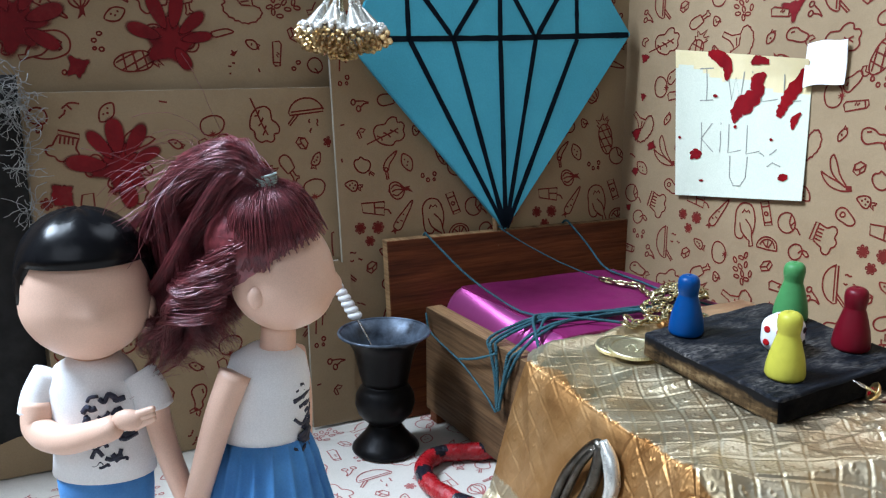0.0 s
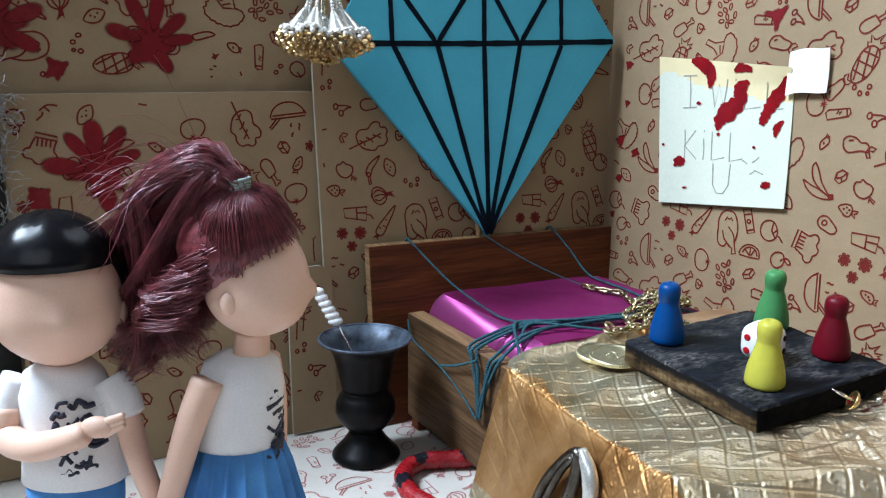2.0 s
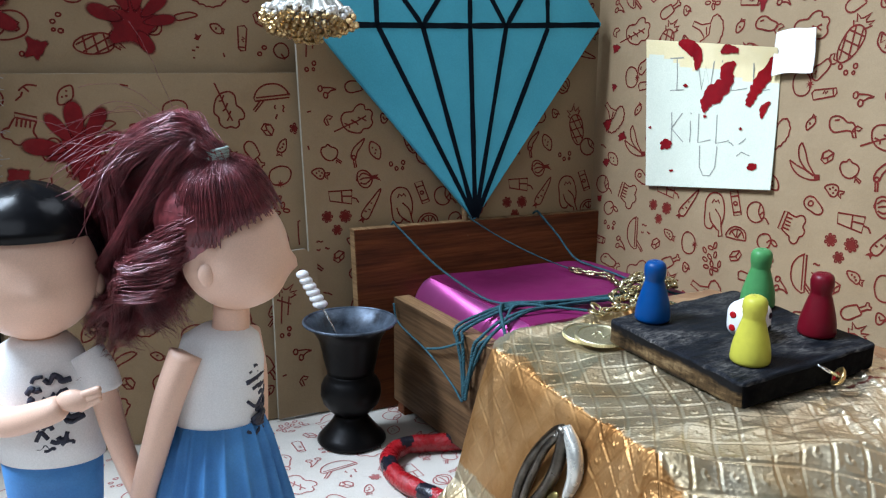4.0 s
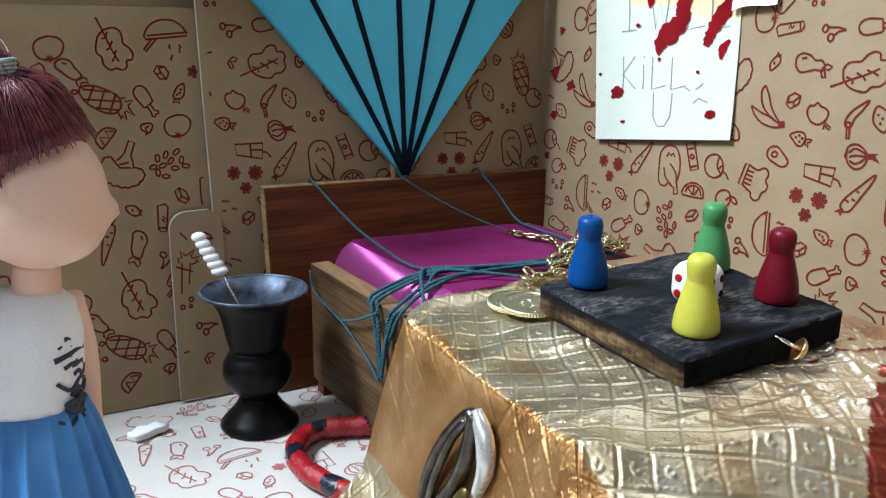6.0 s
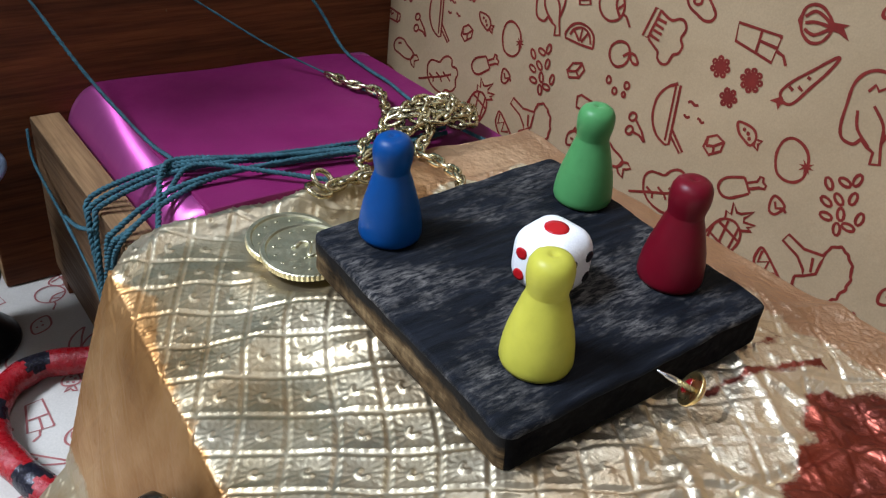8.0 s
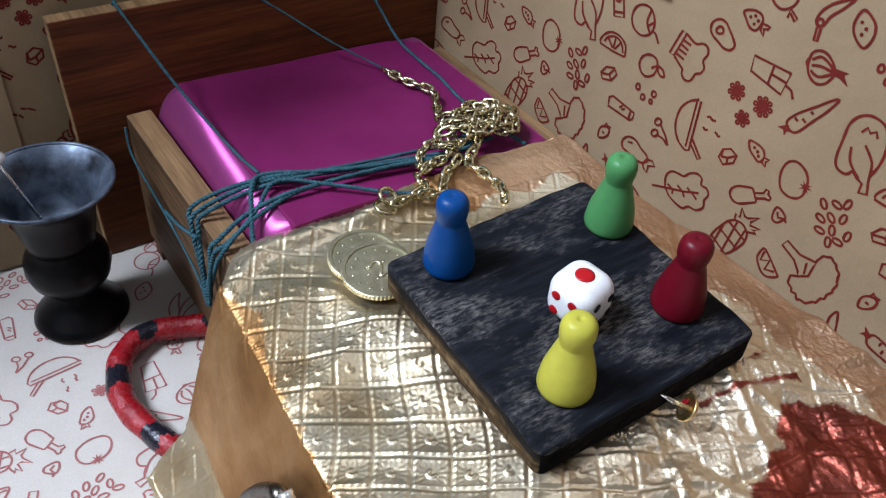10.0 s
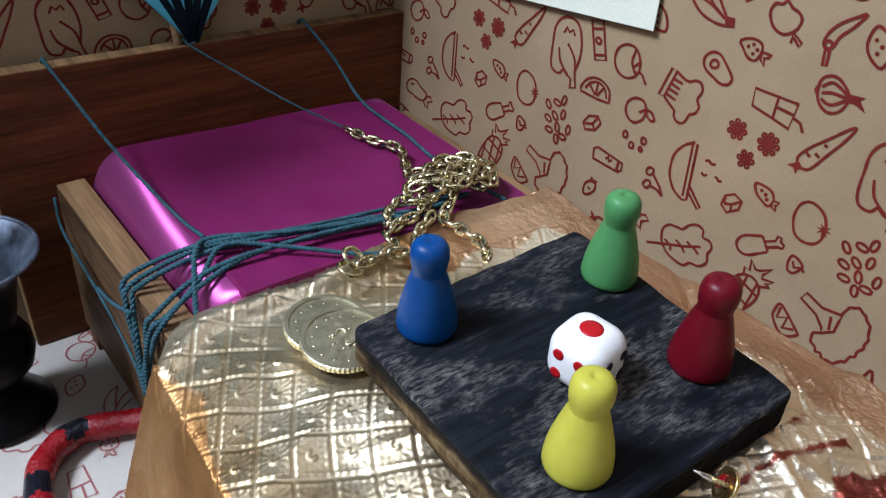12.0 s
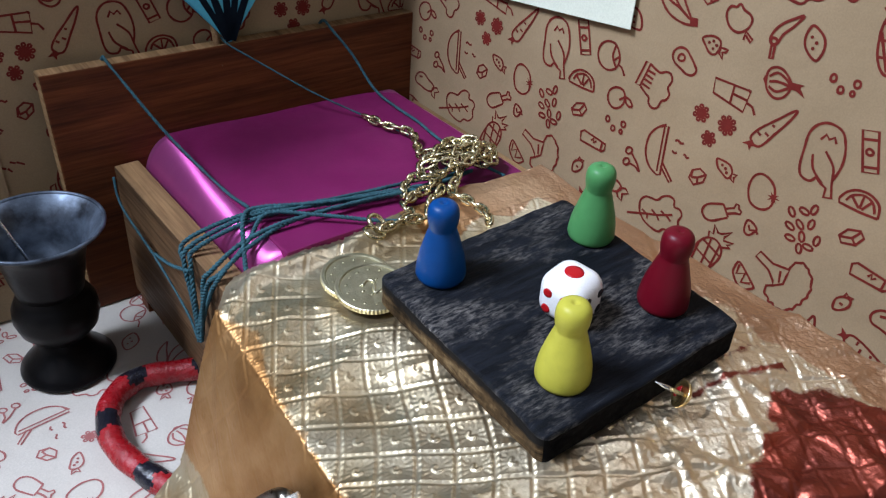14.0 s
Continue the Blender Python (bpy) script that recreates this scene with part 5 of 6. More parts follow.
FOIL_W, FOIL_D = 93.0, 100.0
_rf = random.Random(11)
CREASES = []
for _ in range(26):
    _x, _y, _t = _rf.uniform(-8, 95), _rf.uniform(-18, 100), _rf.uniform(0, math.pi)
    CREASES.append((_x, _y, math.cos(_t), math.sin(_t), _rf.uniform(12, 38), _rf.choice((-1, 1, 1)) * _rf.uniform(0.25, 0.8), _rf.uniform(1.2, 5.0)))

for _ in range(46):
    _x, _y, _t = _rf.uniform(36, 96), _rf.uniform(-18, 46), _rf.gauss(0.9, 0.7)
    CREASES.append((_x, _y, math.cos(_t), math.sin(_t), _rf.uniform(6, 24), _rf.choice((-1, 1, 1)) * _rf.uniform(0.3, 0.9), _rf.uniform(0.9, 3.4)))

# the long folds: at the corner of the lid, beside the coins and before the board
for _x, _y, _x1, _y1, _tall, _wide in ((2, 6, 26, 24, 1.5, 1.3), (3, 52, 22, 66, 1.6, 1.5), (2, 6, -1, -40, 1.6, 1.6), (2, 6, 12, -42, 1.3, 1.5), (26, 24, 34, 8, 0.9, 1.1), (10, 30, 24, 46, 0.8, 1.0),
                                        (26, 12, 44, -10, 1.1, 1.2), (36, 14, 62, 2, 1.0, 1.1), (60, 22, 84, 30, 1.2, 1.2), (84, 30, 86, 52, 1.3, 1.2), (66, 4, 88, 24, 1.1, 1.2), (48, -4, 58, -30, 1.2, 1.4), (1, 70, 16, 84, 0.9, 1.2)):
    _half = math.hypot(_x1 - _x, _y1 - _y) / 2
    CREASES.append(((_x + _x1) / 2, (_y + _y1) / 2, (_x1 - _x) / 2 / _half, (_y1 - _y) / 2 / _half, 1.15 * _half, 0.75 * _tall, 4.5 * _wide))


def foil_point(a, b):
    """a across the lid (0..FOIL_W, past it down the sides), b from the front edge to the back."""
    s, t = min(1.0, max(0.0, a / FOIL_W)), min(1.0, max(0.0, b / FOIL_D))
    x0, x1 = 127.6 + 4.4 * t, 226.0 - 7.0 * t
    y0, y1 = 122.0 - 40.0 * s ** 0.8, 199.5 - 7.0 * s - 9.0 * max(0.0, 1 - s / 0.16) ** 2
    x, y = x0 + (x1 - x0) * s, y0 + (y1 - y0) * t
    top = 45.5 + 3.0 * s + 1.5 * t
    top += 2.4 * min(1.0, max(0.0, (b - 86) / 12)) * min(1.0, max(0.0, (a - 40) / 20))
    top += 2.8 * math.exp(-((b - 97 - 1.5 * noise.noise(Vector((a * 0.1, 0, 7.0)))) / 3.0) ** 2) * min(1.0, max(0.0, 1.6 - abs(a - 28) / 20)) * (0.85 + 0.4 * noise.noise(Vector((a * 0.09, 0, 2.0))))
    near = max(abs(x - 179) - 22, abs(y - 148) - 22, 0.0)
    w = math.exp(-(near / 9.0) ** 2)
    top = top * (1 - w) + (board_plane(x, y) - 7.2) * w
    dl, dr, df, db = max(0.0, -a), max(0.0, a - FOIL_W), max(0.0, -b), max(0.0, b - FOIL_D)
    d = math.hypot(dl + dr, df + db)
    c = noise.voronoi(Vector((a * 0.06 + 5, b * 0.06, 0.3)))[0]
    c2 = noise.voronoi(Vector((a * 0.15, b * 0.15, 7.0)))[0]
    crease = 1.0 * (0.45 - c[0]) + 0.12 * (0.45 - c2[0]) + 0.9 * noise.noise(Vector((a * 0.045, b * 0.045, 4.0)))
    fold = abs(math.sin(0.11 * a + 0.17 * b + 2.0 * noise.noise(Vector((a * 0.03, b * 0.03, 1.0)))))
    crease += (0.6 * (0.5 - fold) + 0.3 * noise.noise(Vector((a * 0.12, b * 0.12, 2.0)))) * min(1.0, max(0.0, (40 - b) / 25))
    if w > 0.3:
        crease = min(crease, 0.9) * (1 - 0.7 * w)
    ex, ey = x + dr - dl, y + db - df
    bow = 0.5 * noise.noise(Vector((ex * 0.03, ey * 0.03, 15.0)))
    u, v = (ex * 0.839 - ey * 0.545) / 6.0 + bow, (ex * 0.545 + ey * 0.839) / 6.3 - bow
    gu, gv = (u - math.floor(u) - 0.5) * 2, (v - math.floor(v) - 0.5) * 2
    fu, fv = abs(gu), abs(gv)
    m, mid = max(fu, fv), math.hypot(gu, gv)
    press = 0.85 + 0.45 * noise.noise(Vector((ex * 0.05, ey * 0.05, 12.0)))
    rim = 1 - abs(m - 0.80) / 0.10
    emboss = 0.30 * min(1.0, max(0.0, (0.92 - m) / 0.10)) - 0.18 * max(0.0, 0.68 - m)
    if rim > 0:
        emboss += 0.34 * rim * (0.55 + 0.45 * math.cos(15.7 * min(gu, gv, key=abs)))
    if 0.34 < m < 0.68:
        emboss += 0.15 * math.cos(14 * math.atan2(gv, gu)) * (1 - abs(m - 0.51) / 0.17)
    if abs(mid - 0.2) < 0.1 and gu + gv < 0.12:
        emboss += 0.6 * (1 - abs(mid - 0.2) / 0.1)
    emboss *= press
    for cx, cy, ct, st, half, tall, wide in CREASES:
        across = abs((a - cx) * st - (b - cy) * ct)
        if across < wide:
            along = abs((a - cx) * ct + (b - cy) * st)
            if along < half:
                crease += tall * (1 - across / wide) * (1 - along / half) ** 0.5
    still = max(math.exp(-(max(0.0, math.hypot(x - cx, y - cy) - 7.0) / 2.5) ** 2) for cx, cy in ((157.8, 182.6), (157.5, 176.6)))
    top = top * (1 - still) + min(top, 48.6) * still
    crease, emboss = crease * (1 - still), emboss * (1 - still)
    if a > FOIL_W - 8 or (b > FOIL_D - 8 and a > 50):
        emboss = 0.0
    elif -34 < a < -1.5 and b > 26:
        emboss *= 0.18 + 0.2 * min(1.0, max(0.0, (b - 70) / 5))
    drop = max(0.0, d - 1.2) + 0.25 * min(d, 1.2)
    out = 0.2 * d + 2.2 * (1 - math.exp(-d / 3.0)) + 0.5 * max(0.0, d - 38)
    flare = crease * min(1.0, d / 5.0)
    if df > 0:
        flare += 2.4 * abs(math.sin(0.13 * a + 1.1 * noise.noise(Vector((a * 0.04, b * 0.02, 6.0))))) * min(1.0, df / 12.0)
    ux = (-(dl > 0) * dl + dr) / d if d else 0.0
    uy = (-df + db) / d if d else 0.0
    if df > 0:
        k = df / (df + dl + dr)
        drop, out = drop * (1 - k) + 0.66 * df * k, out * (1 - k) + 0.80 * df * k
    if dl > 0 and df == 0:
        out += 0.08 * dl
    if db > 0 and dl == 0:
        drop, out = (0.42 if a < 40 else 0.05) * db, 0.9 * db
    if dr > 0:
        drop, out = 0.85 * d, 0.28 * d
    z = max(0.5 + 0.3 * c2[0], top - drop * 0.97 + (crease + emboss * 0.7) * max(0.0, 1 - d / 5.0))
    return (x + ux * out + (ux * (flare + emboss * 0.6) if d else 0.0), y + uy * out + (uy * (flare + emboss * 0.9) if d else 0.0), z + (0.45 * emboss if df > 0 and z > 2 else 0.0))


def foil_cover():
    step = 0.31
    na, nb = int((FOIL_W + 50 + 22) / step), int((FOIL_D + 50 + 3) / step)
    verts, faces, stain, plain, crumple, pale = [], [], [], [], [], []
    for i in range(na + 1):
        for j in range(nb + 1):
            a, b = -50 + i * step, -50 + j * step
            x, y, z = foil_point(a, b + (3.0 * noise.noise(Vector((i * 0.03, 0, 0))) if j == nb else 0))
            verts.append((x, y, z))
            wob = 5 * noise.noise(Vector((a * 0.07, b * 0.07, 9.0))) + 3 * noise.noise(Vector((a * 0.22, b * 0.22, 3.0)))
            pool = min((x - 190.8) * 0.546 - (y - 108.9) * 0.837, 113.6 - y, 0.83 * (281.0 - x) - 0.556 * y) + 0.55 * wob
            band = 0.5 - abs(y - (124.6 - 0.12 * (x - 197))) if 197 < x < 207 else -2.0
            low = 0.5 - abs(y - (121.4 - 0.020 * (x - 188) ** 2 / 1.6)) if 188 < x < 208 else -2.0
            crumple.append(0.05 + 0.2 * min(1.0, max(0.0, (a - 25) / 35)) * min(1.0, max(0.0, (62 - b) / 30)) * min(1.0, max(0.0, (b + 2) / 8)) + 0.2 * max(min(1.0, max(0.0, (b - 84) / 6)) * min(1.0, max(0.0, (a - 46) / 6)), min(1.0, max(0.0, (a - FOIL_W + 14) / 6))))
            # strength of the painted reflection, growing to the right and the front
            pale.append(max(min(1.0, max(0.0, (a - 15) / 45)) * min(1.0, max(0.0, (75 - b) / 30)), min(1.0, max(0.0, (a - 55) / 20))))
            stain.append(max(pool, band + 0.2 * wob, low + 0.2 * wob))
            left = min(-0.4 + 0.3 * wob - a + 3.4 * math.exp(-((b - 82) / 9.0) ** 2), a + 34, b + 30)
            plain.append(max(left, a - FOIL_W + 11 - wob, min(b - FOIL_D + 8 - wob, a - 50)))
    for i in range(na):
        for j in range(nb):
            k = i * (nb + 1) + j
            faces.append((k, k + nb + 1, k + nb + 2, k + 1))
    me = mesh_from(verts, faces, FOIL, True)
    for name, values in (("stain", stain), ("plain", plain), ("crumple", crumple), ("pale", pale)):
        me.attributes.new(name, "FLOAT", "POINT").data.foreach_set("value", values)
    return me


foil_box = thing("foil_box", (0, 0, 0), "box wrapped in crumpled embossed gold foil with red stains", "box")
ob = new("foil_cover", foil_cover())
ob.parent = foil_box
tagged(ob, "embossed gold foil with copper folds and red paint")
part("inner_box", solid_box(139, 214, 128, 186, 0.4, 40, 1.0), KRAFT, foil_box, "", False)

TARNISHED_LEAF = speckled("tarnished_leaf_brass", (0.10, 0.075, 0.02), (0.30, 0.23, 0.08), 200.0, 0.45, 0.8)
hair_clip = thing("hair_clip", (120.0, 152.6, 30.0), "antique metal clip loop stuck on the foil side", "clip", turn=pose(0, 0, 0, -7, 0, -88))
part("loop", tube([(4.3 * math.cos(a) * (1 - 0.4 * max(0.0, math.sin(a)) ** 1.5) + 5.6 * math.sin(a), 0, 12.4 * math.sin(a)) for a in np.linspace(0, 2 * math.pi, 44, endpoint=False)], 1.6, 8, True), OLD_METAL, hair_clip)
part("tongue", tube(curve_points([(-4.6, -0.6, -10.5), (-1.4, -1.8, -3), (2.0, -1.6, 6), (4.8, -0.4, 11.2)], 6), 1.0, 8), OLD_METAL, hair_clip)
part("glue_smear", tube(curve_points([(6.0, 0.6, 13.4), (9.6, 0.6, 9.5), (11.2, 0.6, 3.5), (9.4, 0.6, -3.0)], 6), lambda s: 0.9 + 1.1 * math.sin(math.pi * min(1.0, 0.12 + 0.8 * s)), 10), SILVER_CUP, hair_clip, "dried whitish glue")
part("brass_leaf", moved(ball((0, 0, 0), 1.9, 1.0, 4.6, 8, 14), Matrix.Translation((5.4, -0.4, -6.4)) @ Matrix.Rotation(radians(24), 4, "Y")), TARNISHED_LEAF, hair_clip, "tarnished brass leaf")
part("hinge", ball((5.4, 0, 11.8), 1.9, 1.5, 1.5), STEEL, hair_clip)


# ---- the dark game board with its pieces ----
BOARD_TURN = Matrix.Rotation(0.051, 4, "X") @ Matrix.Rotation(-0.049, 4, "Y") @ Matrix.Rotation(-0.012, 4, "Z")
game_board = thing("game_board", (178.9, 147.8, 57.5), "charred dark wooden slab with worn top on gold foil", "board", turn=BOARD_TURN)


def slab_mesh():
    bm = bmesh.new()
    bmesh.ops.create_cube(bm, size=1)
    for v in bm.verts:
        v.co = Vector((v.co.x * 47.4, v.co.y * 47.4, (v.co.z - 0.5) * 6.6))
    bmesh.ops.bevel(bm, geom=[e for e in bm.edges if abs(e.verts[0].co.z - e.verts[1].co.z) > 1], offset=1.9, segments=4, affect="EDGES", profile=0.5)
    bmesh.ops.bevel(bm, geom=[e for e in bm.edges if abs(e.verts[0].co.z - e.verts[1].co.z) < 1], offset=0.75, segments=3, affect="EDGES", profile=0.55)
    bmesh.ops.subdivide_edges(bm, edges=[e for e in bm.edges if abs(e.verts[0].co.z - e.verts[1].co.z) > 2], cuts=7, use_grid_fill=True)
    bmesh.ops.subdivide_edges(bm, edges=[e for e in bm.edges if e.calc_length() > 6], cuts=64, use_grid_fill=True)
    for v in bm.verts:
        edge = max(abs(v.co.x), abs(v.co.y)) / 23.7
        v.co += 0.3 * edge ** 6 * noise.noise_vector(v.co * 0.2) + 0.12 * noise.noise_vector(v.co * 0.13) + 0.08 * noise.noise_vector(v.co * 0.6)
    for f in bm.faces:
        c = f.calc_center_median()
        f.material_index = 1 if c.x < -23.0 and c.z < -0.75 else 2 if c.z < -0.8 else 0
    return bm


part("slab", slab_mesh(), [CHARRED, BARK, SOOT], game_board, smooth=True)

PAWN_PROFILE = [(4.3, 0), (4.75, 0.25), (4.95, 0.8), (4.93, 1.6), (4.74, 3.4), (4.36, 5.3), (3.82, 7.2), (3.42, 8.6), (3.06, 9.8), (2.76, 10.6), (2.68, 11.2), (2.76, 11.9),
                (2.92, 12.6), (3.02, 13.4), (3.04, 14.3), (2.92, 15.2), (2.52, 15.95), (1.85, 16.4), (1.0, 16.58), (0.55, 16.5), (0.3, 16.3)]
PAWN_PROFILE = [(0.96 * r, z) for r, z in PAWN_PROFILE]
for colour_name, colour, bx, by in (("blue", (0.0005, 0.048, 0.19), 165.4, 165.4), ("green", (0.065, 0.235, 0.078), 198.0, 158.3),
                                    ("red", (0.115, 0.0025, 0.009), 194.4, 136.0), ("yellow", (0.46, 0.43, 0.055), 166.3, 132.9)):
    pawn = thing("pawn", (bx, by, board_plane(bx, by) + 0.05), "%s plastic game pawn standing on the dark board" % colour_name, "game pawn", "pawns on the board", turn=BOARD_TURN)
    paint = plastic("%s_plastic" % colour_name, colour)
    body, head = lathe(PAWN_PROFILE[:11], 36, False), lathe(PAWN_PROFILE[10:], 36)
    part("body", body, paint, pawn)
    part("head", (head[0], [f for f in head[1] if len(f) == 4 or f[0] > 35]), paint, pawn)

die = thing("die", (177.9, 143.9, board_plane(177.9, 143.9) + 0.05), "white plastic die with red and black pips", "die", turn=BOARD_TURN @ Matrix.Rotation(radians(11), 4, "Z"))
_d = bmesh.new()
bmesh.ops.create_cube(_d, size=9.6)
bmesh.ops.bevel(_d, geom=_d.edges[:], offset=3.3, segments=7, affect="EDGES", profile=0.5)
for v in _d.verts:
    v.co.z += 4.8
die_cube = part("cube", _d, WHITE_PLASTIC, die)
PIP_RED, PIP_BLACK = plastic("red_pip_paint", (0.42, 0.008, 0.012)), plastic("black_pip_paint", (0.01, 0.01, 0.012))
PIP = lathe([(1.0, -0.12), (1.0, 0.03), (0.6, 0.05), (0.1, 0.04)], 14)


def pip(face, a, b, material, size=1.0):
    turn = {"top": Matrix.Translation((0, 0, 9.6)), "left": Matrix.Translation((-4.8, 0, 4.8)) @ Matrix.Rotation(radians(-90), 4, "Y"),
            "front": Matrix.Translation((0, -4.8, 4.8)) @ Matrix.Rotation(radians(90), 4, "X")}[face]
    part("pip", moved(PIP, turn @ Matrix.Translation((a, b, 0)) @ Matrix.Diagonal((size, size, 1, 1))), material, die_cube)


pip("top", 0, 0, PIP_RED, 1.75)
for a in (-1.75, 1.75):
    for b in (-1.75, 1.75):
        pip("left", a, b, PIP_RED, 0.92)
for a, b in ((-1.8, 1.7), (1.8, -1.7), (1.8, 1.7), (-1.8, -1.7)):
    pip("front", a, b, PIP_BLACK, 0.85)

thumb_tack = thing("thumb_tack", (182.3, 120.4, 53.6), "brass thumb tack lying on its side on foil", "tack", turn=Vector((-0.66, 0.52, 0.44)).to_track_quat("-Z", "Y").to_matrix().to_4x4())
TACK_BRASS = speckled("bright_tack_brass", (0.70, 0.48, 0.17), (0.90, 0.70, 0.34), 300.0, 0.3, 1.0)
part("head", lathe([(0.3, 1.6), (1.4, 1.3), (2.2, 0.6), (2.5, 0.0), (2.3, -0.15), (1.8, 0.2), (0.4, 0.5)][::-1], 28), TACK_BRASS, thumb_tack, "domed brass head")
part("paint_spot", ball((1.2, -0.5, 0.1), 0.75, 1.2, 0.18, 6, 12), BLOOD_WET, thumb_tack, "smear of red paint")
part("pin", tube([(0, 0, 0.4), (0, 0, -3.2), (0, 0, -5.4)], lambda s: 0.42 * (1 - 0.75 * max(0, s - 0.5) * 2), 8), STEEL, thumb_tack, "steel pin")


# ---- the goblet, the pin in it and what lies on the floor ----
goblet = thing("goblet", (112.6, 248.4, 0.4), "tarnished dark pewter goblet standing on the paper floor", "goblet")
_out = [(11.2, 0), (11.8, 0.5), (11.6, 1.3), (10.2, 3.0), (7.4, 6.0), (5.8, 8.6), (5.6, 9.8), (7.2, 11.2), (9.4, 13.8), (10.3, 17.0), (10.0, 20.0), (8.8, 22.4), (7.7, 23.6), (7.9, 24.4),
        (8.3, 26.4), (8.9, 29.0), (9.5, 32.5), (10.5, 36.5), (12.3, 39.6), (14.6, 41.4), (15.3, 41.9), (15.1, 42.4)]
_out = [(0.98 * r, 0.985 * z) for r, z in _out]
part("foot", lathe(_out[:7], 48), PEWTER, goblet)
part("stem_knob", lathe(_out[6:14], 48), PEWTER, goblet)
bowl = part("bowl", lathe(_out[13:], 48, False), PEWTER, goblet)
part("lip", tube([(15.0 * math.cos(a), 15.0 * math.sin(a), 41.6) for a in np.linspace(0, 2 * math.pi, 48, endpoint=False)], 0.5, 8, True), PEWTER_IN, bowl, "worn pale lip")
part("bowl_lining", lathe([(14.8, 41.75), (14.0, 41.3), (11.6, 38.9), (9.9, 36.0), (8.9, 32.0), (8.0, 28.0), (4.0, 26.6), (0.3, 26.4)], 48)[:1] + ([f for f in lathe([(1, k) for k in range(8)], 48)[1] if len(f) == 4],), PEWTER_IN, bowl, "chalky blue-grey inside and lip")
part("bead", ball((3.4, 1.6, 27.6), 2.8, 2.8, 1.3, 8, 14), FILIGREE, bowl, "dull gold bead lying in the bowl")

stirring_pin = thing("stirring_pin", (112.0, 243.6, 27.0), "thin steel pin with a white ribbed top in the goblet", "pin")
part("rod", tube([(0, 0, -1.0), (-5.0, 7.0, 14.0), (-8.2, 11.4, 23.0)], 0.42, 8), STEEL, stirring_pin)
for k in range(6):
    part("rib", ball((-7.4 - 0.85 * k, 10.4 + 0.8 * k, 20.4 + 1.9 * k), 2.55 - 0.08 * k, 2.3 - 0.08 * k, 1.5, 7, 14), WHITE_PLASTIC, stirring_pin, "white plastic rib")

SNAKE_LINE = [(146, 222, 3.2), (138, 225, 3.2), (131, 228, 3.2), (123.5, 230, 3.2), (116.5, 226.5, 3.2), (112.6, 219.5, 3.2), (111.6, 211, 3.2), (113.6, 202, 3.2), (116.5, 194, 3.2), (121, 184, 3.2), (128, 178, 3.2)]
_line = curve_points(SNAKE_LINE, 12)
_sv, _sf = tube(_line, lambda s: 2.9 + 0.12 * math.sin(s * 60), 18)
rubber_snake = thing("rubber_snake", (0, 0, 0), "red rubber toy snake with dark bands on the floor", "toy snake")
SNAKE_RED = speckled("red_scaled_rubber", (0.25, 0.004, 0.008), (0.35, 0.008, 0.013), 160.0, 0.28, bump=0.9, fine=1300.0, depth=0.0006)
SNAKE_BLACK = speckled("black_scaled_rubber", (0.002, 0.002, 0.003), (0.02, 0.02, 0.032), 1500.0, 0.2, bump=0.5, fine=1300.0, depth=0.0006)
_idx = []
for f in _sf:
    i = f[0] // 18
    q = Vector(_sv[f[0]]) - _line[min(i, len(_line) - 1)]
    s = i / len(_line)
    wob = 0.012 * noise.noise(Vector(_sv[f[0]]) * 0.5)
    _idx.append(1 if len(f) == 4 and q.z > 0.2 and any(abs(s + wob - at) < 0.040 - 0.010 * abs(q.z - 2.2) for at in (0.08, 0.30, 0.505, 0.735, 0.92)) else 0)
ob = new("body", mesh_from(_sv, [f for f, k in zip(_sf, _idx) if not k], SNAKE_RED))
ob.parent = rubber_snake
for at in (0.08, 0.30, 0.505, 0.735, 0.92):
    part("dark_band", (_sv, [f for f, k in zip(_sf, _idx) if k and abs(f[0] // 18 / len(_line) - at) < 0.06]), SNAKE_BLACK, ob, "black speckled band")

_s = solid_box(-5.5, 5.5, -2.2, 2.2, 0, 1.8, 0, 0, 5)
for v in _s.verts:
    v.co += 0.8 * noise.noise_vector(v.co * 0.3 + Vector((4, 1, 2)))
    v.co.z = max(0.0, v.co.z)
white_scrap = part("paper_scrap", _s, COTTON)
white_scrap.matrix_basis = pose(82 * U, 257 * U, 0.5 * U, 0, 0, 18)
tagged(white_scrap, "torn white scrap lying on the paper floor", "scrap")

# A tuft of grey cobweb fibre at the dark opening past the end of the low panel.
_rnd = random.Random(9)
web = []
for k in range(230):
    z0 = _rnd.uniform(112, 127) if k % 3 else _rnd.uniform(80, 120)
    c = Vector(((11.0 + _rnd.uniform(-14, 4.0)) if k % 3 else (13.0 + _rnd.uniform(-2.0, 1.5)), 284.6 + _rnd.uniform(-2, 1), z0))
    pts = [c]
    d = Vector((_rnd.uniform(-1, 1), _rnd.uniform(-0.4, 0.4), _rnd.uniform(-1, 1)))
    for _ in range(5):
        d = (d + 0.7 * Vector((_rnd.uniform(-1, 1), _rnd.uniform(-0.4, 0.4), _rnd.uniform(-1, 1)))).normalized()
        pts.append(pts[-1] + d * 1.5)
    web.append(tube(pts, 0.13, 4))
cobweb = tagged(part("cobweb", joined(web), COBWEB), "matted grey cobweb fibre hanging at the dark opening", "cobweb", kind="stuff")
# added black sheet: the depth of the opening as colour, no cloth hangs here
opening_shade_sheet = tagged(part("opening_shade_sheet", solid_box(-60, 12.6, 286.6, 288.6, 0.5, 126, 0.4, 0.5, 6), DARK), "black sheet that paints the shade of the opening beside the low panel", "curtain")


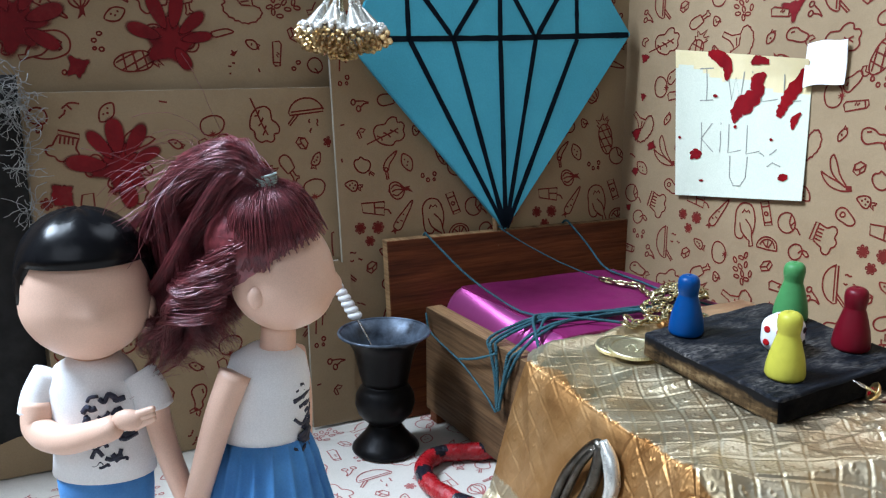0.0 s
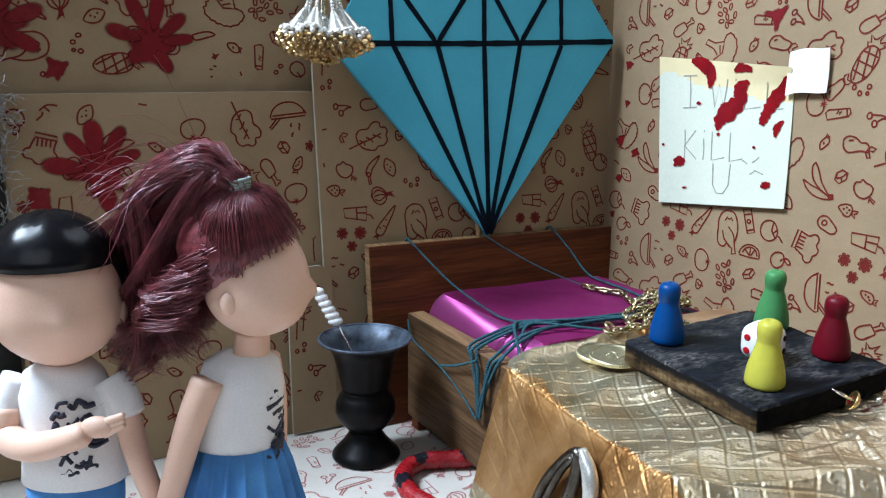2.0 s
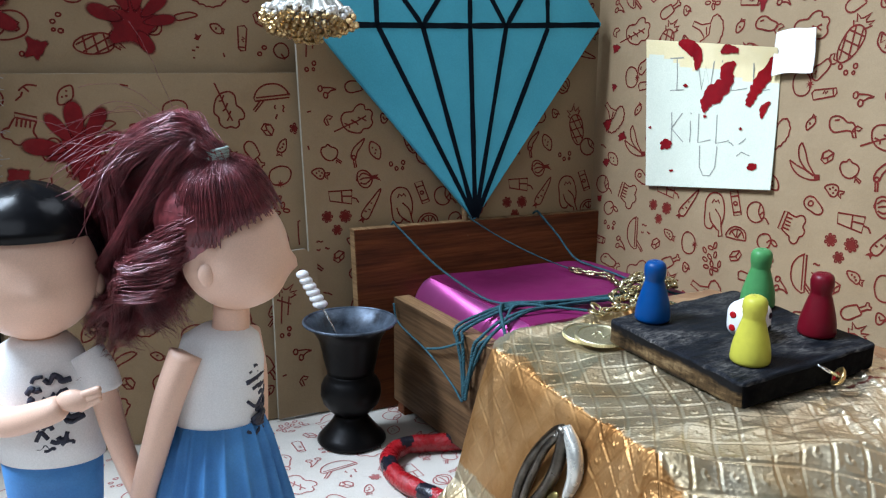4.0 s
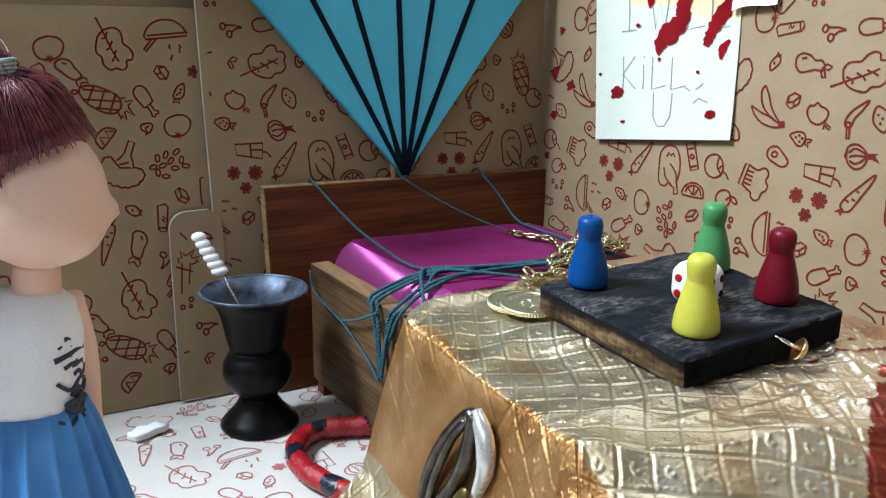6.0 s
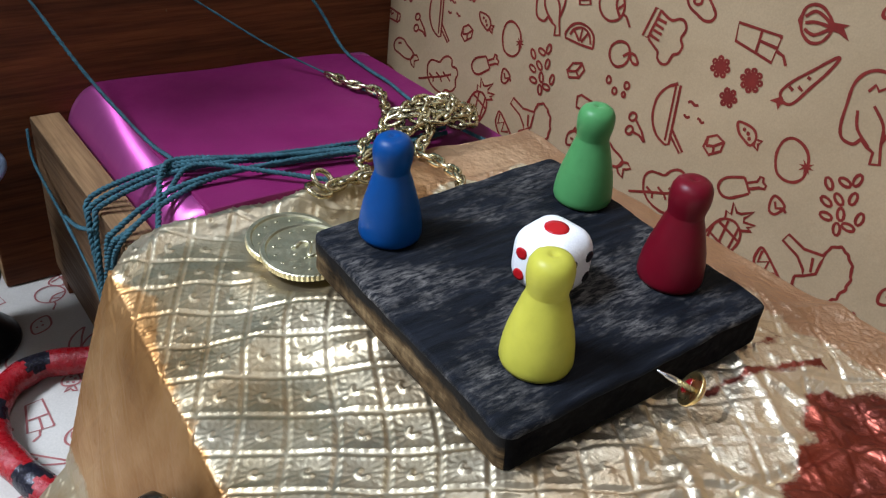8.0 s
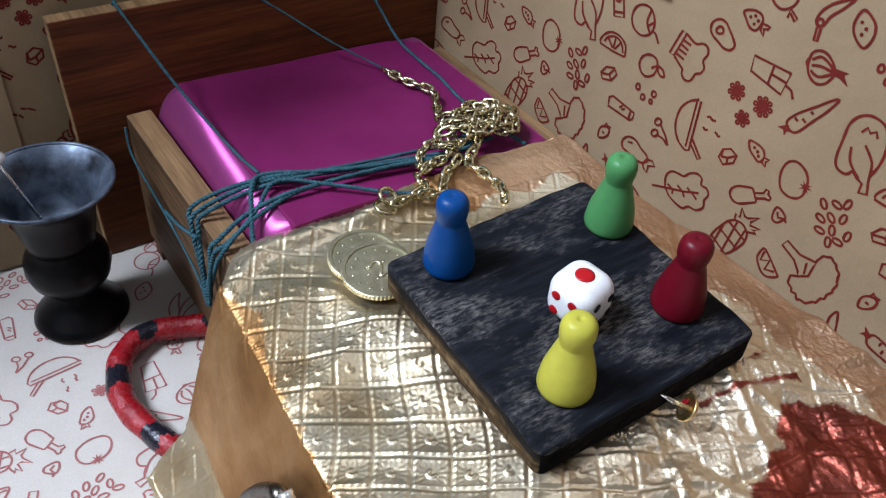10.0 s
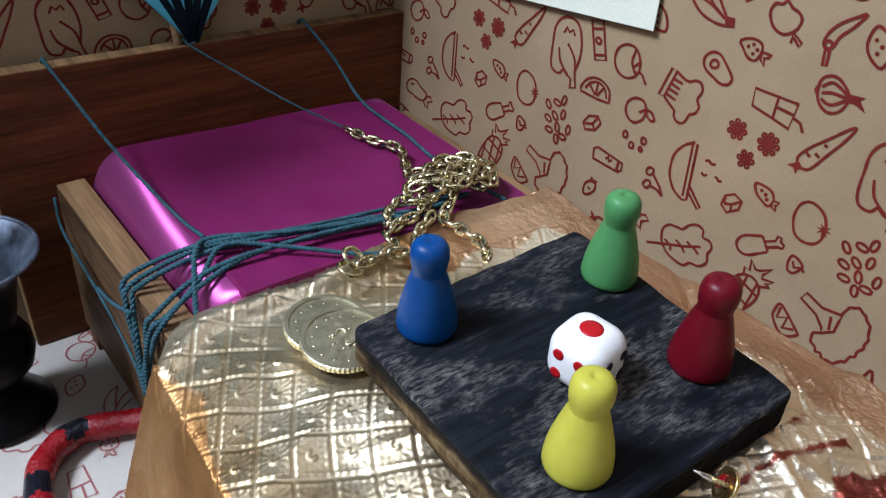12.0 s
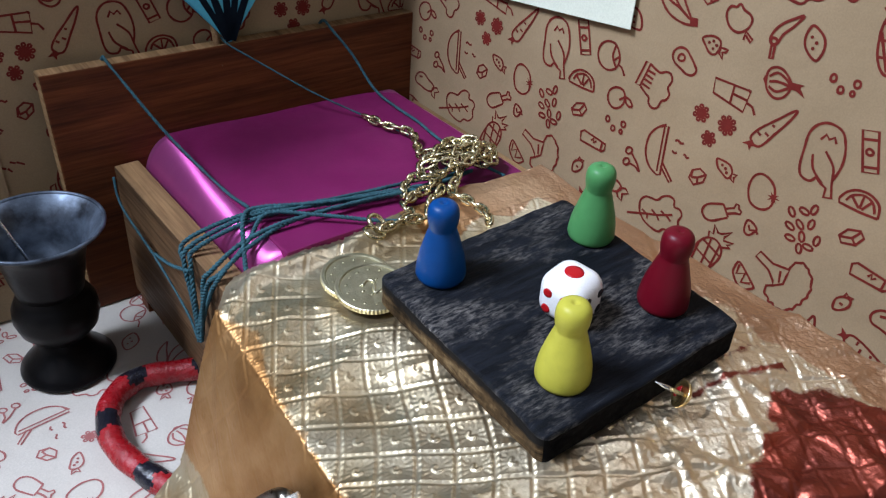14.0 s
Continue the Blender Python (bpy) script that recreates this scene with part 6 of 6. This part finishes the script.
# ---- the two dolls: each one plain mesh ----
SKIN = speckled("matt_vinyl_skin", (0.78, 0.50, 0.37), (0.84, 0.56, 0.43), 40.0, 0.42, bump=0.03)
SHIRT = speckled("white_jersey", (0.80, 0.80, 0.81), (0.87, 0.87, 0.87), 60.0, 0.8, bump=0.3, fine=2500.0)
PRINT = speckled("black_shirt_print", (0.012, 0.014, 0.03), (0.03, 0.035, 0.07), 200.0, 0.6)
DENIM = speckled("blue_pleated_cloth", (0.04, 0.17, 0.46), (0.09, 0.31, 0.66), 45.0, 0.7, bump=0.3, fine=1800.0)
PLUM_HAIR = Nodes("plum_brown_hair_fibre", 0.34)
PLUM_HAIR.colour(PLUM_HAIR.ramp(PLUM_HAIR.noise(400.0, 3.0), (0.32, (0.055, 0.009, 0.011)), (0.68, (0.235, 0.048, 0.055))))
PLUM_HAIR.bsdf.inputs["Specular IOR Level"].default_value = 1.0
PLUM_HAIR.bsdf.inputs["Specular Tint"].default_value = (1.0, 0.68, 0.76, 1)
PLUM_HAIR = PLUM_HAIR.mat
BLACK_HAIR = speckled("glossy_black_moulded_hair", (0.005, 0.005, 0.006), (0.009, 0.009, 0.010), 100.0, 0.22, bump=0.2, fine=900.0, gloss=0.14)
ELASTIC = speckled("grey_green_elastic", (0.25, 0.33, 0.31), (0.4, 0.47, 0.45), 300.0, 0.6)
DOLL_MATS = [SKIN, SHIRT, PRINT, DENIM, PLUM_HAIR, BLACK_HAIR, ELASTIC]


class Doll:
    """Collects shapes in a frame whose first axis is to the side, the second away, the third up."""

    def __init__(self, x, y, turn):
        self.verts, self.faces, self.index = [], [], []
        c, s = math.cos(radians(turn)), math.sin(radians(turn))
        self.m = Matrix(((c, -s, 0, x), (s, c, 0, y), (0, 0, 1, 0), (0, 0, 0, 1)))

    def add(self, piece, slot):
        base = len(self.verts)
        self.verts += [self.m @ Vector(v) for v in piece[0]]
        self.faces += [tuple(i + base for i in f) for f in piece[1]]
        self.index += [slot] * len(piece[1])

    def stack(self, rows, slot, steps=40, pleat=0.0, count=20):
        """A body of stacked ovals: rows of (a, b, height, half width, half depth)."""
        verts, faces = [], []
        for i, (a, b, z, rx, ry) in enumerate(rows):
            for k in range(steps):
                t = 2 * math.pi * k / steps
                w = 1 + pleat * (0.25 + 0.6 * i / len(rows)) * (1 - 2 * abs(math.sin(0.5 * count * t + 0.6 * math.sin(3 * t))) ** 0.7)
                verts.append((a + rx * w * math.cos(t), b + ry * w * math.sin(t), z))
        for i in range(len(rows) - 1):
            for k in range(steps):
                p, q = i * steps + k, i * steps + (k + 1) % steps
                faces.append((p, q, q + steps, p + steps))
        faces.append(tuple(range(steps))[::-1])
        faces.append(tuple(range((len(rows) - 1) * steps, len(rows) * steps)))
        self.add((verts, faces), slot)

    def limb(self, points, r0, r1, slot):
        self.add(tube(curve_points(points, 6), lambda s: (r0 + (r1 - r0) * s) * (1 - 0.25 * max(0.0, s - 0.93) / 0.07), 14), slot)

    def done(self, label):
        ob = new("doll", mesh_from(self.verts, self.faces, DOLL_MATS, True, self.index))
        return tagged(ob, label, "doll", "dolls")


def head_shape(a, b, z, rx, ry, rz, nose_a, nose_b):
    """An oval head, fuller at the cheeks, with a small nose bump in the facing direction."""
    verts, faces = ball((0, 0, 0), 1.0, rings=24, steps=36)
    d = Vector((nose_a, nose_b, -0.22)).normalized()
    chin = Vector((nose_a * 0.75, nose_b * 0.75, -0.85)).normalized()
    out = []
    for v in verts:
        q = Vector(v)
        cheek = 1 + 0.07 * max(0.0, -q.z) * (1 - max(0.0, -q.z)) * 4
        grow = 1 + 0.15 * math.exp(-((q - d).length / 0.16) ** 2) + 0.05 * math.exp(-((q - chin).length / 0.3) ** 2)
        out.append((a + rx * q.x * cheek * grow, b + ry * q.y * cheek * grow, z + rz * q.z * grow))
    return out, faces


def girl_doll():
    doll = Doll(48.4, 159.8, -29.0)
    doll.add(head_shape(2.4, 0.0, 90.4, 9.9, 9.8, 11.4, 0.98, 0.2), 0)
    doll.add(ball((-1.2, -9.4, 88.0), 1.6, 1.0, 2.2), 0)
    doll.limb([(1.0, 0, 80), (0.6, 0, 75), (0, 0, 72)], 3.4, 3.9, 0)
    doll.stack([(-3.2, 0, 54.5, 9.0, 7.2), (-3.2, 0, 57.5, 8.8, 7.2), (-2.6, 0, 62, 8.9, 7.6), (-1.8, 0, 69, 8.6, 7.0), (-1.4, 0, 73.5, 7.4, 5.6), (-0.8, 0, 75.5, 4.6, 4.2)], 1)
    doll.stack([(-3.2, 0, 56.6, 9.2, 7.6), (-3.3, 0, 52, 10.8, 9.6), (-3.4, 0, 45, 12.4, 11.6), (-3.5, 0, 39, 13.8, 13.2), (-3.5, 0, 33, 15.0, 14.4)], 3, 200, 0.19, 21)
    for leg_b in (-4.0, 4.0):
        doll.limb([(-3.2, leg_b, 36), (-3.2, leg_b, 18), (-3.0, leg_b, 4.0)], 3.6, 2.6, 0)
        doll.add(ball((-1.2, leg_b, 2.4), 5.0, 2.8, 2.4), 1)
    doll.limb([(-6.5, -6.4, 72.0), (-9.5, -8.4, 64), (-12.6, -9.0, 54), (-15.6, -9.0, 44), (-16.8, -9.0, 37)], 3.2, 2.1, 0)
    doll.limb([(2.0, 6.4, 72.0), (3.0, 8.4, 62), (3.0, 8.6, 50), (3.6, 8.6, 40)], 3.0, 2.1, 0)
    rnd = random.Random(3)
    for k in range(16):
        z, b0, b1 = 68.5 - 0.95 * k + rnd.uniform(-0.5, 0.5), rnd.uniform(-5.0, -2.2), rnd.uniform(-1.6, 1.4)
        row = []
        for q in range(4):
            b = b0 + (b1 - b0) * q / 3
            row.append((-2.5 + 8.62 * math.sqrt(1 - (b / 7.8) ** 2), b, z + rnd.uniform(-1.0, 1.0)))
        doll.add(tube(curve_points(row, 4), 0.32 + 0.3 * rnd.random(), 5), 2)
    # hair: a close cap, a band at the crown and a loose wavy mass behind
    tie = Vector((0.2, -3.0, 109.0))
    doll.add(ball((-1.6, 0.6, 96.6), 11.2, 10.4, 10.6, 16, 28), 4)
    for at, r in (((-10, 5, 98), 8.5), ((-15, 9, 90), 9.0), ((-17, 9, 86), 7.0)):
        doll.add(ball(at, r, r * 0.75, r, 8, 14), 4)
    for k in range(5):
        doll.add(tube([(tie.x + 2.1 * math.cos(t), tie.y + 2.1 * math.sin(t), tie.z - 1.2 + 0.55 * k + 0.4 * math.cos(t)) for t in np.linspace(0, 2 * math.pi, 12, endpoint=False)], 0.36, 5, True), 6)
    def lock(points, n, r, wave):
        """A strand through the points with a loose wave in it."""
        line = curve_points(points, n)
        ph, ph2 = rnd.uniform(0, 6.3), rnd.uniform(0, 6.3)
        for i, q in enumerate(line):
            s = i / len(line)
            q += Vector((math.sin(9 * s + ph), math.cos(7 * s + ph2), math.sin(8 * s + ph2))) * wave * s
        doll.add(tube(line, lambda s: r * (1 - 0.7 * s) + 0.03, 3), 4)

    for k in range(5200):
        t, h = (rnd.uniform(-1.5, 4.2), rnd.uniform(-0.35, 0.95)) if k % 2 else (rnd.uniform(-2.6, -0.2), rnd.uniform(-0.12, 0.4))
        ring = math.sqrt(max(0.0, 1 - h * h))
        start = Vector((1.2 + 11.0 * ring * math.cos(t), 0.5 + 10.8 * ring * math.sin(t), 94.4 + 11.2 * h))
        if start.x > 2.0 and h < 0.02 + 0.04 * start.x + rnd.uniform(-0.12, 0.14):
            continue
        core = Vector((1.0, 0.5, 94.6))
        mid = core + ((start + tie) / 2 - core).normalized() * (12.5 + 1.3 * rnd.random())
        lock([start, mid, tie + Vector((rnd.uniform(-1, 1), rnd.uniform(-1, 1), rnd.uniform(-0.5, 0.8)))], 6, 0.085, 0.45)
    def clump(points, strands, wave, spread):
        """Strands that curl together along one wavy line."""
        line = curve_points(points, 5)
        ph = [rnd.uniform(0, 6.3) for _ in range(3)]
        rate = rnd.uniform(7, 15)
        path = []
        for i, q in enumerate(line):
            s = i / len(line)
            path.append(q + Vector((math.sin(rate * s + ph[0]), 0.8 * math.sin(rate * s + ph[1]), math.cos(rate * s + ph[0]))) * wave * (0.25 + 0.75 * s))
        for _ in range(strands):
            off, end = Vector([rnd.gauss(0, 1) for _ in range(3)]), Vector([rnd.gauss(0, 1) for _ in range(3)])
            r, stop = rnd.uniform(0.06, 0.115), rnd.randint(len(path) - 6, len(path))
            pts = [q + (off * (1 - i / len(path)) + end * (i / len(path))) * spread * (0.6 + 0.6 * i / len(path)) for i, q in enumerate(path[:stop])]
            doll.add(tube(pts, lambda s: r * (1 - 0.6 * s), 3), 4)

    for k in range(105):
        w, v, lift = rnd.gauss(0, 1.0), rnd.gauss(0, 0.9), rnd.random()
        p0 = tie + Vector((rnd.uniform(-1.2, 0.8), rnd.uniform(-1.2, 1.2), rnd.uniform(-0.4, 0.8)))
        p1 = tie + Vector((-5 - 3 * lift, 2.2 * v + 2, 0.5 + 5.5 * lift + 0.6 * w))
        p2 = Vector((-13.5 - 8 * lift + 1.4 * w, 4.0 * v + 5, 107 - 8 * (1 - lift) + 1.8 * w))
        p3 = Vector((-17.5 - 6 * lift + 3.2 * w, 4.2 * v + 7, 94.5 + 2.8 * w - 5 * (1 - lift)))
        p4 = Vector((-17.5 - 5 * lift + 4.0 * w, 4.2 * v + 7, 85.5 + 2.6 * v))
        p5 = Vector((-12 - 5 * lift + 4.5 * w, 3.6 * v + 6, 79.5 + 2.4 * w))
        p6 = p5 + Vector((rnd.uniform(1, 8), rnd.uniform(-1, 1), rnd.uniform(-2, 6)))
        clump([p0, p1, p2, p3, p4, p5, p6][:rnd.choice((5, 6, 7, 7))], 42, rnd.uniform(1.0, 4.2), 0.85)
    for k in range(42):
        w, v = rnd.gauss(0, 1), rnd.gauss(0, 1)
        p0 = Vector((-6 + 1.5 * w, -8.2 + 0.8 * v, 93 + 3 * w))
        clump([p0, p0 + Vector((-6, 1.6, -2)), p0 + Vector((-11 + w, 6.0 + v, -7)), p0 + Vector((-11 + 2 * w, 8 + v, -12 + 2 * v)), p0 + Vector((-5 + 2 * w, 8 + v, -14 + 2 * v))], 38, rnd.uniform(1.4, 4.2), 0.9)
    for k in range(40):
        v, w = rnd.gauss(0, 1), rnd.gauss(0, 1)
        pts = [tie + Vector((-2 - 6 * rnd.random(), v, 1.5))]
        d = Vector((-0.8, 0.2 * v, 0.6 + 0.3 * w)).normalized()
        for _ in range(11):
            d = (d + Vector((rnd.uniform(-0.4, 0.3), rnd.uniform(-0.3, 0.3), rnd.uniform(-0.5, 0.2)))).normalized()
            pts.append(pts[-1] + d * 2.4)
        doll.add(tube(pts, 0.05, 3), 4)
    return doll.done("doll with windblown plum-brown hair, white top and pleated blue skirt")


def boy_doll():
    doll = Doll(15.9, 174.6, -29.0)
    doll.add(head_shape(0.0, 0.0, 88.0, 12.2, 11.4, 14.0, 0.45, -0.9), 0)
    doll.add(ball((-12.0, 0.5, 84.0), 1.3, 2.0, 2.6), 0)
    doll.add(ball((11.8, 1.0, 84.0), 1.3, 2.0, 2.6), 0)
    doll.limb([(0, 0.4, 79), (0, 0.6, 75), (0, 0.8, 71)], 3.6, 4.2, 0)
    cap, faces = ball((0, 0, 0), 1.0, rings=22, steps=40)
    hair = []
    for v in cap:
        q = Vector(v)
        front = max(0.0, 0.45 * q.x - 0.9 * q.y)
        edge = min(1.0, max(0.0, (front - 0.12) / 0.38))
        low = -0.28 + 0.56 * edge * edge * (3 - 2 * edge)
        z = max(q.z, low)
        swell = 1.025 + 0.012 * math.sin(7 * math.atan2(q.y, q.x) + 4 * q.z) * max(0.0, q.z)
        shrink = 1.0 if q.z >= low else 0.9
        hair.append((12.4 * q.x * swell * shrink, 11.8 * q.y * swell * shrink, 89.5 + 14.2 * math.copysign(abs(z) ** 0.86, z) * swell))
    doll.add((hair, faces), 5)
    doll.stack([(0, 1, 49.5, 10.4, 7.4), (0, 1, 54, 9.8, 7.2), (-0.4, 1, 62, 9.6, 7.2), (-0.6, 1, 68, 9.4, 6.8), (-0.4, 1, 72.0, 7.6, 5.8), (0, 1, 74.2, 4.8, 4.6)], 1)
    doll.stack([(0, 1, 51.0, 9.8, 7.0), (0, 1, 46, 9.6, 7.0), (0, 1, 40, 9.2, 6.6), (0, 1, 34, 8.6, 6.2)], 3)
    for leg_a in (-4.6, 4.6):
        doll.limb([(leg_a, 1, 40), (leg_a, 1, 20), (leg_a, 1, 4)], 4.2, 3.4, 3)
        doll.add(ball((leg_a + 0.8, -1.2, 2.4), 3.2, 5.2, 2.4), 1)
    doll.limb([(-8.6, 0.5, 70.5), (-10.6, -1.0, 66.0), (-11.0, -2.4, 62.0)], 3.6, 3.9, 1)
    doll.limb([(-10.6, -2.2, 65.0), (-9.8, -4.4, 60.4), (-3.0, -9.0, 60.4), (5.0, -11.6, 63.2), (9.0, -12.0, 65.0)], 3.4, 2.3, 0)
    doll.add(ball((11.0, -12.2, 66.0), 3.2, 1.6, 2.1, 8, 12), 0)
    for k in range(3):
        doll.limb([(12.0, -12.2, 66.8 - 1.1 * k), (14.4, -12.3, 67.8 - 1.0 * k), (16.0, -12.2, 68.4 - 0.9 * k)], 0.85, 0.6, 0)
    doll.limb([(8.4, 0.8, 70.5), (10.8, 0.2, 66.5), (11.8, -0.4, 63.0)], 3.6, 3.7, 1)
    doll.limb([(11.4, -0.2, 65.0), (13.6, -1.4, 56), (17.0, -3.0, 47), (19.6, -3.6, 41)], 2.7, 2.0, 0)
    rnd = random.Random(6)
    for row in range(7):
        for k in range(3):
            z, a0 = 67.0 - 2.2 * row + rnd.uniform(-0.6, 0.6), 0.2 + 2.4 * k + rnd.uniform(-0.8, 0.8)
            stroke = []
            for q in range(4):
                a = a0 + rnd.uniform(0.5, 1.0) * q
                stroke.append((a, 1 - 6.95 * math.sqrt(max(0.05, 1 - (a / 9.7) ** 2)), z + rnd.uniform(-1.1, 1.1)))
            doll.add(tube(curve_points(stroke, 4), 0.28 + 0.34 * rnd.random(), 5), 2)
    return doll.done("doll with glossy black moulded hair, white printed shirt and raised arm")


girl_doll()
boy_doll()
